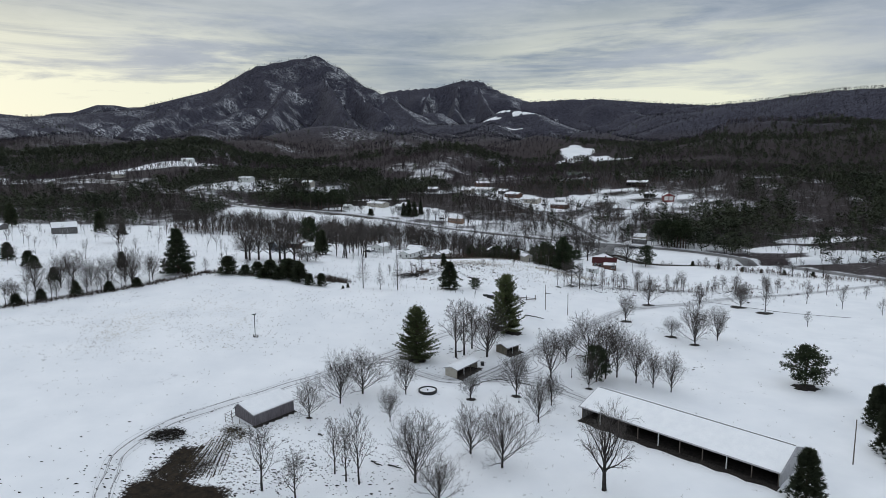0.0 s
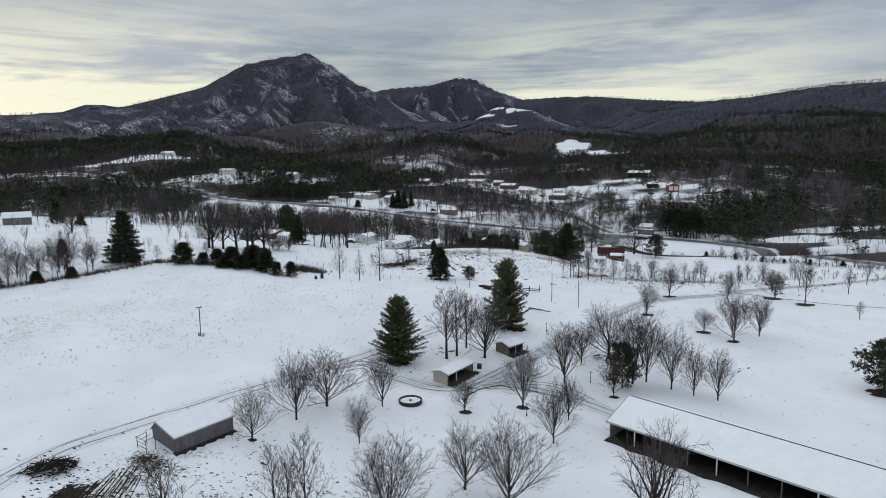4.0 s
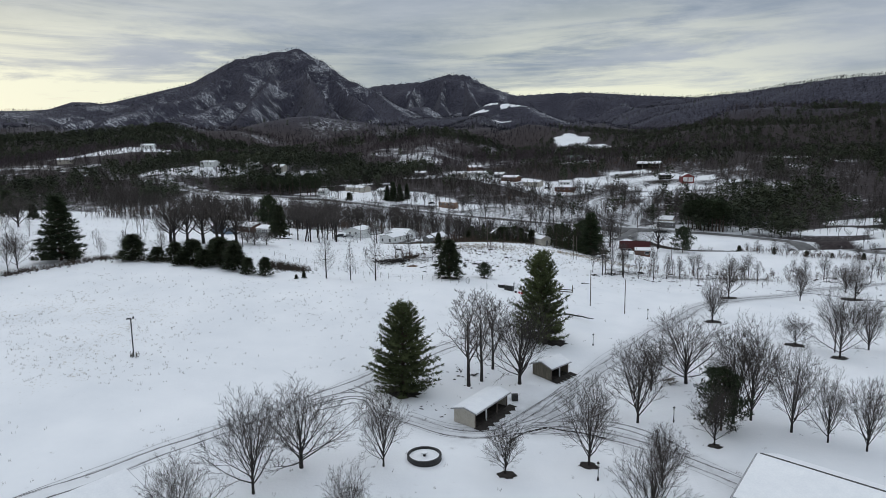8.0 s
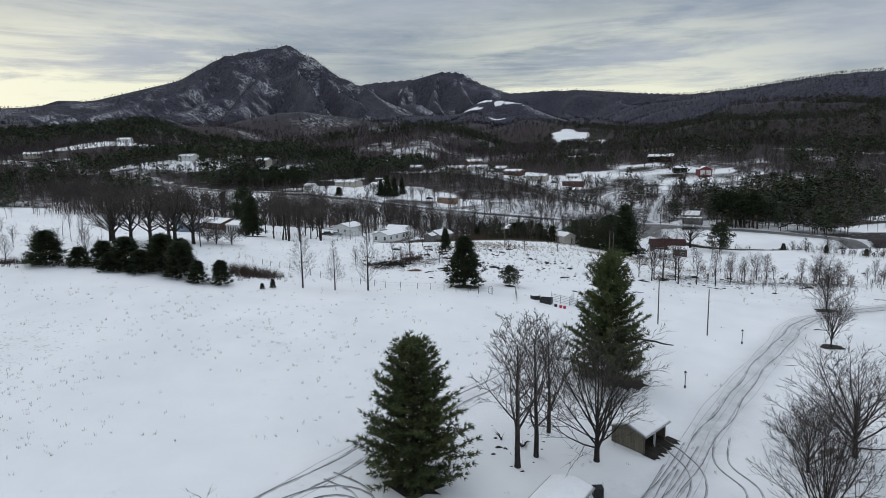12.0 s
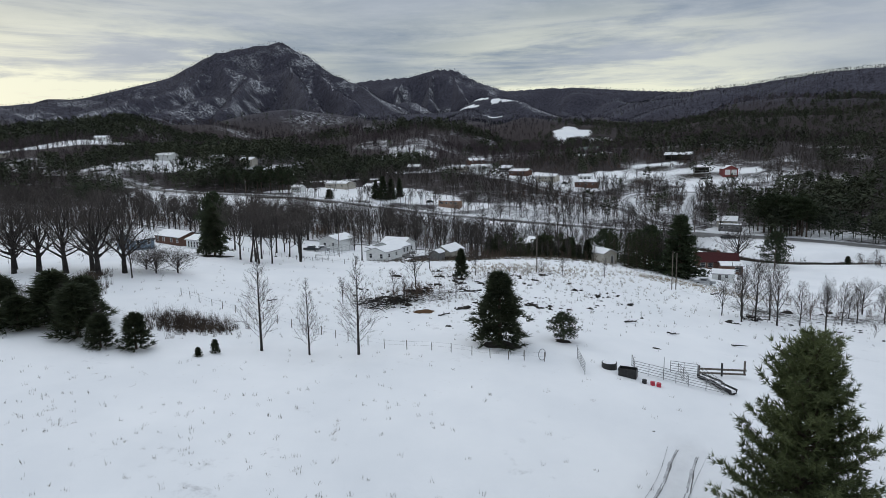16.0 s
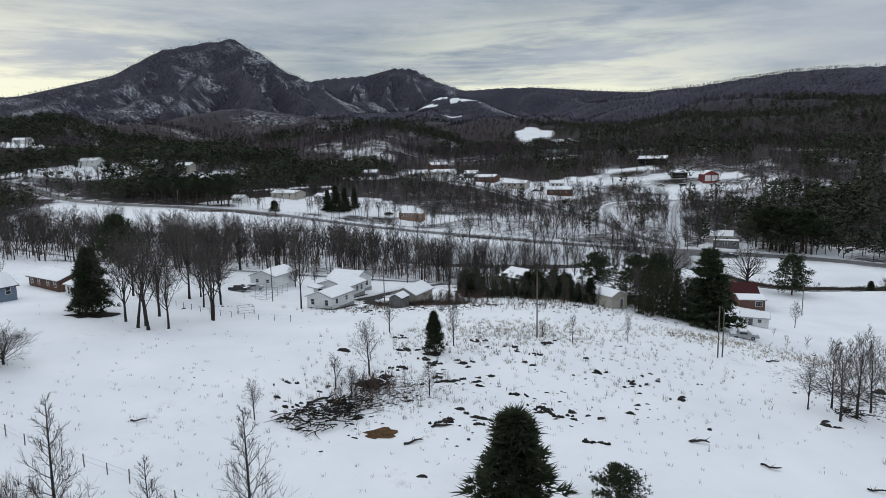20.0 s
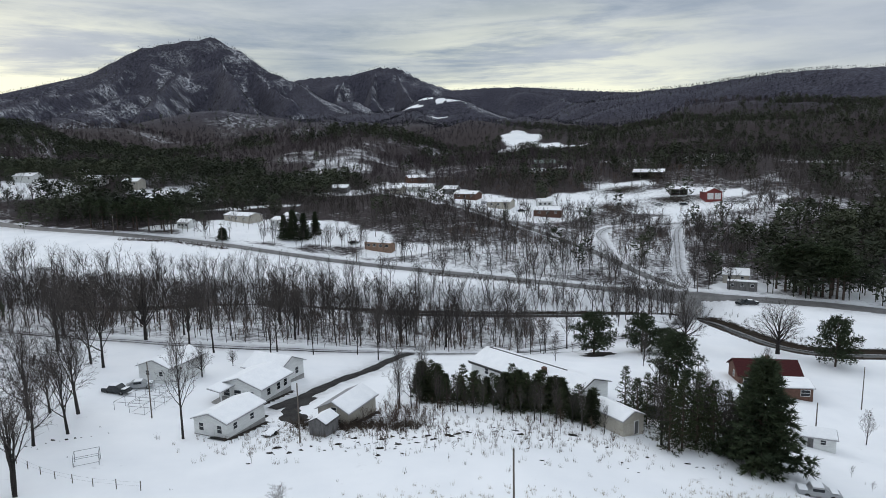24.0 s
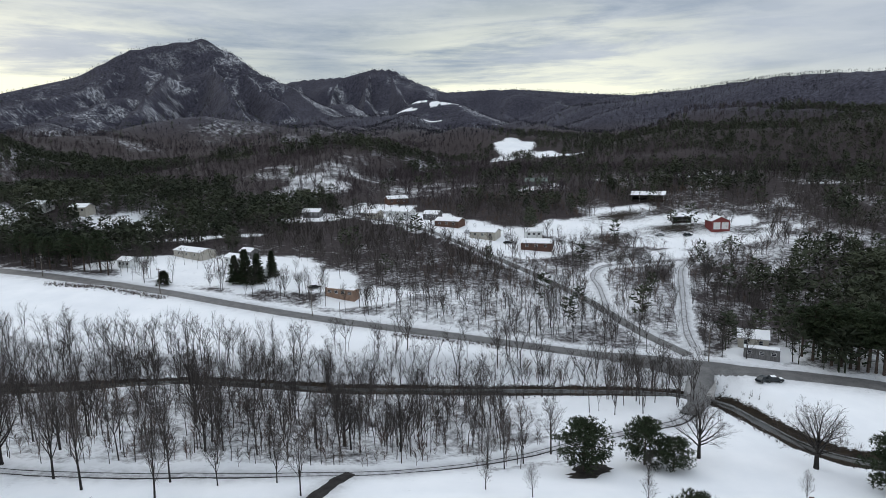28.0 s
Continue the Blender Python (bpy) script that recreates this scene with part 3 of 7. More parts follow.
def slush_at(x, y):
    s = np.zeros(np.shape(x))
    for lane, wide, much in ((DRIVE, 2.3, 0.55), (BARN_DRIVE, 2.2, 0.55), (FIELD_TRACK, 1.6, 0.25), (ROAD, 5.4, 0.9), (SIDE_ROAD, 4.0, 0.9), (RIVER_LANE, 3.2, 0.8), (FARM_TRACK, 2.6, 1.0), (LOOP_TRACK, 2.2, 0.9), (HOUSE_DRIVE, 3.2, 0.8)):
        s = np.maximum(s, much * np.exp(-(along(x, y, lane)[0] / wide) ** 2))
    s = np.maximum(s, 0.8 * np.exp(-(((x - 14) / 8) ** 2 + ((y - 147) / 5) ** 2)))
    return np.maximum(s, 0.5 * np.exp(-(((x - 104) / 9) ** 2 + ((y - 397) / 9) ** 2)))


def mud_at(x, y):
    u, v = (x + 43.5) * 0.40 + (y - 98) * 0.917, (x + 43.5) * 0.917 - (y - 98) * 0.40
    m = 0.40 * np.exp(-(u / 10) ** 4 - (v / 4.6) ** 4) + 0.85 * np.exp(-(((x + 41.5) / 7.5) ** 4 + ((y - 88.5) / 3.6) ** 4)) + 0.5 * np.exp(-(((x + 45.8) / 2.0) ** 2 + ((y - 102) / 3.5) ** 2))
    m = m + 0.36 * np.exp(-(((x + 37) / 5) ** 2 + ((y - 109) / 3) ** 2)) + 0.36 * np.exp(-(((x + 36) / 18) ** 2 + ((y - 93) / 9) ** 2)) + 0.30 * np.exp(-(((x + 26) / 10) ** 2 + ((y - 104) / 8) ** 2)) + 0.5 * np.exp(-(((x + 40) / 3.5) ** 2 + ((y - 112) / 2.5) ** 2)) + 0.34 * np.exp(-(((x + 50) / 4) ** 2 + ((y - 107) / 3) ** 2))
    m = m + 0.42 * np.exp(-(((x + 7) / 8) ** 2 + ((y - 246) / 9) ** 2)) + 0.30 * np.exp(-(((x - 12) / 22) ** 2 + ((y - 246) / 12) ** 2))
    m = m + 0.36 * np.exp(-(((x - 78) / 26) ** 2 + ((y - 246) / 9) ** 2)) + 0.46 * np.exp(-(((x - 128) / 30) ** 2 + ((y - 262) / 9) ** 2)) + 0.34 * np.exp(-(((x - 95) / 34) ** 2 + ((y - 252) / 6) ** 2))
    m = m + 0.42 * np.exp(-(((x - 70) / 20) ** 2 + ((y - 262) / 6) ** 2)) + 0.40 * np.exp(-(((x - 150) / 40) ** 2 + ((y - 285) / 8) ** 2)) + 0.34 * np.exp(-(((x - 55) / 12) ** 2 + ((y - 250) / 12) ** 2))
    m = m + 0.25 * np.exp(-(((x - 2) / 14) ** 2 + ((y - 298) / 6) ** 2)) + 0.22 * np.exp(-(((x - 178) / 40) ** 2 + ((y - 530) / 30) ** 2))
    m = m + 0.30 * np.exp(-(((x - 110) / 14) ** 2 + ((y - 206) / 3) ** 2)) + 0.75 * step(5.5, 2.5, along(x, y, RIVER)[0])
    for cx, cy, rx, ry, much in ((158, 566, 20, 12, 0.44), (126, 502, 15, 14, 0.40), (208, 522, 22, 12, 0.34), (134, 533, 13, 10, 0.34), (172, 535, 12, 8, 0.30), (150, 480, 14, 10, 0.34)):
        m = m + much * np.exp(-(((x - cx) / rx) ** 2 + ((y - cy) / ry) ** 2))
    verge = np.abs(along(x, y, ROAD)[0] - 5.0)
    m = m + 0.40 * np.exp(-(verge / 1.5) ** 2) * step(-0.5, 0.3, vnoise(x, y, 30, 81)) + 0.30 * np.exp(-(((x - 120) / 75) ** 2 + ((y - 545) / 50) ** 4))
    m = m + 0.30 * step(9, 4, along(x, y, RIVER)[0]) * step(105, 112, x)
    return m


def grown(start, stop, first, ratio, biggest):
    out, at, s = [], start, first
    sign = 1 if stop > start else -1
    while sign * (stop - at) > 0:
        at += sign * s
        s = min(s * ratio, biggest)
        out.append(at)
    return out


def mesh_of(name, verts, faces, material=None, smooth=False):
    me = bpy.data.meshes.new(name)
    verts, faces = np.asarray(verts, np.float32), np.asarray(faces, np.int32)
    k = faces.shape[1]
    me.vertices.add(len(verts))
    me.vertices.foreach_set("co", verts.ravel())
    me.loops.add(faces.size)
    me.loops.foreach_set("vertex_index", faces.ravel())
    me.polygons.add(len(faces))
    me.polygons.foreach_set("loop_start", np.arange(0, faces.size, k, dtype=np.int32))
    if smooth:
        me.polygons.foreach_set("use_smooth", np.ones(len(faces), bool))
    me.update(calc_edges=True)
    if material:
        me.materials.append(material)
    return me


gx = sorted(grown(-150, -1500, 1.8, 1.07, 19) + grown(-1500, -4600, 20, 1.12, 160)) + list(np.arange(-150, 150.1, 1.65)) + grown(150, 1500, 1.8, 1.07, 19) + grown(1500, 4600, 20, 1.12, 160)
gy = sorted(grown(80, -2500, 1.7, 1.12, 160)) + list(np.arange(80, 440, 1.65)) + grown(440, 3500, 1.8, 1.035, 18) + grown(3500, 4900, 20, 1.06, 60)
gx, gy = np.array(gx), np.array(gy)
GX, GY = np.meshgrid(gx, gy)
GZ = height(GX, GY)
nx, ny = len(gx), len(gy)
idx = np.arange(nx * ny).reshape(ny, nx)
quads = np.stack([idx[:-1, :-1], idx[:-1, 1:], idx[1:, 1:], idx[1:, :-1]], -1).reshape(-1, 4)
ground_mesh = mesh_of("ground", np.stack([GX, GY, GZ], -1).reshape(-1, 3), quads, ground_mat, True)
for key, f in (("woods", floor_at), ("stubble", stubble_at), ("mud", mud_at), ("slush", slush_at), ("upland_haze", lambda x, y: step(75, 150, GZ))):
    a = ground_mesh.attributes.new(key, "FLOAT", "POINT")
    a.data.foreach_set("value", np.asarray(f(GX, GY), np.float32).ravel())
tagged(new("ground", ground_mesh), "snow-covered valley floor rising to wooded winter mountains", "ground", kind="structure")


def gz(x, y):
    """Height of the ground sheet at one place."""
    i, j = np.clip(np.searchsorted(gx, x) - 1, 0, nx - 2), np.clip(np.searchsorted(gy, y) - 1, 0, ny - 2)
    a, c = (x - gx[i]) / (gx[i + 1] - gx[i]), (y - gy[j]) / (gy[j + 1] - gy[j])
    return float((GZ[j, i] * (1 - a) + GZ[j, i + 1] * a) * (1 - c) + (GZ[j + 1, i] * (1 - a) + GZ[j + 1, i + 1] * a) * c)


def smooth_line(line, every=1.2):
    """Points every few metres along a rounded line, with the sideways direction."""
    p = np.array([q[:2] for q in line], float)
    p = np.vstack([2 * p[0] - p[1], p, 2 * p[-1] - p[-2]])
    pts = []
    for i in range(1, len(p) - 2):
        n = max(2, int(np.hypot(*(p[i + 1] - p[i])) / every))
        for s in np.arange(n) / n:
            pts.append(0.5 * (2 * p[i] + (p[i + 1] - p[i - 1]) * s + (2 * p[i - 1] - 5 * p[i] + 4 * p[i + 1] - p[i + 2]) * s * s
                              + (3 * p[i] - p[i - 1] - 3 * p[i + 1] + p[i + 2]) * s ** 3))
    pts = np.array(pts)
    d = np.gradient(pts, axis=0)
    d /= np.linalg.norm(d, axis=1)[:, None]
    return pts, np.stack([-d[:, 1], d[:, 0]], -1)


def strip(name, line, offset, width, lift, material, label, wobble=0.0, every=1.2, category="road", parent=None, levels=None, sway=0.0):
    """A thin sheet laid along a line, following the ground."""
    pts, side = smooth_line(line, every)
    deck = None if levels is None else np.interp(np.linspace(0, len(levels) - 1, len(pts)), np.arange(len(levels)), levels)
    across = max(2, int(width / 1.2) + 1)
    verts = []
    for i, (p, s) in enumerate(zip(pts, side)):
        wv = 0.5 * width * (1 + wobble * math.sin(i * 0.9) * 0.5 + wobble * math.sin(i * 2.3 + 1) * 0.5)
        for k in range(across + 1):
            q = p + s * (offset + sway * (0.32 * math.sin(i * 0.13 + 3 * offset) + 0.16 * math.sin(i * 0.41 + 7 * offset)) - wv + 2 * wv * k / across)
            drop = 0.25 if k in (0, across) else 0.0
            verts.append((q[0], q[1], (gz(*q) if deck is None else deck[i]) + lift - (drop if deck is None else 3 * drop)))
    n, c = len(pts), across + 1
    ids = np.arange(n * c).reshape(n, c)
    f = np.stack([ids[:-1, :-1], ids[1:, :-1], ids[1:, 1:], ids[:-1, 1:]], -1).reshape(-1, 4)[:, ::-1]
    ob = new(name, mesh_of(name, verts, f, material, True))
    if parent:
        ob.parent = parent
        return ob
    return tagged(ob, label, category, kind="structure")


road = strip("road", ROAD, 0, 6.8, 0.20, ASPHALT, "wet grey two-lane asphalt road with slushy edges", 0.02)
strip("side_road", SIDE_ROAD, 0, 4.6, 0.14, ASPHALT, "narrow wet asphalt side road climbing past the houses", 0.04)
lane = strip("river_lane", RIVER_LANE, 0, 3.8, 0.08, SLUSH, "slushy gravel lane with dark tyre ruts beside the river woods", 0.15)
for o in (-0.95, 0.85):
    strip("rut", RIVER_LANE, o, 0.95, 0.15, WET, "", 0.45, parent=lane, sway=0.6)
strip("junction_apron", [(91, 374.3, 0), (96, 379.5, 0), (101, 387, 0), (105.5, 393.6, 0), (108.3, 398, 0)], 0, 5.6, 0.30, ASPHALT, "wet asphalt lane crossing the bridge to the road", 0.04, levels=[-4.7, -4.1, -3.6, -2.9, -2.15])
strip("farm_track", FARM_TRACK, 0, 2.6, 0.12, SLUSH, "slushy farm track up to the red barn", 0.12)
strip("loop_track", LOOP_TRACK, 0, 2.4, 0.12, SLUSH, "snowy track curving below the yard", 0.15)
for line in (FARM_TRACK, LOOP_TRACK):
    wheel_marks = tagged(new("wheel_marks"), "dark wheel marks along the farm track", "tracks", kind="structure")
    for o in (-0.75, 0.75):
        strip("rut", line, o, 0.55, 0.2, RUT, "", 0.6, parent=wheel_marks, sway=0.5)
strip("house_drive", HOUSE_DRIVE, 0, 3.6, 0.11, WET, "dark cleared gravel drive to the white house", 0.2)
strip("yard_gravel", [(-7.5, 318, 0), (-9.5, 312, 0), (-8.5, 306.5, 0), (-6, 303, 0)], 0, 4.6, 0.1, WET, "dark wet gravel yard between the houses", 0.5)
strip("barn_access", [(-14, 309, 0), (-16, 303, 0), (-19, 297, 0)], 0, 3.6, 0.12, WET, "dark cleared gravel beside the mobile home", 0.25)
for line, name in ((DRIVE, "farm_drive"), (BARN_DRIVE, "barn_drive"), (FIELD_TRACK, "field_track")):
    bed = tagged(new(name), "snow-covered drive with grey tyre ruts", "drive", kind="structure")
    soft = ((-0.9, 0.95, SLUSH), (0.9, 0.95, SLUSH), (-0.95, 0.28, RUT), (0.85, 0.34, RUT), (1.5, 0.2, SLUSH), (-1.6, 0.22, SLUSH)) + (((2.1, 0.3, SLUSH), (-0.15, 0.35, SLUSH)) if name == "farm_drive" else ())
    for o, wide, m in soft:
        strip("rut", line, o, wide, 0.05 if m is SLUSH else 0.075, m, "", 0.9, 0.8, parent=bed, sway=0.5 + 0.5 * (m is RUT))
strip("wet_ditch", DITCH, 0, 1.6, 0.08, WET, "dark wet ditch crossing the pasture", 0.7, category="ditch", sway=1.5)
strip("river", RIVER, 0, 3.6, 0.16, WATER, "dark narrow river between snowy banks", 0.15, 1.5, "water")

# turning marks by the sheds and furrows in the mud
marks = tagged(new("tyre_marks"), "curved grey tyre marks where vehicles turned", "tracks", kind="structure")
for line in ([(9, 143.5, 0), (13, 146, 0), (18, 151, 0), (20.5, 156, 0), (20, 161, 0), (17.5, 165.5, 0)], [(10, 142, 0), (16, 145.5, 0), (22, 149, 0), (24.5, 153, 0), (24, 158, 0), (27, 164, 0)],
             [(11, 144, 0), (17, 144.5, 0), (22, 144, 0), (26, 140.5, 0), (29, 135, 0)], [(6, 142, 0), (10, 146.5, 0), (14, 151, 0), (19, 158, 0)], [(7.5, 143.5, 0), (12, 149, 0), (17, 154.5, 0), (23, 162.5, 0)],
             [(-20, 148, 0), (-15, 151.5, 0), (-11.5, 151, 0), (-10, 147, 0), (-7, 145.2, 0)], [(-19, 146.5, 0), (-14, 149.6, 0), (-12.4, 148, 0), (-11, 143, 0)], [(-15, 154, 0), (-12, 152, 0), (-10.8, 149, 0)]):
    for o in (-0.7, 0.7):
        strip("rut", line, o, 0.42, 0.062, SLUSH, "", 0.6, 0.8, parent=marks)
        strip("rut", line, o + 0.12, 0.2, 0.085, RUT, "", 0.8, 0.8, parent=marks)
FAN = [(-46.5, 94.0), (-36.8, 96.0), (-44.2, 107.7), (-38.9, 110.5)]
furrows = tagged(new("mud_furrows"), "churned brown mud furrows with snow between", "mud", kind="structure")
rf = random.Random(31)
for k in range(22):
    u = k / 21
    a0, a1 = (FAN[0][0] + (FAN[1][0] - FAN[0][0]) * u, FAN[0][1] + (FAN[1][1] - FAN[0][1]) * u), (FAN[2][0] + (FAN[3][0] - FAN[2][0]) * u, FAN[2][1] + (FAN[3][1] - FAN[2][1]) * u)
    s0, s1 = rf.uniform(-0.15, 0.1), rf.uniform(0.75, 1.05) - 0.25 * (u < 0.25)
    line = [(a0[0] + (a1[0] - a0[0]) * w + rf.uniform(-0.25, 0.25), a0[1] + (a1[1] - a0[1]) * w + rf.uniform(-0.2, 0.2), 0) for w in (s0, 0.5 * (s0 + s1), s1)]
    strip("furrow", line, 0, rf.uniform(0.22, 0.5) + 0.6 * (u < 0.3), 0.10, EARTH, "", 0.8, 0.6, parent=furrows)


# ---- trees ----
class Sticks:
    """Tapered three- to six-sided rods gathered into one mesh."""

    def __init__(self):
        self.v, self.f = [], []

    def rod(self, pts, radii, sides=3):
        base = len(self.v)
        for i, (p, r) in enumerate(zip(pts, radii)):
            d = (pts[min(i + 1, len(pts) - 1)] - pts[max(i - 1, 0)]).normalized()
            a = d.orthogonal().normalized()
            c = d.cross(a)
            for k in range(sides):
                t = 2 * math.pi * k / sides
                self.v.append(p + (a * math.cos(t) + c * math.sin(t)) * r)
        for i in range(len(pts) - 1):
            for k in range(sides):
                a, c = base + i * sides + k, base + i * sides + (k + 1) % sides
                self.f += [(a, c, c + sides), (a, c + sides, a + sides)]

    def spike(self, p, q, r):
        base = len(self.v)
        d = (q - p).normalized()
        a = d.orthogonal().normalized()
        c = d.cross(a)
        self.v += [p + a * r, p - a * r * 0.5 + c * r * 0.87, p - a * r * 0.5 - c * r * 0.87, q]
        self.f += [(base, base + 1, base + 3), (base + 1, base + 2, base + 3), (base + 2, base, base + 3)]

    def blade(self, p, q, r):
        """A flat needle or thread-thin twig tip, one triangle."""
        base = len(self.v)
        d = (q - p)
        a = d.orthogonal().normalized()
        a = (a if base % 2 else d.normalized().cross(a)) * r
        self.v += [p + a, p - a, q]
        self.f.append((base, base + 1, base + 2))

    def mesh(self, name, material, smooth=False):
        return mesh_of(name, self.v, self.f, material, smooth)


def tilt_from(d, angle, turn):
    """A direction at an angle from d, turned round it."""
    a = d.orthogonal().normalized()
    return (d * math.cos(angle) + (a * math.cos(turn) + d.cross(a) * math.sin(turn)) * math.sin(angle)).normalized()


def bough(st, rng, p, d, length, r, level, kids, up, wild):
    """A limb that bends, tapers and splits; returns nothing, fills st[level]."""
    if level >= len(kids):
        q = p + (d + Vector((0, 0, up))).normalized() * length
        st[1].spike(p, q, max(min(r, 0.018), 0.014))
        for _ in range(5):
            e = tilt_from((q - p).normalized(), rng.uniform(0.25, 0.8), rng.uniform(0, 6.28))
            o = p.lerp(q, rng.uniform(0.1, 0.95))
            st[1].blade(o, o + (e + Vector((0, 0, up))).normalized() * length * rng.uniform(0.45, 0.9), 0.0105)
        return
    segs = 4 if level == 0 else 2
    pts, rad = [p.copy()], [r]
    for i in range(segs):
        d = (d + Vector((rng.uniform(-1, 1), rng.uniform(-1, 1), rng.uniform(-1, 1))) * wild + Vector((0, 0, up))).normalized()
        p = p + d * length / segs
        pts.append(p.copy())
        rad.append(max(r * (1 - 0.85 * (i + 1) / segs), 0.010))
    bulk = st[0] if level == 0 else st[1]
    bulk.rod(pts, rad, 4 if level == 0 else 3)
    turn = rng.uniform(0, 6.28)
    for k in range(kids[level]):
        s = (0.22 + 0.78 * (k + rng.random()) / kids[level]) * segs
        i = min(int(s), segs - 1)
        q = pts[i].lerp(pts[i + 1], s - i)
        turn += 2.4 + rng.uniform(-0.5, 0.5)
        e = tilt_from((pts[i + 1] - pts[i]).normalized(), rng.uniform(0.45, 0.85), turn)
        bough(st, rng, q, e, length * rng.uniform(0.36, 0.55) * (1.15 - 0.5 * s / segs), max(r * 0.45 * (1 - 0.5 * s / segs), 0.016), level + 1, kids, up, wild)


FORMS = {  # trunk share, limbs, first limb, limb angle, limb length, limb kids, upward pull, wildness, trunk radius
    "vase": (0.32, 21, 0.055, (0.38, 1.08), 0.62, (8, 5), 0.13, 0.10, 0.0125),
    "tall": (0.88, 22, 0.24, (0.45, 0.9), 0.40, (6, 4), 0.16, 0.14, 0.011),
    "spread": (0.40, 14, 0.15, (0.75, 1.2), 0.56, (8, 6), 0.07, 0.24, 0.028),
    "cone": (1.0, 46, 0.07, (0.80, 1.05), 0.34, (6,), 0.13, 0.08, 0.011),
    "pole": (0.90, 18, 0.24, (0.45, 0.95), 0.36, (5, 4), 0.13, 0.22, 0.0125),
    "young": (0.80, 17, 0.14, (0.40, 0.85), 0.44, (6, 4), 0.13, 0.17, 0.0105),
    "fork": (0.40, 9, 0.16, (0.22, 0.80), 0.58, (8, 6), 0.09, 0.17, 0.0105),
    "leaning": (0.72, 9, 0.35, (0.4, 0.8), 0.36, (5, 4), 0.12, 0.20, 0.018),
}


def bare_tree(form, seed, tall):
    """An empty with a trunk and a crown of bare twigs, tall metres high, at the origin."""
    share, limbs, first, angle, reach, kids, up, wild, girth = FORMS[form]
    rng = random.Random(seed)
    trunk, crown = Sticks(), Sticks()
    r = girth * tall + 0.03
    segs, top = 7, tall * share
    lean = Vector((rng.uniform(-1, 1), rng.uniform(-1, 1), 0)) * (0.22 if form == "leaning" else 0.035)
    pts, rad, p = [Vector((0, 0, -0.4))], [r * 1.5], Vector((0, 0, 0.3))
    for i in range(segs + 1):
        s = i / segs
        pts.append(p.copy())
        rad.append(max(r * (1.1 - s * (0.55 if share < 0.7 else 0.98)), 0.014))
        p = p + Vector((lean.x + rng.uniform(-1, 1) * wild * 0.22, lean.y + rng.uniform(-1, 1) * wild * 0.22, 1)) * top / segs
    trunk.rod(pts, rad, 6)
    turn = rng.uniform(0, 6.28)
    for k in range(limbs):
        s = first / share + (1 - first / share) * (k + rng.random() * 0.6) / limbs
        i = min(int(s * segs), segs - 1)
        q = pts[1 + i].lerp(pts[2 + i], s * segs - i)
        turn += 2.4 + rng.uniform(-0.4, 0.4)
        a = rng.uniform(*angle) * (1 if form == "cone" else 1 - 0.35 * s if share > 0.7 else 1.35 - 0.85 * s)
        length = reach * tall * rng.uniform(0.8, 1.1)
        if form == "cone":
            length *= 1.05 - 0.93 * s
        elif share > 0.7:
            length *= 1.15 - 0.75 * s
        bough((trunk if share < 0.7 else crown, crown), rng, q, Vector((math.cos(turn) * math.sin(a), math.sin(turn) * math.sin(a), math.cos(a))),
              length, max(rad[1 + i] * 0.5, 0.02) if form != "cone" else 0.028, 0, kids, up, wild)
    if form in ("vase", "spread", "fork"):
        trunk.rod([pts[-1], pts[-1] + Vector((lean.x, lean.y, 1)) * tall * 0.25], [rad[-1], 0.02], 4)
        bough((trunk, crown), rng, pts[-1], Vector((0.1, 0.05, 1)).normalized(), tall * (1 - share) * 0.9, rad[-1] * 0.8, 0, kids, up, wild)
    tree = new("bare_tree")
    for name, st, m in (("trunk", trunk, BARK), ("crown", crown, TWIG)):
        part_of = new(name, st.mesh(name, m, name == "trunk"))
        part_of.parent = tree
    return tree


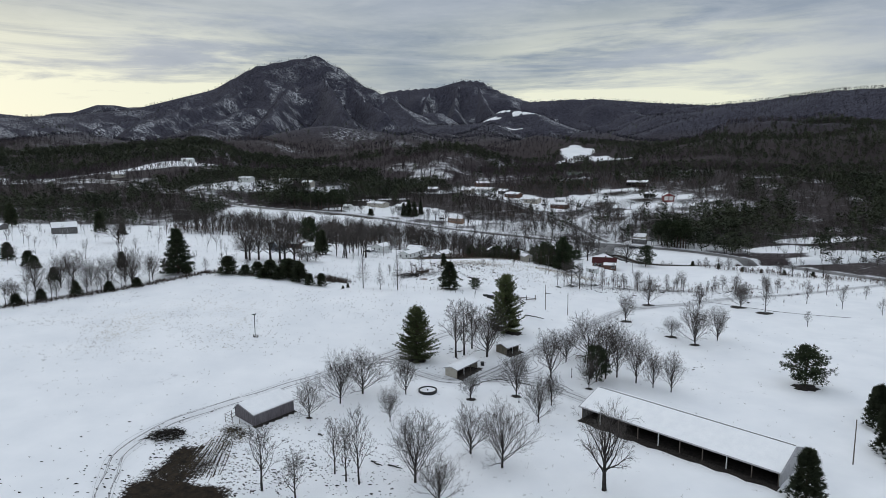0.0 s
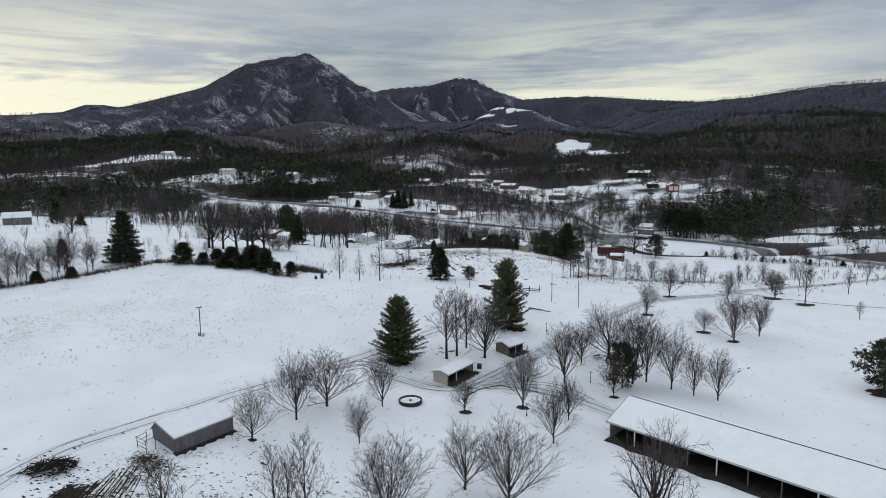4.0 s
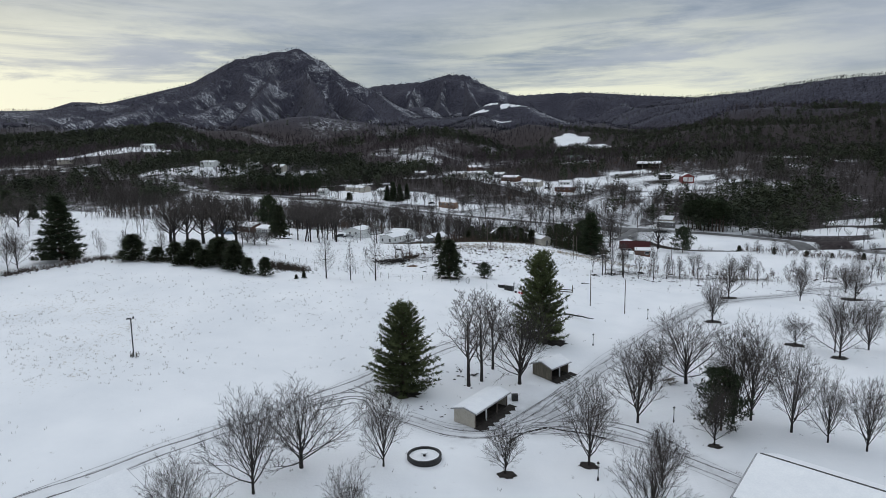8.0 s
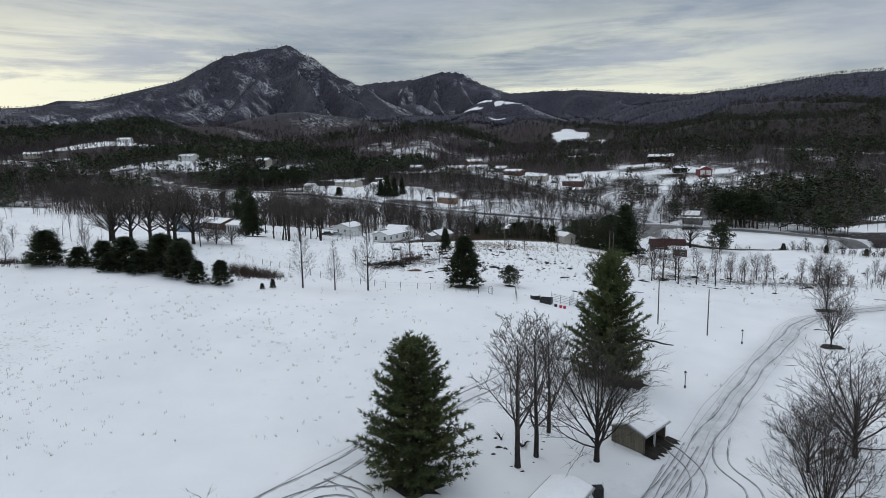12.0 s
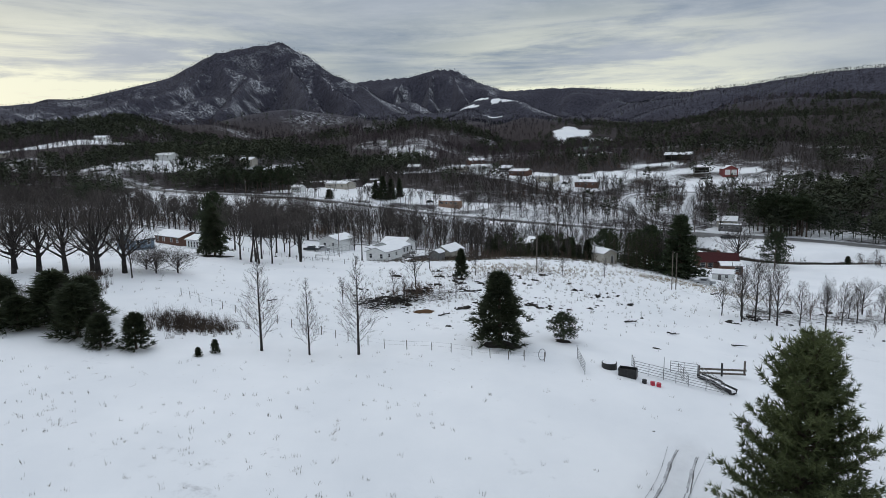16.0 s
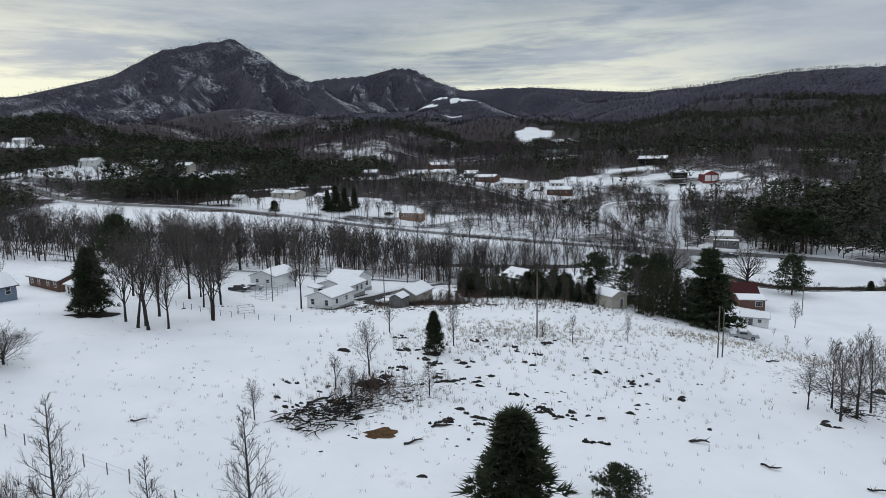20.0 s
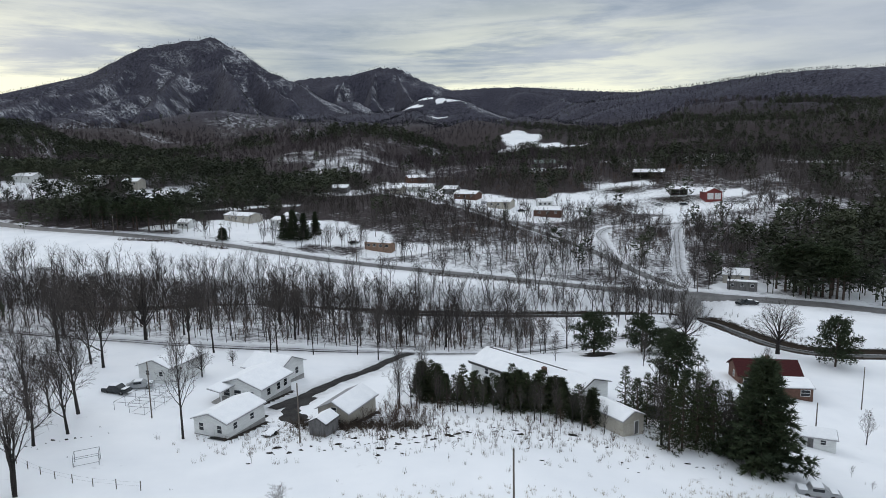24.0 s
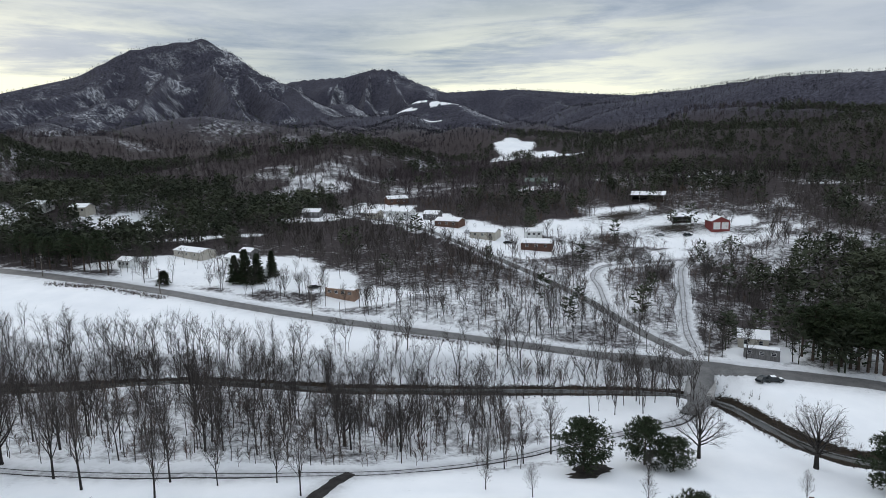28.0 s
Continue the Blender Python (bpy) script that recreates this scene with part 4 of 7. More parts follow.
def evergreen(form, seed, tall):
    """pine: tiers of plumed boughs; cedar: a dense cone of short sprays; tallpine: bare stem below a ragged top."""
    rng = random.Random(seed)
    trunk, crown = Sticks(), Sticks()
    trunk.rod([Vector((0, 0, -0.4)), Vector((0.05, 0, tall * 0.5)), Vector((0, 0.04, tall * 0.97))], [tall * 0.017 + 0.05, tall * 0.010 + 0.03, 0.02], 6)

    def plume(q, d, size, blades):
        for _ in range(blades * (4 if form == "pine" else 3 if form in ("spruce", "round", "cedar", "hedge", "shrub") else 2)):
            e = tilt_from(d, rng.uniform(0.15, 1.05), rng.uniform(0, 6.28))
            crown.blade(q + e * 0.02, q + e * size * rng.uniform(0.7, 1.3), size * (0.07 if form == "pine" else 0.085 if form in ("spruce", "round", "cedar", "hedge", "shrub") else 0.15))
    if form == "round":
        # spreading boughs, each carrying ragged clumps of needles, with gaps between
        for k in range(44):
            s = (k + rng.random()) / 44
            t = k * 2.4 + rng.uniform(-0.5, 0.5)
            long = tall * (0.40 * math.sin(math.pi * (0.24 + 0.70 * s)) ** 0.8 * rng.uniform(0.62, 1.2) + 0.03)
            p0 = Vector((0, 0, tall * (0.10 + 0.80 * s)))
            p1 = p0 + Vector((math.cos(t) * long, math.sin(t) * long, long * rng.uniform(0.05, 0.45)))
            trunk.rod([p0, p0.lerp(p1, 0.5) + Vector((0, 0, 0.12)), p1], [0.07, 0.045, 0.015], 3)
            for j in range(5):
                c = p0.lerp(p1, 0.30 + 0.72 * (j + rng.random()) / 5)
                for _ in range(9):
                    o = Vector((rng.gauss(0, 0.40), rng.gauss(0, 0.40), rng.gauss(0.06, 0.36))) * tall * 0.085
                    d = (o + Vector((math.cos(t), math.sin(t), 0.6)) * 0.3).normalized()
                    plume(c + o, d, tall * 0.042 * rng.uniform(0.8, 1.3) + 0.1, 3)
        plume(Vector((0, 0, tall * 0.93)), Vector((0, 0, 1)), tall * 0.07, 12)
    elif form in ("cedar", "shrub"):
        for k in range({"cedar": 1000, "shrub": 480}[form]):
            s = rng.random() ** 0.85
            wide = tall * 0.30 * (1.02 - s) ** 0.62 * (0.88 + 0.14 * math.sin(s * 23 + seed))
            t, u = rng.uniform(0, 6.28), rng.random() ** 0.42
            wide *= 0.82 + 0.30 * math.sin(3 * t + seed) * math.sin(9 * s + t) + 0.12 * math.sin(7 * t + 31 * s)
            q = Vector((math.cos(t) * wide * u, math.sin(t) * wide * u, tall * (0.04 + 0.92 * s)))
            d = Vector((math.cos(t), math.sin(t), rng.uniform(0.3, 1.0))).normalized()
            plume(q, d, (tall * 0.055 * rng.uniform(0.7, 1.3) + 0.14) * (1.5 if form == "shrub" else 1), 4)
    else:
        first, tiers, n, reach0, blades = {"pine": (0.05, 34, 8, 0.355, 5), "spruce": (0.04, 26, 9, 0.27, 5), "tallpine": (0.45, 11, 6, 0.2, 4), "hedge": (0.05, 13, 6, 0.30, 2)}[form]
        for k in range(tiers):
            s = k / (tiers - 1)
            z = tall * (first + (0.97 - first) * s)
            if form == "tallpine":
                reach = tall * reach0 * math.sin(math.pi * (0.18 + 0.8 * s)) + 0.2
            elif form == "pine":
                reach = tall * reach0 * (1 - s) ** 0.56 * min(1, 0.72 + 1.7 * s) * (0.94 + 0.06 * math.sin(9 * s)) + 0.2
            else:
                reach = tall * reach0 * (1 - s) ** 0.85 + 0.2
            t0 = rng.uniform(0, 6.28)
            for j in range(n):
                t = t0 + 6.28 * j / n + rng.uniform(-0.3, 0.3)
                rise = -0.05 + (0.75 if form == "pine" else 0.3) * s + rng.uniform(-0.12, 0.16)
                long = reach * rng.uniform(0.6, 1.2)
                d = Vector((math.cos(t), math.sin(t), rise)).normalized()
                p0 = Vector((0, 0, z + rng.uniform(-0.3, 0.3)))
                p1 = p0 + d * long * 0.6
                p2 = p1 + (d + Vector((0, 0, 0.4 if form == "pine" else 0.1))).normalized() * long * 0.45
                trunk.rod([p0, p1, p2], [0.045, 0.028, 0.012], 3)
                steps = max(3, int(long / (0.16 if form == "pine" else 0.36 if form == "spruce" else 0.5)))
                for i in range(steps):
                    u = 0.18 + 0.84 * (i + rng.random()) / steps
                    q = p0.lerp(p1, u / 0.6) if u < 0.6 else p1.lerp(p2, (u - 0.6) / 0.42)
                    for lr in (-1, 1):
                        e = (d + Vector((-d.y, d.x, 0)) * lr * rng.uniform(0.2, 1.2) + Vector((0, 0, rng.uniform(0.0, 0.7)))).normalized()
                        plume(q + e * rng.uniform(0, 0.45), e, rng.uniform(0.38, 0.62) * (0.66 if form == "pine" else 1.0), 3 if form == "pine" else blades)
        plume(Vector((0, 0, tall * 0.95)), Vector((0, 0, 1)), tall * 0.05, 8)
    tree = new({"cedar": "cedar_tree", "shrub": "evergreen_shrub", "spruce": "spruce_tree"}.get(form, "pine_tree"))
    for name, st, m in (("trunk", trunk, PINE_BARK), ("crown", crown, CEDAR if form in ("cedar", "shrub") else YOUNG_PINE if form == "hedge" else SPRUCE if form in ("spruce", "tallpine", "round") else PINE)):
        part_of = new(name, st.mesh(name, m))
        part_of.parent = tree
    return tree


STOCK = {}


def stand(form, x, y, tall, label, group="", wide=1.0, turn=None, category="tree"):
    """Puts a tree of that form at a place; the first of each kind is the mother of the rest."""
    rng = random.Random(int(x * 131 + y * 17))
    kinds = {"vase": 4, "tall": 4, "spread": 2, "cone": 2, "pole": 4, "young": 3, "leaning": 2, "fork": 4, "pine": 2, "cedar": 3, "tallpine": 2, "shrub": 3, "spruce": 2, "hedge": 3, "round": 2}[form]
    key = (form, rng.randrange(kinds))
    m = pose(x, y, gz(x, y) - 0.05, 0, 0, rng.uniform(0, 360) if turn is None else turn)
    if key not in STOCK:
        make = evergreen if form in ("pine", "cedar", "tallpine", "shrub", "spruce", "hedge", "round") else bare_tree
        STOCK[key] = (make(form, 7 + key[1] * 13 + len(form), 10.0), True)
        ob = STOCK[key][0]
        ob.matrix_basis = m
    else:
        ob = copy_thing(STOCK[key][0], m)
    s = tall / 10.0
    ob.scale = (s * wide, s * wide, s)
    return tagged(ob, label, category, group)


VASE = "leafless ornamental tree with upswept grey limbs in snow"
# farmyard trees: x, y, height, spread
for x, y, h, w in [(-27, 118.5, 7.6, 1.1), (-22, 126, 10.6, 1.0), (-18, 131.5, 9.3, 1.5), (-8.6, 132.7, 8.9, 0.9), (-11, 119.5, 6.9, 0.9), (5.7, 131.8, 6.3, 1.1), (16.0, 133.5, 10.4, 0.9)]:
    stand("vase", x, y, h, VASE, "farmyard trees", w)
for x, y, h, w in [(25.6, 144.6, 11.4, 0.95), (19, 120.5, 9.5, 0.9), (23, 128.5, 7, 0.9), (-5, 98, 11.4, 1.15), (4.7, 108, 8.7, 1.2), (10, 103, 11.4, 1.1), (-1, 91, 7.5, 1.2)]:
    stand("vase", x, y, h, VASE, "farmyard trees", w)
for x, y, h, w in [(45, 141, 11.4, 0.85), (48, 138, 8.9, 0.75), (51.2, 135.3, 9, 0.85), (41.6, 145, 13.3, 0.8), (38.6, 144, 12.5, 1.0), (33.2, 137.8, 7.8, 0.85), (31.5, 156, 7.5, 1.2)]:
    stand("vase", x, y, h, "leafless tree in the row behind the barn", "row of trees", w)
TALL = "tall slender leafless tree with fine grey twigs"
for x, y, h, w in [(-18.6, 99, 10, 1.0), (-16.4, 97, 10.7, 0.9), (-14.2, 96.5, 13.3, 0.9), (-29, 92.5, 11.2, 1.3), (-23, 89.5, 8.7, 1.4), (3, 157, 15.2, 1.3), (5.2, 159, 14.8, 1.2), (7.5, 164, 13, 1.2)]:
    stand("young", x, y, h, TALL, "tall trees", w)
stand("vase", 11.2, 158.3, 12.5, "wide leafless tree arching over the small hut", "farmyard trees", 1.35)
stand("spread", 25.8, 95, 15, "large leafless tree beside the long barn", "farmyard trees", 0.75)
stand("vase", 38, 158.5, 11, "wide leafless tree with dark twisted limbs", "farmyard trees", 1.5)
stand("pine", -7, 154, 13.6, "full green white pine with plumed boughs", "pines", 1.08)
stand("pine", 17.9, 177, 16.6, "tall dark green pine behind the hut", "pines", 0.9)
stand("round", 36, 142, 9.0, "dark cedar among the bare row trees", "cedars", 0.85)
stand("cedar", 2, 216.5, 9.7, "dense dark cedar on the snowy knoll", "cedars", 1.55)
stand("round", 11, 219, 4.2, "small drooping cedar on the knoll", "cedars", 1.15)
stand("round", 83, 138, 10.1, "round dark cedar alone on the snow", "cedars", 1.1)
stand("cedar", 55.3, 89.5, 8.8, "dark cedar at the barn's corner", "cedars", 1.25)
for x, y, h in [(79, 105, 10), (84, 115, 9), (81, 97, 10), (77, 99, 8), (88, 122, 6)]:
    stand("cedar", x, y, h, "dark cedar at the edge of the pasture", "cedars", 1.1)
# the pasture to the east
for x, y, h, w in [(57, 191, 9, 0.9), (72, 215, 10, 1.0), (89, 213, 8, 0.9), (66, 176, 5.5, 1.2), (70, 169, 11.5, 0.95), (78, 173, 9.5, 1.0), (110, 227, 7.4, 1.2), (105, 216, 8, 1.2)]:
    stand("vase", x, y, h, "leafless tree standing alone in the snowy pasture", "pasture trees", w)
for x, y, h, w in [(109, 207, 12, 1.0), (133, 224, 9, 0.9), (139, 213, 8.5, 0.9), (158, 229, 5.5, 1.2), (146, 203, 6, 1.1), (113, 189, 5, 1.3), (150, 240, 9, 1), (170, 235, 9, 1), (71, 172, 9.5, 0.9)]:
    stand("young", x, y, h, "leafless tree standing alone in the snowy pasture", "pasture trees", w)
rng = random.Random(61)
for k in range(26):
    stand("young" if k % 3 else "fork", rng.uniform(70, 138), rng.gauss(252, 9), rng.uniform(3.5, 8), "leafless tree among the rough ground of the pasture", "rough pasture trees", rng.uniform(0.9, 1.3))
# hedge line to the west
stand("spruce", -94, 218, 15.5, "broad dark evergreen on the hedge line", "hedge evergreens", 1.25)
for x, y, h, w in [(-76, 217, 6.5, 2.0), (-61, 216, 6.0, 2.1), (-54.5, 216.5, 7.0, 1.9), (-50, 213, 6.5, 1.8), (-42, 210.5, 4.4, 1.6), (-46, 210.3, 4.0, 1.7), (-66, 218, 4.6, 2.2), (-57, 221, 5.6, 2.0), (-70, 217, 3.6, 2.4), (-63, 214, 3.4, 2.4), (-52, 219, 6, 1.8), (-57.5, 214, 4.2, 2.2)]:
    stand("shrub", x, y, h, "dense dark evergreen shrub in the hedge line", "hedge evergreens", w)
for x, y, h, w in [(-193, 349, 12, 1.2), (-155, 230, 6, 1.6), (-173, 245, 7, 1.5), (-268, 386, 14, 1.2), (-150, 226, 5, 1.5), (-130, 205, 5, 1.5), (-175, 338, 7, 1.3), (-120, 230, 6, 1.2), (-210, 380, 9, 1)]:
    stand("shrub", x, y, h, "dark cedar on the western slope", "hedge evergreens", w)
for x, y, h, w in [(-104, 205, 11, 1.1), (-107, 206, 10, 1.0), (-119, 197, 11.5, 1.2), (-123, 197, 10, 1.1), (-159, 303, 12.5, 1.5), (-111, 203, 9, 1.2), (-99, 209, 9, 1), (-115, 200, 8, 1.2), (-128, 192, 9, 1.2)]:
    stand("vase", x, y, h, "leafless tree in the western hedge line", "hedge trees", w)
for x, y, h, w in [(-69, 246, 13.5, 1.15), (-63, 245, 14, 1.05), (-60, 248, 12.5, 1.1), (-74, 247, 12.5, 1.1), (-80, 250, 13, 1.15), (-66, 249, 13, 1.0), (-77, 245, 12, 1.0)]:
    stand("spread", x, y, h, "old leafless tree with dark bending limbs", "hedge trees", w)
stand("young", -57, 244, 10.5, TALL, "hedge trees", 0.8)
for x, y in [(-55, 249), (-52, 251), (-58, 252)]:
    stand("vase", x, y, 4.4, "rounded leafless bush on the snow", "bushes", 2.1, category="bush")
# knoll
for x, y, h in [(-28, 213, 12.2), (-22, 212, 9), (-16, 212, 12)]:
    stand("cone", x, y, h, "slender conical leafless tree with upturned side twigs", "conical trees", 0.9)
for x, y, h, w in [(-21, 239, 4.6, 1.1), (-9, 251, 7.5, 1.2), (-6, 270, 5.2, 1.2), (3, 261, 6.8, 1.0), (21, 262, 4.3, 0.9), (30, 263, 4.4, 0.9), (-2, 244, 4, 1.4), (17, 264, 2.6, 2.2), (-13, 247, 4.5, 1.2), (-11, 244, 4, 1.2)]:
    stand("young", x, y, h, "small leafless tree on the rocky knoll", "knoll trees", w)
stand("cedar", 0, 258.5, 6.0, "dark cedar on the rocky knoll", "cedars", 1.0)
for x, y, h in [(47, 240, 10), (50, 241, 11.5), (53, 239.5, 10.8), (49, 244, 9), (54, 243.5, 10), (58, 241, 8), (62, 240, 9), (67, 243, 8), (45, 243, 7), (72, 246, 7), (78, 247, 8)]:
    stand("young", x, y, h, "leafless tree in the thicket below the knoll", "thicket trees", 1.0)
# brush bank below the road to the east
rng = random.Random(14)
for k in range(22):
    u = (k + rng.random()) / 22
    stand("shrub" if k % 4 == 0 else "young", 137 + 40 * u + rng.uniform(-2, 2), 341 - 58 * u + rng.uniform(-3, 3), rng.uniform(2, 3.6) if k % 4 == 0 else rng.uniform(3, 7), "dark bush on the bank below the road", "roadside bushes", rng.uniform(1.2, 1.9), category="bush")
# round the houses
stand("cedar", -55.5, 283, 11.5, "large dark cedar beside the house field", "cedars", 1.15)
stand("cedar", -58, 287, 10, "dark cedar beside the house field", "cedars", 1.0)
for x, y, h in [(-43.9, 274.1, 13.4), (-57.5, 306, 14), (-35.6, 281, 13.2), (-46.5, 306, 15), (-41, 309, 15), (-44.8, 282.9, 13), (-48, 277, 12), (-40, 272.5, 11)]:
    stand("fork", x, y, h, "many-limbed leafless tree beside the house field", "house trees", 1.2)
stand("round", -74.5, 343, 15, "broad dark evergreen near the river lane", "pines", 0.9)
for x, y, h, w in [(-17.5, 344.5, 15, 0.8), (5.4, 345.5, 13, 0.8), (0.8, 351.1, 9, 0.9), (-47, 357.5, 15, 1.0), (-9, 350, 10, 0.8)]:
    stand("fork", x, y, h, "leafless tree beside the river lane", "house trees", w)
rng = random.Random(8)
for k in range(20):
    u = (k + rng.random()) / 20
    stand("fork" if k % 2 else "young", -128 + 31 * u + rng.uniform(-1, 1), 173 + 30 * u + rng.uniform(-1, 1), rng.uniform(5, 9), "leafless tree in the western hedge line", "hedge trees", rng.uniform(0.9, 1.3))
for k in range(9):
    stand("young", -84 + 4.6 * k + rng.uniform(-1, 1), 220 - 0.9 * k + rng.uniform(-1, 1.5), rng.uniform(4, 7.5), "leafless tree in the western hedge line", "hedge trees", rng.uniform(0.9, 1.3))
for x, y, h, w in [(-120, 182, 3.5, 2.0), (-113, 188, 4.5, 1.6), (-106, 194, 3.2, 2.2), (-124, 177, 3.4, 2.2), (-100, 200, 3.0, 2.2), (-34.5, 209.5, 1.1, 1.6), (-33, 211, 1.7, 1.3)]:
    stand("shrub", x, y, h, "dense dark evergreen shrub in the hedge line", "hedge evergreens", w)
for x, y, h in [(-42.5, 271, 12.5), (-35.3, 280.5, 11.5), (-44.5, 272.5, 12)]:
    stand("leaning", x, y, h, "leaning leafless tree with ivy-dark trunk", "house trees", 0.9)
for x, y, h, w in [(-45, 309, 10.5, 1.0), (-47, 334, 16, 0.95), (-39, 301, 12.5, 1.0), (-50, 336, 13, 0.95), (-41, 296, 11.5, 1.0), (-63, 352, 16, 0.9), (-36, 352, 15, 0.8)]:
    stand("fork", x, y, h, "many-limbed leafless tree near the white house", "house trees", 1.25 * w)
for x, y, h, w in [(-23, 299, 16, 0.7), (-17, 351, 14, 0.9), (-30, 348, 15, 0.9), (-60, 345, 15, 1), (12, 312, 9, 1.1), (8, 308, 10, 1)]:
    stand("tall", x, y, h, "tall leafless tree near the white house", "house trees", w)
for x, y, h in [(-28, 330, 6.5), (-24, 338, 3.6)]:
    stand("spread", x, y, h, "cut-back leafless tree with stubby limbs", "house trees", 0.7)
stand("spread", 103.5, 349, 13, "great leafless shade tree with a forked trunk", "house trees", 1.15)
stand("spread", 83, 356, 13.5, "big leafless tree by the river lane", "house trees", 0.9)
stand("spruce", 55, 284.6, 14.6, "huge dense dark spruce beside the red-roofed house", "pines", 1.3)
stand("round", 58, 353.5, 11, "broad dark green pine beside the lane", "pines", 1.15)
stand("round", 71, 355, 10, "broad dark green pine beside the lane", "pines", 1.15)
stand("round", 75.5, 352, 6.5, "dark green pine beside the lane", "pines", 1.4)
for x, y, h, w in [(-31, 486.5, 10, 1.0), (-27, 485.6, 12.5, 1.0), (-22.5, 485.5, 11, 1.0), (-18, 492, 10, 0.9)]:
    stand("spruce", x, y, h, "dense dark evergreen beside the road", "roadside pines", w)
for x, y, h in [(-94, 510, 14), (-100, 513, 15), (-110, 517, 13), (-118.6, 523, 14), (-86, 505.5, 13), (-81.8, 501.5, 14), (-90, 515, 15), (-104, 520, 15), (-126, 528, 14),
                (138.4, 399.5, 14), (139.5, 396.5, 15), (141, 394.5, 14), (142, 392.5, 15.5), (144, 391.5, 15), (145.5, 390, 16), (146.7, 388.7, 15), (148, 387, 16), (149.5, 386, 15.5), (150.5, 384.5, 15), (143, 397, 16), (147, 394, 16), (151, 390, 17)]:
    stand("tallpine", x, y, h, "tall pine with a bare trunk beside the road", "roadside pines", 1.25)
stand("shrub", -56.4, 485.3, 5.5, "dark evergreen bush by the road", "roadside pines", 1.8)
for x, y, h in [(-64.5, 489, 9), (-39, 481, 7), (-35, 480, 9), (2, 484, 8), (70, 428, 10), (76, 433, 12), (64, 430, 9), (88, 418, 9), (112, 404, 9), (116, 402, 10), (122, 400, 11), (133, 396, 10)]:
    stand("fork", x, y, h, "leafless tree near the road", "roadside trees", 0.9)
stand("round", 60, 317, 11, "snow-flecked dark evergreen by the path", "pines", 1.0)
stand("round", 111, 339, 11.8, "evergreen behind the red-roofed house", "pines", 1.0)
for x, y, h in [(55, 365, 13.5), (93, 338, 6), (37, 345, 7), (44, 340, 6), (62, 335, 6), (67, 345, 7), (82, 297, 6)]:
    stand("young", x, y, h, "leafless tree on the open snow by the lane", "house trees", 1.0)
# the young pine hedge behind the sheds
rng = random.Random(5)
for k in range(58):
    s = k / 57
    x, y = 12 + 24 * s + rng.uniform(-1.2, 1.2), 314 - 17 * s + rng.uniform(-2.4, 2.4)
    stand("hedge" if k % 4 else "shrub", x, y, rng.uniform(3.4, 6.6), "young green pine in a dense hedge row", "hedge of young pines", rng.uniform(1.0, 1.4))
for k in range(48):
    x, y = rng.uniform(42, 58), rng.uniform(286, 303)
    if k % 2:
        stand("hedge", x, y, rng.uniform(6.5, 9.8), "slender grey-green young pine in the thicket", "sapling thicket", rng.uniform(0.7, 0.95))
    else:
        stand("young" if k % 4 == 0 else "pole", x, y, rng.uniform(6, 9.5), "thin leafless sapling in the thicket", "sapling thicket", rng.uniform(0.9, 1.4))
for k in range(22):
    s = k / 21
    stand("pole" if k % 3 else "young", 8 + 27 * s + rng.uniform(-1, 1), 309.5 - 16.5 * s + rng.uniform(-1.6, 1.0), rng.uniform(3.5, 7.0), "thin leafless sapling before the pine hedge", "hedge saplings", rng.uniform(0.8, 1.1))
# the woods along the river
rng = random.Random(11)
count, crowd = 0, []
while count < 780:
    x = rng.uniform(-165, 98)
    y = rng.uniform(356, 424)
    near = float(along(np.array(x), np.array(y), RIVER)[0])
    lane = min(float(along(np.array(x), np.array(y), q)[0]) for q in (RIVER_LANE, ROAD))
    if near < 3.4 or lane < 4.0 or x > 50 and near > 11 or y > 402 - 0.1 * x and near > 12:
        continue
    count += 1
    if y < 372 and count < 900 and len([c for c in crowd if c is None]) < 30:
        crowd.append(None)
        stand("fork" if rng.random() < 0.5 else "pole", x, y, rng.uniform(8, 14), "tall slender leafless tree in the riverside woods", "riverside woods", rng.uniform(0.8, 1.25))
    else:
        crowd.append((x, y))
crowd += [(rng.uniform(70, 96), rng.uniform(377, 388)) for k in range(26)]
RIVERSIDE = np.array([c for c in crowd if c])
for x, y, h in [(-47, 357.5, 16), (-66, 361, 15), (12, 372, 14), (-20, 380, 15), (-90, 365, 15), (-70, 380, 14), (-110, 372, 16)]:
    stand("spread", x, y, h, "stout old leafless tree in the riverside woods", "riverside woods", 0.7)


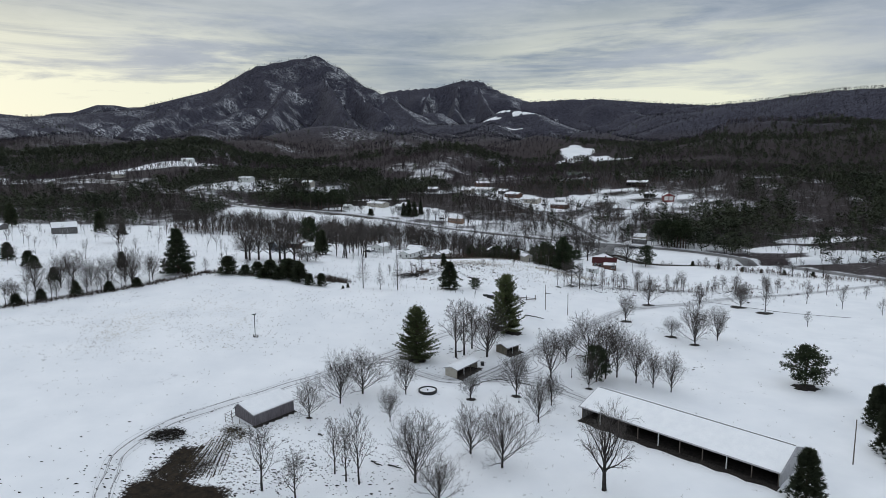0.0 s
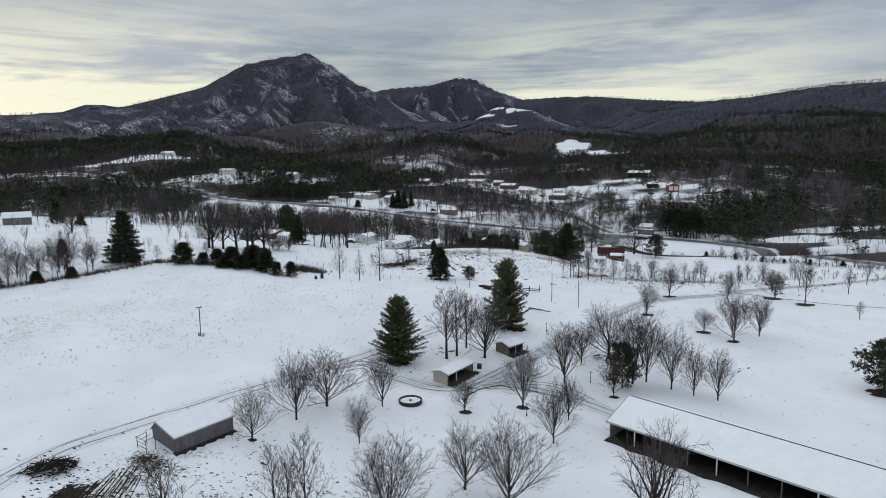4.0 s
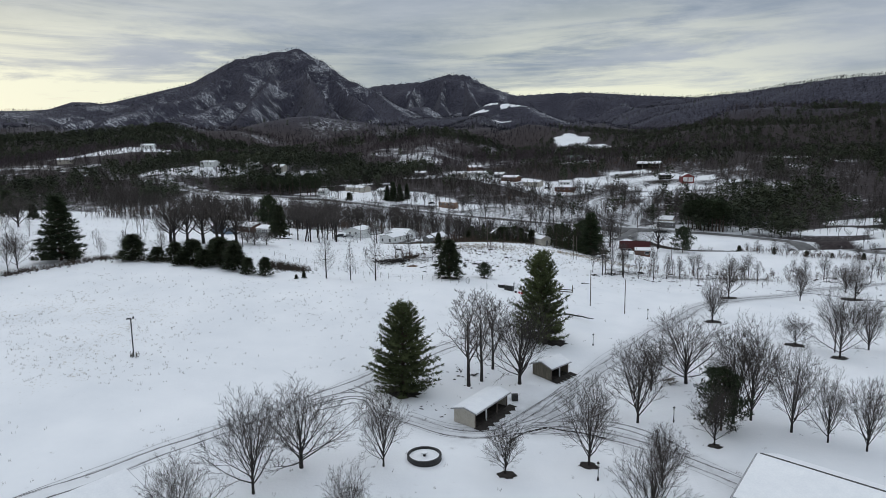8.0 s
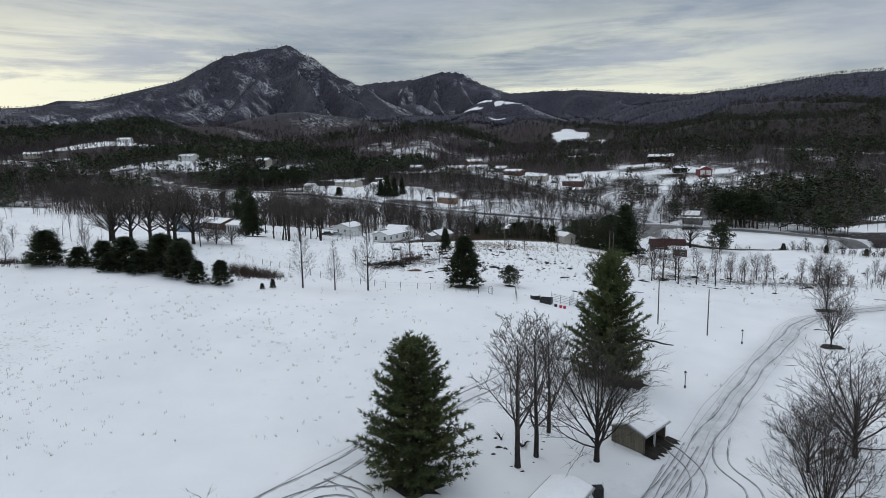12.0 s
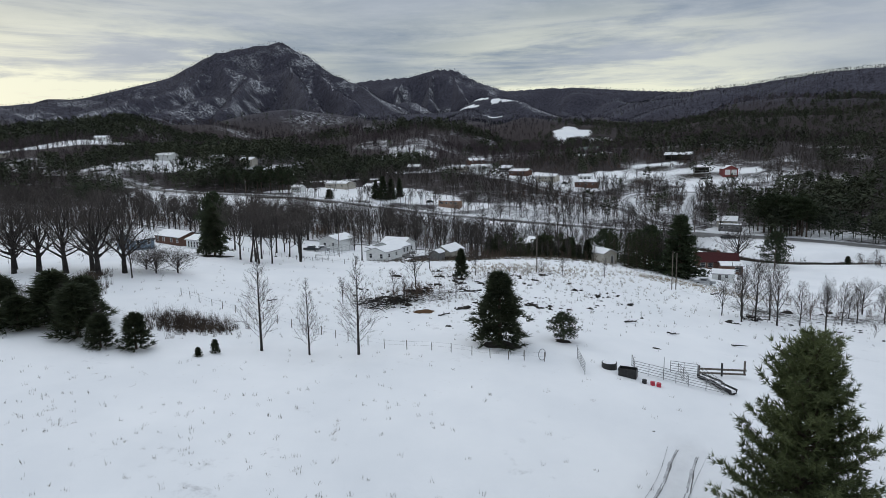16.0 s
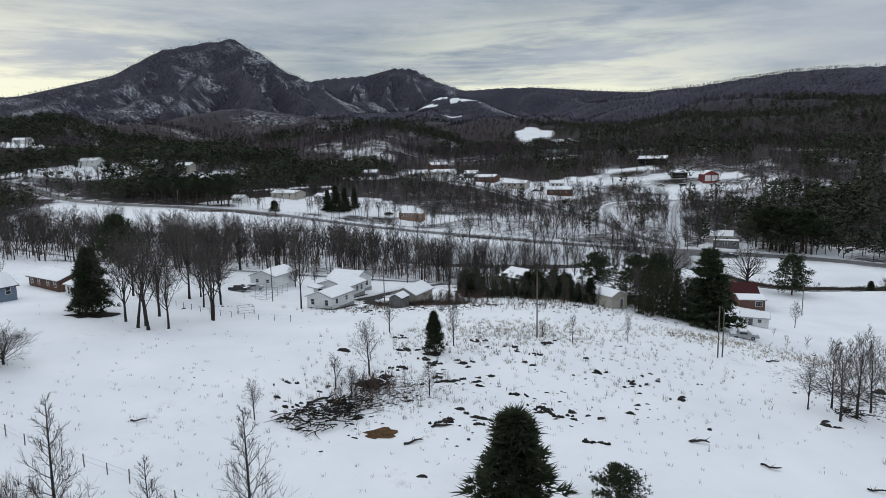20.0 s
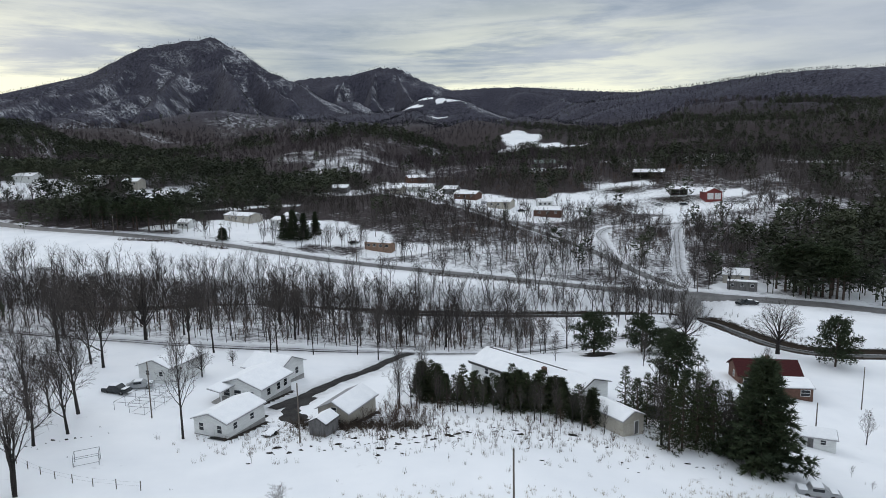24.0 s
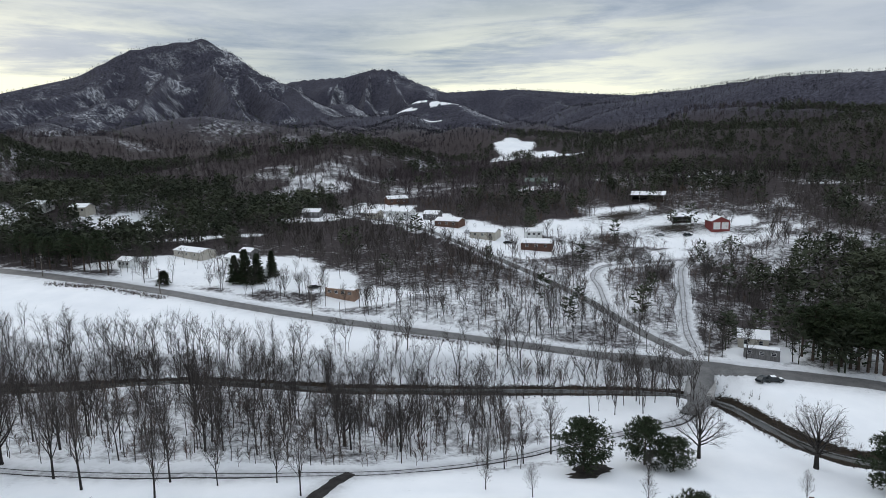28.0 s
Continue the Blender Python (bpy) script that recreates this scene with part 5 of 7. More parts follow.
# ---- woods on the hills, far too many to count ----
def template(form, seed, sticks=None):
    rng = random.Random(seed)
    st = Sticks()
    if form == "bare":
        st.spike(Vector((0, 0, -0.05)), Vector((0, 0, 0.9)), 0.010)
        for k in range(12):
            z, t, a = 0.14 + 0.56 * k / 12, rng.uniform(0, 6.28), rng.uniform(0.25, 0.8)
            d = Vector((math.cos(t) * math.sin(a), math.sin(t) * math.sin(a), math.cos(a)))
            p = Vector((0, 0, z))
            q = p + d * rng.uniform(0.32, 0.5) * (1.15 - 0.75 * z)
            st.blade(p, q, 0.010)
            for _ in range(4):
                e = (d + Vector((rng.uniform(-1, 1), rng.uniform(-1, 1), rng.uniform(0, 1)))).normalized()
                w = p.lerp(q, rng.uniform(0.2, 0.95))
                st.blade(w, w + e * rng.uniform(0.12, 0.26), 0.0065)
    elif form == "river":
        fork = rng.uniform(0.12, 0.40)
        st.rod([Vector((0, 0, -0.05)), Vector((rng.uniform(-0.03, 0.03), 0.01, fork))], [0.0105, 0.0075], 3)
        foot = st.v[-1].copy()
        for j in range(rng.choice((2, 3, 3, 4))):
            tt, out = rng.uniform(0, 6.28), rng.uniform(0.05, 0.26)
            tip = Vector((out * math.cos(tt), out * math.sin(tt), rng.uniform(0.72, 1.0)))
            bend = foot.lerp(tip, 0.5) + Vector((rng.uniform(-0.05, 0.05), rng.uniform(-0.05, 0.05), 0))
            st.rod([foot, bend, tip], [0.0060, 0.0042, 0.0012], 3)
            for k in range(8):
                u = 0.22 + 0.78 * (k + rng.random()) / 8
                p = foot.lerp(bend, u / 0.5) if u < 0.5 else bend.lerp(tip, (u - 0.5) / 0.5)
                t, a = rng.uniform(0, 6.28), rng.uniform(0.35, 0.95)
                d = Vector((math.cos(t) * math.sin(a), math.sin(t) * math.sin(a), math.cos(a)))
                q = p + d * rng.uniform(0.14, 0.30) * (1.25 - 0.7 * p.z)
                st.blade(p, q, 0.0036)
                for _ in range(7):
                    e = (d * 0.9 + Vector((rng.uniform(-1, 1), rng.uniform(-1, 1), rng.uniform(-0.1, 0.9)))).normalized()
                    w = p.lerp(q, rng.uniform(0.15, 0.98))
                    st.blade(w, w + e * rng.uniform(0.07, 0.15), 0.0018)
    elif form == "hill":
        st.spike(Vector((0, 0, -0.05)), Vector((0, 0, 0.9)), 0.011)
        for k in range(9):
            z, t, a = 0.30 + 0.42 * k / 9, rng.uniform(0, 6.28), rng.uniform(0.25, 0.75)
            d = Vector((math.cos(t) * math.sin(a), math.sin(t) * math.sin(a), math.cos(a)))
            p = Vector((0, 0, z))
            q = p + d * rng.uniform(0.26, 0.42) * (1.2 - 0.7 * z)
            st.blade(p, q, 0.012)
            for _ in range(3):
                e = (d + Vector((rng.uniform(-1, 1), rng.uniform(-1, 1), rng.uniform(0, 1)))).normalized()
                w = p.lerp(q, rng.uniform(0.2, 0.95))
                st.blade(w, w + e * rng.uniform(0.12, 0.24), 0.009)
    elif form == "far":
        st.spike(Vector((0, 0, -0.05)), Vector((0, 0, 1)), 0.022)
        for k in range(6):
            t, z = rng.uniform(0, 6.28), rng.uniform(0.3, 0.6)
            st.blade(Vector((0, 0, z)), Vector((0.24 * math.cos(t), 0.24 * math.sin(t), z + rng.uniform(0.2, 0.4))), 0.022)
    else:
        st.spike(Vector((0, 0, -0.05)), Vector((0, 0, 0.98)), 0.016)
        lean, ragged = rng.uniform(0.2, 0.9), rng.uniform(0.75, 1.1)
        tall_crown = rng.uniform(0.14, 0.42)
        for k in range(64 if form == "fir" else 22):
            u = rng.random()
            t, z = rng.uniform(0, 6.28), tall_crown + (0.93 - tall_crown) * u
            w = 0.25 * ragged * math.sin(math.pi * (0.22 + 0.73 * u)) ** 0.7 * (0.45 + 0.55 * rng.random() ** 0.5) * (1 + 0.25 * math.sin(2 * t + lean * 7) + 0.15 * math.sin(5 * t + 11 * u))
            p = Vector((w * math.cos(t), w * math.sin(t), z))
            d = Vector((math.cos(t) + rng.uniform(-0.9, 0.9), math.sin(t) + rng.uniform(-0.9, 0.9), rng.uniform(-0.2, 1.0))).normalized()
            st.blade(p - d * 0.05, p + d * rng.uniform(0.07, 0.14), 0.034 if form == "fir" else 0.07)
    return np.array([tuple(v) for v in st.v]), np.array(st.f)


def scatter(name, label, forms, spots, heights, material):
    """One joined mesh of many small trees at the given places."""
    r = np.random.RandomState(len(name) * 7 + len(spots))
    vs, fs, base = [], [], 0
    pick = r.randint(0, len(forms), len(spots))
    zs = height(spots[:, 0], spots[:, 1])
    for k, (tv, tf) in enumerate(forms):
        sel = pick == k
        n = int(sel.sum())
        if not n:
            continue
        a, h = r.uniform(0, 6.28, n), heights[sel]
        w = h * r.uniform(0.8, 1.25, n)
        x = (tv[None, :, 0] * np.cos(a)[:, None] - tv[None, :, 1] * np.sin(a)[:, None]) * w[:, None] + spots[sel, 0][:, None]
        y = (tv[None, :, 0] * np.sin(a)[:, None] + tv[None, :, 1] * np.cos(a)[:, None]) * w[:, None] + spots[sel, 1][:, None]
        z = tv[None, :, 2] * h[:, None] + zs[sel][:, None]
        vs.append(np.stack([x, y, z], -1).reshape(-1, 3))
        fs.append((tf[None] + (np.arange(n) * len(tv))[:, None, None] + base).reshape(-1, 3))
        base += n * len(tv)
    return tagged(new(name, mesh_of(name, np.concatenate(vs), np.concatenate(fs), material)), label, "woods", kind="stuff")


def wanted(n, y0, y1, spread, seed, keep):
    """Random places inside the widening stretch of land ahead, where keep says so."""
    r = np.random.RandomState(seed)
    y = y0 + (y1 - y0) * r.random_sample(n) ** 1.0
    x = (r.random_sample(n) * 2 - 1) * (120 + spread * y)
    return np.stack([x, y], -1)[r.random_sample(n) < keep(x, y)]


PINE_HILLS = [(FOOTHILLS[0][0], 62, 1.0), (FOOTHILLS[1][0], 130, 0.93), ([(-366, 1331, 0), (-237, 1345, 0), (-150, 1350, 0)], 34, 0.9), ([(-25, 872, 0), (36, 860, 0), (95, 838, 0)], 34, 0.85),
              (FOOTHILLS[8][0], 140, 0.50), ([(170, 700, 0), (300, 720, 0), (420, 660, 0)], 70, 0.22), (FOOTHILLS[3][0], 40, 0.35)]


def dark_belt(x, y):
    """Where evergreens take over from bare trees, 0 to 1."""
    d = 0.012 + 0.5 * step(0.52, 0.85, vnoise(x, y, 120, 31) + 0.5 * vnoise(x, y, 45, 32))
    for crest, wide, much in PINE_HILLS:
        far, _ = along(x, y, crest)
        d = np.maximum(d, much * step(wide * 1.1, wide * 0.75, far * (1 + 0.35 * vnoise(x, y, 48, 35) + 0.2 * vnoise(x, y, 20, 36))))
    row = step(14, 8, along(x, y, [(132, 404, 0), (150, 392, 0), (172, 372, 0)])[0])
    slope = step(138, 175, x + 0.3 * (y - 430)) * step(405, 425, y) * step(690, 600, y)
    slope = slope * (0.06 + 0.55 * vnoise(x, y, 42, 33) + 0.3 * vnoise(x, y, 17, 34))
    return np.clip(np.maximum(d, np.maximum(0.75 * row, slope)), 0, 1)


bares = [template("bare", s) for s in range(6)]
fars = [template("far", s) for s in range(5)]
hills = [template("hill", s) for s in range(7)]
firs = [template("fir", s) for s in range(5)]
farfirs = [template("farfir", s) for s in range(4)]
# bark tinted blue and purple: the haze of distance is painted in
HAZED_MOUNTAIN_TWIG = surface("hazed_mountain_bark", (0.009, 0.0088, 0.0125), (0.028, 0.027, 0.036), 0.02, 0.95)
HAZED_FAR_TWIG = surface("hazed_hill_bark", (0.042, 0.0345, 0.0385), (0.098, 0.080, 0.085), 0.02, 0.95)
HILL_PINE = surface("hill_pine_needles", (0.024, 0.031, 0.021), (0.072, 0.080, 0.052), 0.03, 0.85)
rs = np.random.RandomState(3)
rivers = [template("river", s) for s in range(7)]
scatter("riverside_thicket", "crowded leafless trees deep in the riverside woods", rivers, RIVERSIDE, rs.uniform(8.5, 15, len(RIVERSIDE)), TWIG)
r_ = np.random.RandomState(21)
s = np.stack([r_.uniform(-165, 96, 2600), r_.uniform(358, 408, 2600)], -1)
s = s[(np.min([along(s[:, 0], s[:, 1], q)[0] for q in (RIVER, RIVER_LANE, ROAD)], axis=0) > 3.0) & (vnoise(s[:, 0], s[:, 1], 16, 63) > -0.25) & ((s[:, 0] < 58) | (along(s[:, 0], s[:, 1], RIVER)[0] < 10))][:650]
scatter("riverside_saplings", "thin brown saplings and brush under the riverside trees", bares, s, r_.uniform(2.5, 6.5, len(s)), SCRUB)
s = wanted(9500, 405, 620, 0.80, 40, lambda x, y: woods_at(x, y) * (1 - dark_belt(x, y)) * (woods_at(x, y) > 0.45) * (np.abs(x) < 420))
near = (s[:, 1] < 480) & (np.abs(s[:, 0]) < 150)
scatter("bare_roadside_woods", "leafless winter woods beyond the road", rivers, s[near][:700], rs.uniform(7, 13, 2600)[:len(s[near][:700])], TWIG)
scatter("bare_slope_woods", "leafless winter woods on the first slopes", bares, s[~near][:2600], rs.uniform(7, 12, 2600)[:len(s[~near][:2600])], TWIG)
s = wanted(30000, 200, 560, 0.80, 47, lambda x, y: woods_at(x, y) * dark_belt(x, y) * (woods_at(x, y) > 0.35) * (np.abs(x) < 420) * ((x > 110) | (x < -165) | (y > 470 - 0.5 * x)))
scatter("pine_roadside_woods", "dark evergreen woods beyond the road", firs, s[:2400], rs.uniform(8, 14, len(s[:2400])), HILL_PINE)
def clump(x, y):
    return step(-0.25, 0.35, vnoise(x, y, 26, 61) + 0.5 * vnoise(x, y, 11, 62))


r_ = np.random.RandomState(77)
s = np.stack([r_.uniform(40, 235, 9000), r_.uniform(432, 640, 9000)], -1)
s = s[(r_.random_sample(9000) < (0.25 + 0.75 * clump(s[:, 0], s[:, 1])) * (0.16 + 0.84 * woods_at(s[:, 0], s[:, 1]))) & (np.min([along(s[:, 0], s[:, 1], q)[0] for q in LANES], axis=0) > 2.6)]
s = s[:1500]
scatter("hillside_scrub", "brown leafless scrub and saplings on the hillside", bares, s, np.where(woods_at(s[:, 0], s[:, 1]) > 0.4, r_.uniform(2.0, 6.0, len(s)), r_.uniform(0.5, 1.6, len(s))), SCRUB)
s = np.concatenate([np.stack([r_.normal(8, 3.5, 130), r_.normal(302, 3.0, 130)], -1), np.stack([r_.normal(-9, 2.5, 45), r_.normal(244, 2.0, 45)], -1), np.stack([r_.normal(19, 12, 40), r_.normal(291, 3, 40)], -1), np.stack([r_.uniform(62, 165, 260), r_.normal(255, 11, 260)], -1), np.stack([r_.uniform(48, 95, 60), r_.normal(247, 7, 60)], -1)] + [np.stack([138 + 48 * u_ + r_.normal(0, 2, 420), 342 - 82 * u_ + r_.normal(0, 2.5, 420)], -1) for u_ in (r_.random_sample(420),)])
scatter("yard_brush", "brown tangled brush beside the shed and on the knoll", bares, s, r_.uniform(1.0, 3.0, len(s)), SCRUB)
s = wanted(30000, 600, 1250, 0.66, 41, lambda x, y: woods_at(x, y) * (1 - dark_belt(x, y)))
scatter("bare_hill_woods", "leafless winter woods covering the lower hills", hills, s[:13500], rs.uniform(7, 13, len(s[:13500])), HAZED_FAR_TWIG)
s = wanted(60000, 550, 1250, 0.66, 42, lambda x, y: woods_at(x, y) * dark_belt(x, y) * (woods_at(x, y) > 0.45))
scatter("pine_hill_woods", "dark evergreen woods on the lower hills", firs, s[:8000], rs.uniform(7, 13, len(s[:8000])), HILL_PINE)
s = wanted(40000, 1200, 2900, 0.62, 43, lambda x, y: woods_at(x, y) * (1 - 0.9 * dark_belt(x, y)))
scatter("bare_mountain_woods", "leafless woods on the mountain slopes", fars, s, rs.uniform(6, 11, len(s)), HAZED_MOUNTAIN_TWIG)
s = wanted(9000, 1200, 2700, 0.62, 44, lambda x, y: woods_at(x, y) * dark_belt(x, y))
scatter("pine_mountain_woods", "scattered dark evergreens on the mountain slopes", farfirs, s, rs.uniform(6, 10, len(s)), HILL_PINE)
# trees along the crests stand against the sky
line = []
for crest, n in ((HIGH_PEAK, 900), (TWIN_PEAK, 800), (EAST_RIDGE, 700)):
    p = np.array(crest, float)
    i = rs.randint(0, len(p) - 1, n)
    u = rs.random_sample(n)[:, None]
    line.append(p[i, :2] * (1 - u) + p[i + 1, :2] * u + rs.normal(0, 16, (n, 2)))
s = np.concatenate(line)
scatter("crest_woods", "bare trees along the mountain crests", fars, s, rs.uniform(5, 10, len(s)), HAZED_MOUNTAIN_TWIG)

# ---- buildings ----
def part(name, bm, material, parent, label=""):
    me = bpy.data.meshes.new(name)
    bm.to_mesh(me)
    bm.free()
    me.materials.append(material)
    ob = new(name, me)
    ob.parent = parent
    return tagged(ob, label) if label else ob


def box(x0, x1, y0, y1, z0, z1, bevel=0.0, bm=None):
    bm = bm or bmesh.new()
    v = [bm.verts.new((x, y, z)) for z in (z0, z1) for y in (y0, y1) for x in (x0, x1)]
    fs = [bm.faces.new([v[i] for i in q]) for q in ((0, 2, 3, 1), (4, 5, 7, 6), (0, 1, 5, 4), (2, 6, 7, 3), (0, 4, 6, 2), (1, 3, 7, 5))]
    if bevel:
        bmesh.ops.bevel(bm, geom=list({e for f in fs for e in f.edges}), offset=bevel, segments=1, affect="EDGES")
    return bm


def prism(profile, axis, a, b, bm=None):
    """A closed outline of (across, up) drawn out along x ('x') or y ('y') from a to b."""
    bm = bm or bmesh.new()
    put = (lambda s, u, z: (s, u, z)) if axis == "x" else (lambda s, u, z: (u, s, z))
    r0, r1 = [bm.verts.new(put(a, u, z)) for u, z in profile], [bm.verts.new(put(b, u, z)) for u, z in profile]
    n = len(profile)
    bm.faces.new(r0)
    bm.faces.new(r1[::-1])
    for i in range(n):
        bm.faces.new((r0[i], r1[i], r1[(i + 1) % n], r0[(i + 1) % n]))
    bmesh.ops.recalc_face_normals(bm, faces=bm.faces)
    return bm


def rod(p, q, r, sides=6, bm=None):
    bm = bm or bmesh.new()
    p, q = Vector(p), Vector(q)
    d = q - p
    geo = bmesh.ops.create_cone(bm, cap_ends=True, segments=sides, radius1=r, radius2=r, depth=d.length)
    bmesh.ops.transform(bm, matrix=Matrix.Translation((p + q) / 2) @ d.to_track_quat("Z", "Y").to_matrix().to_4x4(), verts=geo["verts"])
    return bm


def opening(kind, side, u, z, w, h, L, W, parent):
    """A window or door on one side; u runs along that side from its middle."""
    o = 0.03
    turn = {"f": 0, "r": 90, "b": 180, "l": 270}[side]
    out = (W / 2 if side in "fb" else L / 2)
    t = 0.07
    bm = bmesh.new()
    for x0, x1, z0, z1 in ((-w / 2 - t, -w / 2, z - t, z + h + t), (w / 2, w / 2 + t, z - t, z + h + t), (-w / 2, w / 2, z + h, z + h + t), (-w / 2, w / 2, z - t, z)):
        box(x0, x1, -o - 0.03, 0.0, z0, z1, bm=bm)
    if kind == "w":
        box(-w / 2, w / 2, -o - 0.01, 0.0, z + h / 2 - 0.03, z + h / 2 + 0.03, bm=bm)
    m = pose(0, 0, 0, 0, 0, turn) @ Matrix.Translation((u, -out, 0))
    fr = part("window_frame" if kind == "w" else "door_frame", bm, TRIM, parent)
    fr.matrix_local = m
    if kind == "w":
        part("pane", box(-w / 2, w / 2, -0.025, 0.0, z, z + h), GLASS, fr)
    elif kind == "g":
        bm = bmesh.new()
        for k in range(4):
            box(-w / 2, w / 2, -0.03 - 0.008 * (k % 2), 0.0, z + h * k / 4 + 0.01, z + h * (k + 1) / 4 - 0.01, bm=bm)
        part("garage_door", bm, TRIM, fr)
    else:
        d = part("door", box(-w / 2, w / 2, -0.03, 0.0, z, z + h), GREY_BOARD if kind == "d" else TRIM, fr)
    return fr


HOMES = []


def house(name, label, category, x, y, turn, L, W, wall, rise, material, roof=DARK_ROOF, over=0.45, holes=(), snow=0.14, open_front=0,
          chimney=None, foot=None, snow_edge=0.12, group="", bare_back=False, z=None, ridge=0.0):
    """A gabled building: ridge along x, front towards -y. open_front: that many bays between posts in place of the front wall."""
    th = radians(turn)
    HOMES.append((x, y, 0.5 * max(L, W) + 2.0))
    cor = [gz(x + a * L / 2 * math.cos(th) - c * W / 2 * math.sin(th), y + a * L / 2 * math.sin(th) + c * W / 2 * math.cos(th)) for a in (-1, 1) for c in (-1, 1)]
    base = (0.65 * sum(cor) / 4 + 0.35 * max(cor)) if z is None else z
    top = tagged(new(name), label, category, group)
    top.matrix_basis = pose(x, y, base, 0, 0, turn)
    t, deep = 0.16, min(cor) - base - 0.4
    hw, hl = W / 2, L / 2
    front, back = rise / (hw + ridge), rise / (hw - ridge)
    gable = [(-hw + t, deep), (hw - t, deep), (hw - t, wall + back * t), (ridge, wall + rise - 0.02), (-hw + t, wall + front * t)]
    if not open_front:
        part("wall", box(-hl, hl, -hw, -hw + t, deep, wall), material, top)
    else:
        for k in range(open_front + 1):
            px = -hl + 0.1 + (L - 0.2) * k / open_front
            part("post", box(px - 0.08, px + 0.08, -hw + 0.05, -hw + 0.21, deep, wall), TRIM if k % 3 == 1 else POST_WOOD, top)
        part("header", box(-hl, hl, -hw + 0.22, -hw + 0.28, wall - 0.28, wall), POST_WOOD, top)
        # one near-black brown sheet covers the floor behind the posts
        part("earth_floor", box(-hl + t, hl - t, -hw + 0.1, hw - t, deep, 0.03), DARK_IN, top, "dark brown floor inside the open building")
    part("wall", box(-hl, hl, hw - t, hw, deep, wall), material, top)
    part("gable_wall", prism(gable, "x", -hl, -hl + t), material, top)
    part("gable_wall", prism(gable, "x", hl - t, hl), material, top)
    for sgn in (-1, 1):
        slope = front if sgn < 0 else back
        e = hw + over + (ridge if sgn < 0 else -ridge)
        prof = [(ridge, wall + rise + 0.02), (ridge + sgn * e, wall + rise - slope * e + 0.02), (ridge + sgn * e, wall + rise - slope * e + 0.13), (ridge, wall + rise + 0.13)]
        r = part("roof", prism(prof, "x", -hl - over, hl + over), roof, top)
        if snow and not (bare_back and sgn > 0):
            e2, zt = e - snow_edge, wall + rise + 0.131
            prof = [(ridge + sgn * 0.02, zt), (ridge + sgn * e2, zt - slope * e2), (ridge + sgn * (e2 - 0.06), zt - slope * e2 + snow * 0.8), (ridge + sgn * (0.05 if sgn < 0 else 0.3), zt + snow - (0 if sgn < 0 else slope * 0.3))]
            part("snow_cover", prism(prof, "x", -hl - over + snow_edge, hl + over - snow_edge), SNOW, r, "white snow lying on the roof")
    if foot:
        part("foundation", box(-hl - 0.04, hl + 0.04, -hw - 0.04, hw + 0.04, deep, 0.35), foot, top)
    for h in holes:
        opening(*h, L, W, top)
    if chimney:
        cx, cy, ch = chimney
        part("chimney", box(cx - 0.35, cx + 0.35, cy - 0.35, cy + 0.35, wall, wall + rise + ch, 0.03), BRICK, top)
    return top


def win(side, us, z=1.0, w=0.9, h=1.2):
    return [("w", side, u, z, w, h) for u in us]


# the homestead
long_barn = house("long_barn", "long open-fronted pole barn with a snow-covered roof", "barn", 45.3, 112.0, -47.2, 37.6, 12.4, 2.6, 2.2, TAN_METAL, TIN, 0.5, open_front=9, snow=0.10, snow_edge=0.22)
part("ridge_cap", box(-18.9, 18.9, -0.05, 0.26, 4.90, 5.05), DARK_ROOF, long_barn, "bare dark metal ridge")
house("equipment_shed", "low mauve-grey board shed with a snowy roof beside churned mud", "shed", -35.9, 119.0, 53, 9.6, 6.0, 1.8, 1.2, MAUVE_BOARD, TIN, 0.3, ridge=1.6)
house("carport_shed", "small beige shed open along one side under a snowy roof", "shed", 4.25, 147.5, 54, 8.9, 3.5, 1.9, 0.45, CREAM, TIN, 0.35, open_front=3)
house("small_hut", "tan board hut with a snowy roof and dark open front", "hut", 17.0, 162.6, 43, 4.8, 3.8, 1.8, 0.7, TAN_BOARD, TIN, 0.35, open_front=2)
frame_ = tagged(new("lean_to_frame"), "rickety grey pole frame at the shed's end", "frame")
frame_.matrix_basis = pose(-39.2, 113.9, gz(-39.2, 113.9), 0, 0, 53)
for px, py in ((-1.6, 2.4), (-1.6, 0.0), (-0.2, 2.4), (-0.2, 0.0)):
    part("post", rod((px, py, -0.5), (px, py, 1.9 + 0.2 * (px > -1)), 0.05, 6), POST_WOOD, frame_)
for py in (0.0, 1.2, 2.4):
    part("rafter", rod((-1.9, py, 1.85), (-0.1, py, 2.1), 0.04, 5), POST_WOOD, frame_)
for z in (0.7, 1.3, 1.88):
    part("rail", rod((-1.6, -0.2, z), (-1.6, 2.6, z), 0.035, 5), POST_WOOD, frame_)
# the houses under the knoll
house("mobile_home", "white clapboard bungalow with a snowy low roof", "house", -17.4, 303.4, 60, 8.2, 6.0, 2.6, 1.0, WHITE, TIN, 0.35,
      win("f", (-2.4, 1.2), 1.2, 0.8, 0.9) + win("l", (-1.6, 1.7), 1.0, 0.8, 1.1) + [("D", "l", 0.2, 0.2, 0.9, 2.0)], foot=CONCRETE)
house("white_house", "white house with a wide snowy roof and a porch", "house", -16.6, 320.3, 62, 8.4, 8.8, 2.7, 1.4, WHITE, TIN, 0.5, win("f", (-2.2, 0.6, 2.6)) + win("l", (-2.6, -0.4, 2.2), 0.8, 1.4, 1.2), foot=CONCRETE)
porch = tagged(new("front_porch"), "open white porch with slim posts and a snowy roof", "porch")
porch.matrix_basis = pose(-20.6, 318.0, gz(-20.6, 318.0) + 0.1, 0, 0, 62)
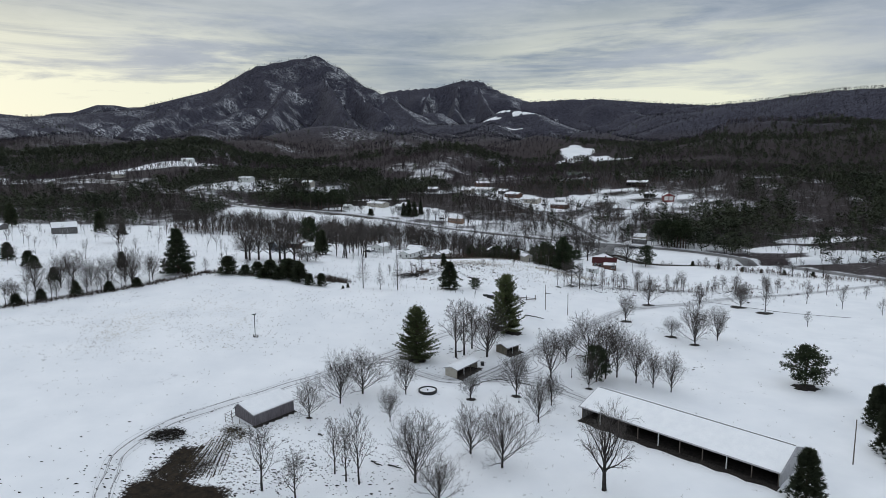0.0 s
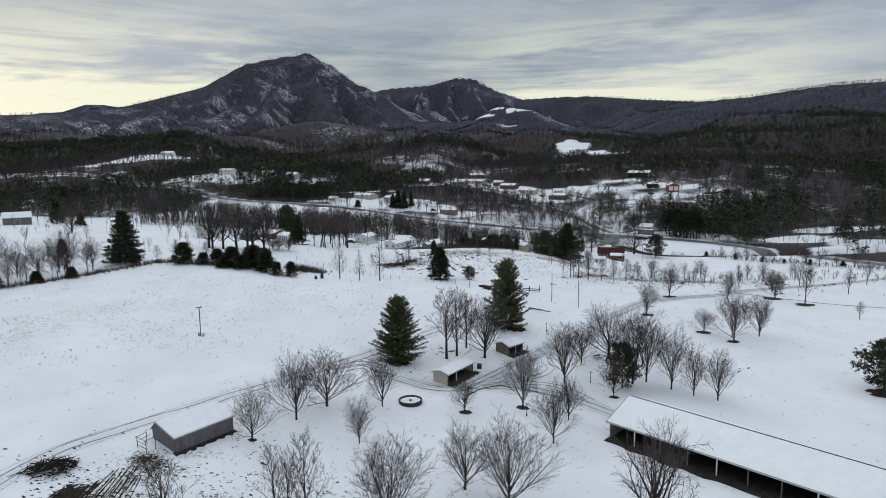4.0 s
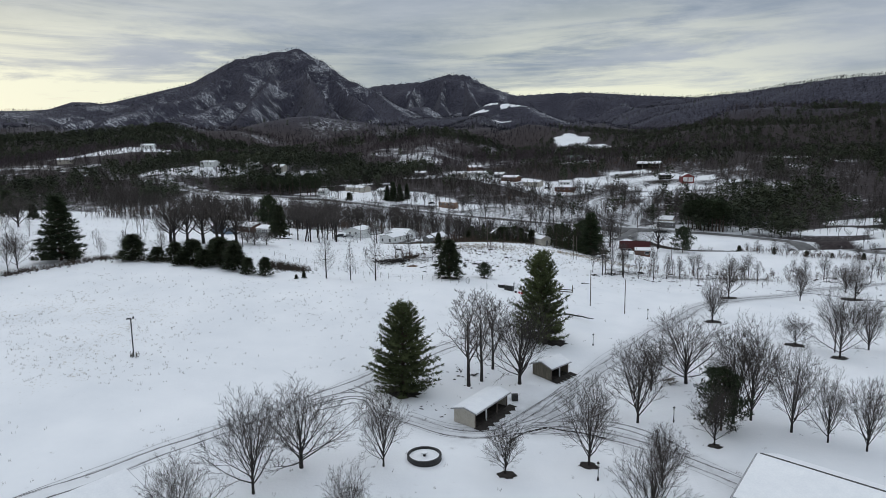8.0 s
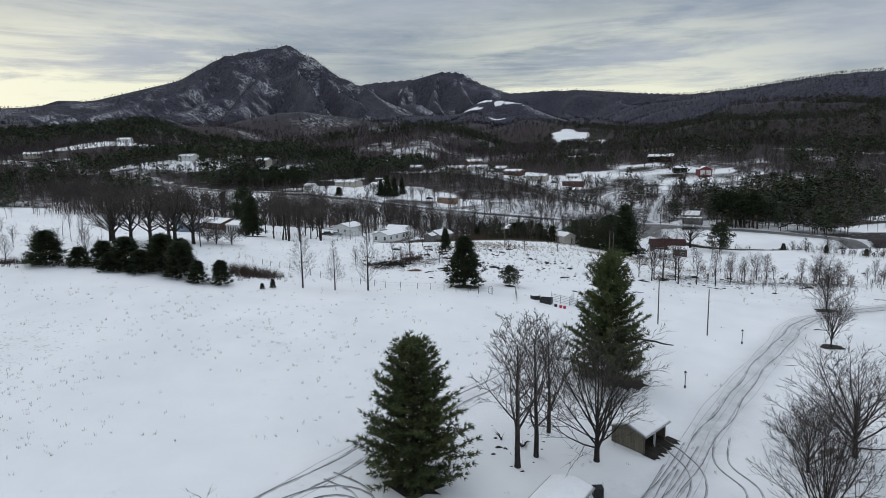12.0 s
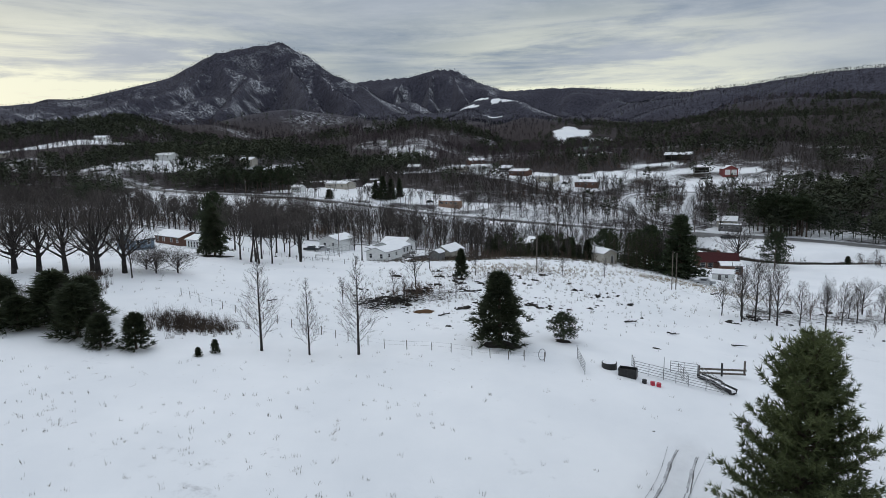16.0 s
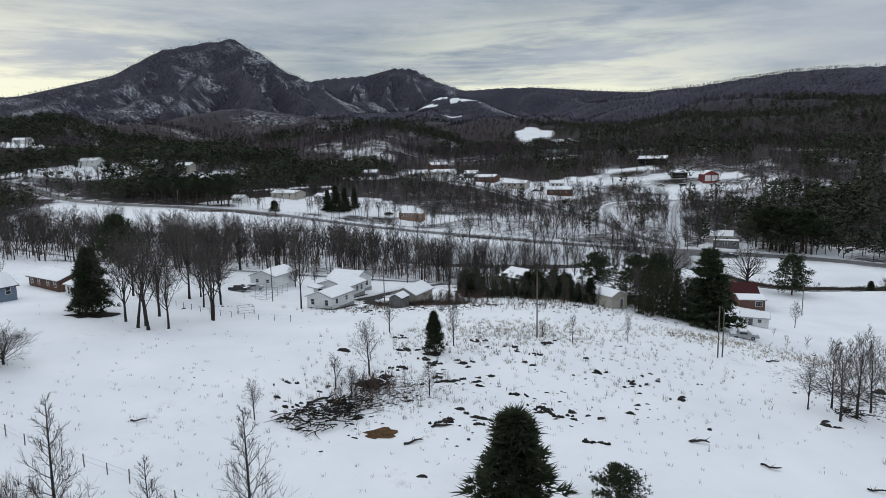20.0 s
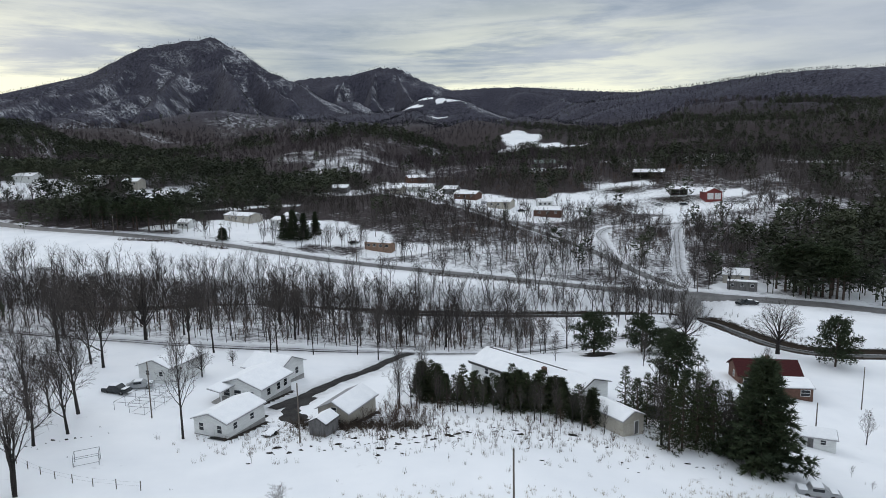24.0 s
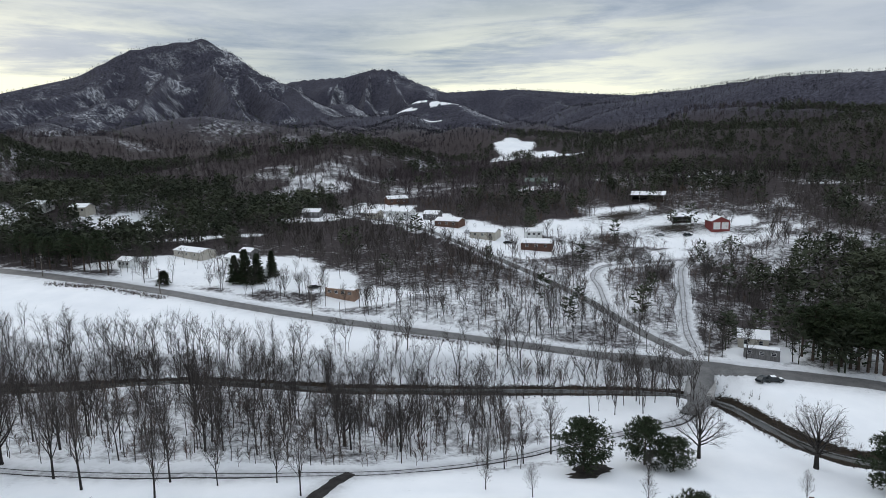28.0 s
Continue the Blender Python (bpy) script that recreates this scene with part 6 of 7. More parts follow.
part("porch_floor", box(-3.6, 3.6, -1.3, 1.3, -0.6, 0.25), CONCRETE, porch)
part("roof", prism([(-1.5, 2.35), (1.3, 2.75), (1.3, 2.87), (-1.5, 2.47)], "x", -3.9, 3.9), TIN, porch)
part("snow_cover", prism([(-1.4, 2.485), (1.3, 2.875), (1.3, 3.0), (-1.35, 2.60)], "x", -3.8, 3.8), SNOW, porch, "white snow lying on the roof")
for px in (-3.4, -1.15, 1.15, 3.4):
    part("post", box(px - 0.06, px + 0.06, -1.25, -1.13, 0.25, 2.42), WHITE, porch)
house("house_wing", "white rear wing of the house with a steeper snowy roof", "house", -14.6, 329.5, -32, 8.0, 7.4, 3.0, 1.7, WHITE, TIN, 0.5, win("r", (-1.4, 1.6)) + win("f", (-2.0, 1.6)), foot=CONCRETE)
house("white_garage", "low white outbuilding with a snowy gabled roof", "shed", -33.2, 330.0, 64, 9.0, 7.0, 2.6, 1.2, WHITE, TIN, 0.4, win("l", (-1.5, 1.5), 1.0, 0.8, 0.8), z=gz(-33.2, 330.0) + 0.7)
house("barn_shed", "small cream barn-like shed with a snowy roof", "shed", -0.2, 305.2, 58, 7.8, 5.4, 2.4, 1.3, CREAM, TIN, 0.4, win("l", (0.2,), 2.0, 0.9, 0.9), bare_back=True)
house("lean_shed", "tiny weathered shed with a snow-dusted roof", "shed", -3.4, 298.4, 60, 3.2, 2.8, 2.0, 0.7, GREY_BOARD, DARK_ROOF, 0.25)
house("low_shed", "pale concrete shed with a snowy roof at the hedge's end", "shed", 38.8, 294.5, -66, 6.5, 4.2, 2.5, 0.9, CREAM, TIN, 0.3, [("d", "r", 0.6, 0, 0.8, 1.9)])
house("tin_shed", "small shed with a dark gable behind the hedge", "shed", 48.5, 300.6, -40, 4.4, 4.0, 2.4, 1.0, GREY_BOARD, TIN, 0.3)
long_house = house("low_long_house", "long low house under an unbroken snowy roof", "house", 33.0, 316.5, -56, 24.0, 9.0, 2.6, 1.5, WHITE, DARK_ROOF, 0.5, win("f", (-8, -4, 1, 6)), chimney=(3.5, -2.0, 0.5))
part("ridge_cap", box(-11.5, 7.0, -0.16, 0.14, 4.20, 4.40), DARK_ROOF, long_house, "dark bare ridge line")
# dark strip that stands in for the shadow under the eave
part("eave_shadow_board", box(-12.3, 12.3, -4.98, -4.9, 2.2, 2.42), DARK_ROOF, long_house, "dark strip added as the shadow under the eave")
house("red_roof_house", "brown brick house with a dark red metal roof", "house", 85.6, 328.4, -17, 11.8, 7.8, 2.6, 2.2, BRICK, RED_ROOF, 0.5,
      win("f", (-4.4, -2.2), 0.8, 1.4, 1.3) + win("l", (0,)), snow=0, chimney=(0.6, 0.4, 0.7))
house("porch_wing", "snow-roofed porch wing of the brick house", "porch", 86.8, 321.6, -17, 6.0, 6.2, 2.3, 0.7, BRICK, TIN, 0.35, win("f", (1.6,), 0.7, 1.6, 1.2), open_front=0)
house("play_hut", "low white-roofed garden shed by the parked car", "shed", 71.5, 295.4, -30, 5.2, 3.6, 1.8, 0.8, WHITE, TIN, 0.3, [("d", "f", -0.8, 0, 0.8, 1.6)] + win("f", (0.9,), 0.8, 0.7, 0.7))
# west of the field
house("grey_barn", "weathered grey barn with a snowy gabled roof", "barn", -210, 344, 35, 12, 9, 3.6, 2.4, GREY_BOARD, TIN, 0.4, [("d", "f", 0, 0, 2.4, 2.6)])
house("blue_house", "small blue-grey house with a steep snowy gable", "house", -79, 296, 62, 6.4, 5.4, 2.5, 2.0, BLUE_WALL, DARK_ROOF, 0.4, win("l", (-1.2, 1.2)) + win("f", (-1.6, 1.6)))
house("brick_ranch", "red-brown brick ranch house under a snowy roof", "house", -75, 314, -40, 13, 7, 2.4, 1.2, BRICK, DARK_ROOF, 0.5, win("f", (-5, -2, 2, 5)))
house("white_annex", "white-columned annex of the brick ranch house", "house", -65, 304.5, -36, 7, 6, 2.5, 0.9, WHITE, TIN, 0.4, win("f", (-2.4, -1.2, 0, 1.2, 2.4), 0.6, 0.6, 1.5))
for x, y, a, L in [(-265, 365, 0, 14)]:
    house("farm_outbuilding", "low outbuilding with a snowy roof on the western slope", "shed", x, y, a, L, 7, 2.6, 1.2, GREY_BOARD, TIN, 0.4, group="outbuildings")
# along the main road and the hill behind
house("red_barn", "red metal barn with two white garage doors", "barn", 189.8, 528.6, 81, 8.8, 8.6, 3.9, 2.0, RED_WALL, TIN, 0.4, [("g", "l", -1.95, 0, 3.1, 3.2), ("g", "l", 1.95, 0, 3.1, 3.2)])
house("hilltop_shed", "long open shed with a snowy roof on the hillside", "shed", 182.5, 588, -33, 18, 9, 3.0, 1.6, GREY_BOARD, TIN, 0.8, open_front=4)
house("yard_shed", "small shed with a snowy roof above the yard", "shed", 179.5, 545, -13, 9, 6, 2.6, 1.2, GREY_BOARD, TIN, 0.5, open_front=2)
house("hill_cabin", "dark cabin with a green metal roof among bare trees", "cabin", 140, 672, -14, 15, 9, 2.8, 2.2, GREY_BOARD, GREEN_ROOF, 0.6, win("f", (-4, 0, 4), 1.0, 1.1, 1.0), snow=0)
# houses along the side road and the main road
for x, y, a, L, W, m in [(97.5, 522.5, -24, 14, 8, BRICK), (101, 541.5, -10, 8, 6, WHITE), (77.5, 544, -33, 13, 8, CREAM), (64, 571, -38, 14, 8, BRICK)]:
    house("roadside_house", "single-storey house with a snowy roof on the side road", "house", x, y, a, L, W, 2.7, 1.4, m, TIN, 0.5, win("f", (-L * 0.3, 0, L * 0.3), 1.0, 1.2, 1.0), group="side road houses")
for x, y, a, L, W, m in [(40, 602, -30, 15, 8, WHITE), (40, 645, 15, 13, 8, BRICK), (57, 590, -35, 9, 6, GREY_BOARD), (25, 600, -40, 8, 6, CREAM), (-10, 610, -20, 10, 6, GREY_BOARD)]:
    house("roadside_house", "single-storey house with a snowy roof on the side road", "house", x, y, a, L, W, 2.9, 1.6, m, TIN, 0.5, win("f", (-L * 0.3, 0, L * 0.3), 1.0, 1.2, 1.0), group="side road houses")
for x, y, a, L, W, m in [(-55, 526, -42, 19, 8, CREAM), (-78.5, 514.5, -31, 7, 5, WHITE), (-34.5, 511, -42, 9, 6, WHITE), (-31, 521, -40, 7, 5, GREY_BOARD), (-91, 576, -14, 15, 8, CREAM), (-22, 492, -35, 5, 4, WHITE)]:
    house("roadside_house", "low house with a snowy roof beside the main road", "house", x, y, a, L, W, 2.6, 1.2, m, TIN, 0.4, win("f", (-L * 0.3, 0, L * 0.3), 1.0, 1.1, 0.9), group="main road houses")
for x, y, a, L, W, m in [(-190, 607, -20, 14, 8, WHITE), (-165, 625, 10, 12, 7, CREAM), (-300, 742, 0, 13, 8, WHITE), (-330, 640, 20, 13, 7, CREAM), (-150, 600, -30, 12, 7, WHITE), (-128, 596, -20, 10, 7, CREAM)]:
    house("valley_house", "far white-roofed house among the woods", "house", x, y, a, L, W, 2.8, 1.6, m, TIN, 0.5, win("f", (-L * 0.3, L * 0.3), 1.0, 1.2, 1.0), group="far houses")
house("grey_house", "pale house among trees by the junction", "house", 129.5, 408.5, -32, 8, 6.5, 2.8, 1.7, CREAM, TIN, 0.4, win("f", (-2, 2)))
house("long_trailer", "grey metal trailer with snow on its roof by the road", "trailer", 126.5, 400.0, -33, 9, 3, 2.7, 0.25, GREY_BOARD, TIN, 0.1, win("f", (-3, 0, 3), 1.2, 1.0, 0.8))
house("rusty_trailer", "orange-brown old trailer with snow on its flat roof", "trailer", 9.5, 469.5, -36, 13, 3.2, 2.8, 0.25, RUST, RUST, 0.1, win("f", (-4.5, -1.5, 1.5, 4.5), 1.4, 1.4, 0.9), snow_edge=0.5)


# trees that stand about the valley houses and on the open snow beyond the road
def clear_of_homes(s):
    ok = np.min([along(s[:, 0], s[:, 1], q)[0] for q in LANES + [HOUSE_DRIVE]], axis=0) > 4.5
    for hx, hy, hr in HOMES:
        ok &= np.hypot(s[:, 0] - hx, s[:, 1] - hy) > hr
    return s[ok]


r_ = np.random.RandomState(88)
s = np.concatenate([np.stack([r_.uniform(-270, 30, 900), r_.uniform(455, 660, 900)], -1), np.stack([r_.uniform(25, 110, 160), r_.uniform(505, 620, 160)], -1), np.stack([r_.uniform(190, 300, 190), r_.uniform(325, 412, 190)], -1)])
w_ = clear_of_homes(np.stack([r_.uniform(-260, -86, 170), r_.uniform(232, 420, 170)], -1))
scatter("western_slope_trees", "leafless trees and brush on the western slope", rivers, w_[w_[:, 1] > 175 - 0.9 * (w_[:, 0] + 128)], r_.uniform(3, 10, len(w_[w_[:, 1] > 175 - 0.9 * (w_[:, 0] + 128)])), TWIG)
s = clear_of_homes(s[(s[:, 1] > 449.5 - 0.5 * s[:, 0] + 8) | (s[:, 0] > 20)])
scatter("valley_yard_trees", "leafless trees about the valley houses", rivers, s, r_.uniform(5, 12, len(s)), TWIG)
s = clear_of_homes(np.concatenate([np.stack([r_.uniform(-270, -60, 170), r_.uniform(520, 640, 170)], -1), np.stack([r_.uniform(195, 300, 70), r_.uniform(325, 412, 70)], -1)]))
scatter("valley_yard_pines", "dark evergreens about the valley houses", firs, s, r_.uniform(5, 12, len(s)), HILL_PINE)

# ---- poles, lamps, fences and yard things ----
def thing(name, label, category, x, y, turn=0.0, group="", lift=0.0):
    ob = tagged(new(name), label, category, group)
    ob.matrix_basis = pose(x, y, gz(x, y) + lift, 0, 0, turn)
    return ob


def utility_pole(x, y, tall, turn, arm=True, label="weathered wooden utility pole with a crossarm"):
    top = thing("utility_pole", label if arm else "plain weathered wooden pole", "pole", x, y, turn, "utility poles")
    bm = bmesh.new()
    geo = bmesh.ops.create_cone(bm, cap_ends=True, segments=8, radius1=0.16 if arm else 0.11, radius2=0.11 if arm else 0.08, depth=tall + 0.6)
    bmesh.ops.translate(bm, verts=geo["verts"], vec=(0, 0, tall / 2 - 0.3))
    part("pole", bm, POST_WOOD, top)
    if arm:
        part("crossarm", box(-1.0, 1.0, -0.06, 0.06, tall - 0.75, tall - 0.6, 0.01), POST_WOOD, top)
        for u in (-0.85, 0.0, 0.85):
            part("insulator", rod((u, 0, tall - 0.6), (u, 0, tall - 0.42), 0.05), CONCRETE, top)
        part("transformer", rod((0.26, 0, tall - 1.9), (0.26, 0, tall - 1.2), 0.17, 10), STEEL, top)
    return top


for x, y, h, a, arm in [(33.2, 200, 8.2, 20, False), (16, 263.6, 10.2, 30, False), (43.3, 260.8, 8, 10, False), (-30, 307.9, 9, 40, False), (-6.4, 294.5, 8.6, 0, False), (0, 451.2, 9.5, -30, True),
                        (-107, 504, 9.5, -30, True), (-54, 472.5, 9.5, -30, True), (110.7, 399.8, 9.5, 60, True), (96.2, 314.2, 8.5, 70, False), (70, 101, 8.1, 0, False), (55, 417, 9, -30, True),
                        (44.4, 261.4, 7.6, 10, False), (77.8, 303, 4.5, 0, False), (39.7, 195.8, 7.6, 0, False), (9.1, 451, 5, 0, False), (63.5, 315.7, 6, 0, False)]:
    utility_pole(x, y, h, a, arm)

yard_light = thing("yard_light", "tall black yard light with a twin head in the open field", "light pole", -49.6, 159.2, 15)
part("pole", rod((0, 0, -0.3), (0, 0, 6.2), 0.09, 8), BLACK, yard_light)
part("lamp_head", box(-0.62, 0.1, -0.17, 0.17, 6.1, 6.30, 0.05), BLACK, yard_light)
part("bracket", rod((0, 0, 6.0), (0.36, 0, 6.2), 0.04), BLACK, yard_light)
part("small_lamp", box(0.28, 0.5, -0.12, 0.12, 6.1, 6.5, 0.03), BLACK, yard_light)
bm = bmesh.new()
rr = random.Random(2)
for _ in range(26):
    a, d = rr.uniform(0, 6.28), rr.uniform(0.1, 0.7)
    rod((d * math.cos(a), d * math.sin(a), -0.1), (d * 1.3 * math.cos(a), d * 1.3 * math.sin(a), rr.uniform(0.3, 0.8)), 0.03, 3, bm)
part("weeds", bm, BRUSH, yard_light, "dark weeds round the foot")


def lamp_post(x, y):
    top = thing("lamp_post", "short black garden lamp post with a frosted lantern", "lamp post", x, y, 0, "garden lamp posts")
    part("post", rod((0, 0, -0.2), (0, 0, 1.75), 0.05, 8), BLACK, top)
    part("base", rod((0, 0, -0.1), (0, 0, 0.35), 0.12, 8), BLACK, top)
    part("lantern", rod((0, 0, 1.75), (0, 0, 2.1), 0.13, 6), LAMP_GLASS, top)
    bm = bmesh.new()
    geo = bmesh.ops.create_cone(bm, cap_ends=True, segments=6, radius1=0.2, radius2=0.03, depth=0.22)
    bmesh.ops.translate(bm, verts=geo["verts"], vec=(0, 0, 2.2))
    part("cap", bm, BLACK, top)


for x, y in [(16.2, 130.2), (30.6, 144.6), (27.4, 175.3), (43.6, 192.3)]:
    lamp_post(x, y)

# the round stone planter with a pedestal
planter = thing("round_planter", "round black-rimmed planter ring filled with snow", "planter", -3.8, 134.8)
N = 40
bm = bmesh.new()
rings = [[bm.verts.new((r * math.cos(6.2832 * k / N), r * math.sin(6.2832 * k / N), z)) for k in range(N)] for r, z in ((2.1, -0.3), (2.1, 0.55), (1.85, 0.55), (1.85, 0.1))]
for ra, rb in zip(rings, rings[1:]):
    for k in range(N):
        bm.faces.new((ra[k], ra[(k + 1) % N], rb[(k + 1) % N], rb[k]))
part("rim", bm, BLACK, planter)
bm = bmesh.new()
bmesh.ops.create_circle(bm, cap_ends=True, segments=N, radius=1.86)
bmesh.ops.translate(bm, verts=bm.verts, vec=(0, 0, 0.3))
part("snow_fill", bm, SNOW, planter)
part("pedestal", rod((0, 0, 0.25), (0, 0, 0.7), 0.18, 10), BLACK, planter)
part("bowl", rod((0, 0, 0.7), (0, 0, 0.82), 0.42, 14), SNOW, planter, "snow-capped basin")


def fence_posts(points, tall, label, group, material=POST_WOOD, every=2.4, wires=2):
    """A run of posts with wires between."""
    run = tagged(new("wire_fence"), label, "fence", group)
    pts, side = smooth_line([(x, y, 0) for x, y in points], every)
    tops = []
    for x, y in pts:
        z = gz(x, y)
        part("post", rod((x, y, z - 0.2), (x + random.uniform(-0.05, 0.05), y, z + tall * random.uniform(0.85, 1.1)), 0.05, 5), material, run)
        tops.append((x, y, z))
    bm = bmesh.new()
    for k in range(wires):
        for p, q in zip(tops, tops[1:]):
            u = tall * (0.5 + 0.4 * k)
            rod((p[0], p[1], p[2] + u), (q[0], q[1], q[2] + u), 0.008, 3, bm)
    part("wire", bm, STEEL, run)


fence_posts([(-46, 236), (-40, 232), (-29, 226.5), (-18, 218.6), (-13, 214.5), (-7, 213.2), (0, 210.3), (4, 209.4), (9, 209.2)], 1.2, "low line of fence posts along the foot of the knoll", "fences")
fence_posts([(-55, 305), (-48, 298), (-40, 290), (-31, 284), (-20, 281)], 1.1, "sagging wire fence behind the house field", "fences")
fence_posts([(60, 262), (72, 268), (86, 276), (100, 284)], 1.2, "wire fence at the pasture's edge", "fences")
fence_posts([(-126, 172), (-113, 186), (-99, 200), (-84, 218), (-72, 214)], 1.2, "overgrown wire fence along the hedge", "fences")


def gate_panel(x0, y0, x1, y1, label="galvanised tube cattle panel", bars=5, tall=1.45):
    d = math.hypot(x1 - x0, y1 - y0)
    top = thing("cattle_panel", label, "panel", x0, y0, math.degrees(math.atan2(y1 - y0, x1 - x0)), "cattle pen panels")
    dz = gz(x1, y1) - gz(x0, y0)
    for k in range(bars):
        z = 0.25 + (tall - 0.25) * k / (bars - 1)
        part("bar", rod((0, 0, z), (d, 0, z + dz), 0.03, 5), STEEL, top)
    for u in (0, d / 2, d):
        part("upright", rod((u, 0, -0.15 + dz * u / d), (u, 0, tall + dz * u / d), 0.035, 5), STEEL, top)


for q in [(16.9, 207.8, 19.8, 206.3), (19.8, 206.3, 22.2, 205.0), (22.2, 205.0, 25.6, 203.4), (25.6, 203.4, 25.0, 208.6), (19.8, 206.3, 21.6, 210.6), (21.9, 209.4, 25.0, 208.8), (16.9, 207.8, 17.4, 210.2), (10.9, 211.2, 10.4, 205.8), (22.2, 205.0, 22.6, 208.8)]:
    gate_panel(*q)
rail = thing("plank_fence", "short dark plank fence with stout posts", "fence", 25.2, 208.9, 8)
for k in range(3):
    part("post", rod((k * 3.1, 0, -0.3), (k * 3.1, 0, 1.35), 0.12, 6), BLACK if k == 1 else POST_WOOD, rail)
for z in (0.55, 1.05):
    part("rail", box(0, 6.4, -0.04, 0.04, z - 0.25, z - 0.02), POST_WOOD, rail).matrix_local = pose(0, 0, 0, 0, 7, 0)
trough = thing("stock_tank", "round black stock tank with a snowy top", "tank", 14.2, 208.9)
part("tank", rod((0, 0, -0.2), (0, 0, 0.7), 0.9, 24), BLACK, trough)
part("snow_top", rod((0, 0, 0.7), (0, 0, 0.74), 0.8, 24), SNOW, trough)
feeder = thing("hay_feeder", "black slatted hay feeder box", "feeder", 15.7, 206.6, -28)
feeder.scale = (0.78, 0.8, 0.95)
for u, v, a, c in ((-1.3, 1.3, -0.75, -0.7), (-1.3, 1.3, 0.7, 0.75), (-1.3, -1.25, -0.7, 0.7), (1.25, 1.3, -0.7, 0.7)):
    part("side", box(u, v, a, c, -0.2, 1.0), BLACK, feeder)
part("hay", box(-1.24, 1.24, -0.69, 0.69, 0.0, 0.7), DARK_IN, feeder)
for k in range(5):
    part("slat", box(-1.3 + 0.63 * k, -1.24 + 0.63 * k, -0.78, -0.75, -0.1, 1.15), BLACK, feeder)
for x, y, a in ((25.6, 207.0, -70), (26.4, 204.9, -75)):
    bunk = thing("feed_bunk", "long black feed bunk with snow inside", "trough", x, y, a, "feed bunks")
    part("tub", prism([(-0.35, 0.1), (0.35, 0.1), (0.48, 0.6), (0.4, 0.6), (0.3, 0.2), (-0.3, 0.2), (-0.4, 0.6), (-0.48, 0.6)], "x", -1.5, 1.5), BLACK, bunk)
    part("snow_fill", box(-1.45, 1.45, -0.33, 0.33, 0.2, 0.42), SNOW, bunk)
    for u in (-1.2, 1.2):
        part("leg", box(u - 0.06, u + 0.06, -0.35, 0.35, -0.2, 0.1), BLACK, bunk)
for x, y, m in ((17.0, 204.8, BLACK), (17.8, 204.4, RED_PLASTIC), (18.4, 204.1, RED_PLASTIC)):
    tub = thing("feed_bucket", "small plastic feed bucket standing in snow", "bucket", x, y, 0, "feed buckets")
    part("bucket", rod((0, 0, -0.05), (0, 0, 0.42), 0.26, 12), m, tub)
hoop = thing("wire_hoop", "upright rusted wire hoop in the fence line", "hoop", 6.2, 209.6, 10)
bm = bmesh.new()
for k in range(16):
    a, c = 6.2832 * k / 16, 6.2832 * (k + 1) / 16
    rod((0.45 * math.cos(a), 0, 0.75 + 0.7 * math.sin(a)), (0.45 * math.cos(c), 0, 0.75 + 0.7 * math.sin(c)), 0.03, 4, bm)
part("hoop", bm, BLACK, hoop)


def pen(x, y, turn, L, W, nx_, ny_, tall, label):
    top = thing("pipe_pen", label, "pen", x, y, turn, "pipe pens")
    for i in range(nx_ + 1):
        for j in range(ny_ + 1):
            part("upright", rod((L * i / nx_, W * j / ny_, -0.5), (L * i / nx_, W * j / ny_, tall), 0.035, 5), STEEL, top)
    for z in (0.12, tall):
        for j in range(ny_ + 1):
            part("rail", rod((0, W * j / ny_, z), (L, W * j / ny_, z), 0.03, 5), STEEL, top)
        for i in range(nx_ + 1):
            part("rail", rod((L * i / nx_, 0, z), (L * i / nx_, W, z), 0.03, 5), STEEL, top)


pen(-31.5, 309.3, 70, 9.6, 5.4, 4, 2, 1.8, "open frame of grey pipe pens beside the house")
pen(-33.0, 288.8, 18, 2.8, 2.0, 1, 1, 1.2, "small square dog pen of grey tube")


def car(x, y, turn, paint, label, snow=True, bed=False):
    top = thing("pickup_truck" if bed else "car", label, "truck" if bed else "car", x, y, turn, "parked cars")
    lo = [(-2.4, 0.35), (2.4, 0.35), (2.45, 0.75), (1.2, 0.95), (0.55, 1.5), (-0.9, 1.5), (-1.2, 1.0), (-2.4, 0.95)] if bed else \
         [(-2.2, 0.35), (2.2, 0.35), (2.25, 0.72), (1.2, 0.92), (0.5, 1.42), (-1.1, 1.42), (-1.75, 0.95), (-2.25, 0.88)]
    bm = prism(lo, "y", -0.85, 0.85)
    bmesh.ops.bevel(bm, geom=list(bm.edges), offset=0.05, segments=2, affect="EDGES")
    body = part("body", bm, paint, top)
    for s in (-1, 1):
        part("window", box(-0.85, 0.45, s * 0.853 - 0.01, s * 0.853 + 0.01, 1.0, 1.36), GLASS, top)
        part("headlight", box(2.21, 2.26, s * 0.62 - 0.14, s * 0.62 + 0.14, 0.6, 0.72), LAMP_GLASS, top)
        for u in (-1.4, 1.4):
            wheel = part("wheel", rod((u, s * 0.70, 0.32), (u, s * 0.90, 0.32), 0.33, 14), TYRE, top)
            part("rim", rod((u, s * 0.905, 0.32), (u, s * 0.915, 0.32), 0.19, 10), STEEL, wheel)
    if snow:
        part("snow_cap", box(-0.85, 0.45, -0.75, 0.75, 1.5 if bed else 1.42, 1.58 if bed else 1.5, 0.03), SNOW, top)
        part("snow_hood", box(1.3, 2.1, -0.7, 0.7, 0.93, 1.0, 0.03), SNOW, top)
        if bed:
            part("snow_bed", box(-2.3, -1.3, -0.7, 0.7, 0.96, 1.04, 0.02), SNOW, top)


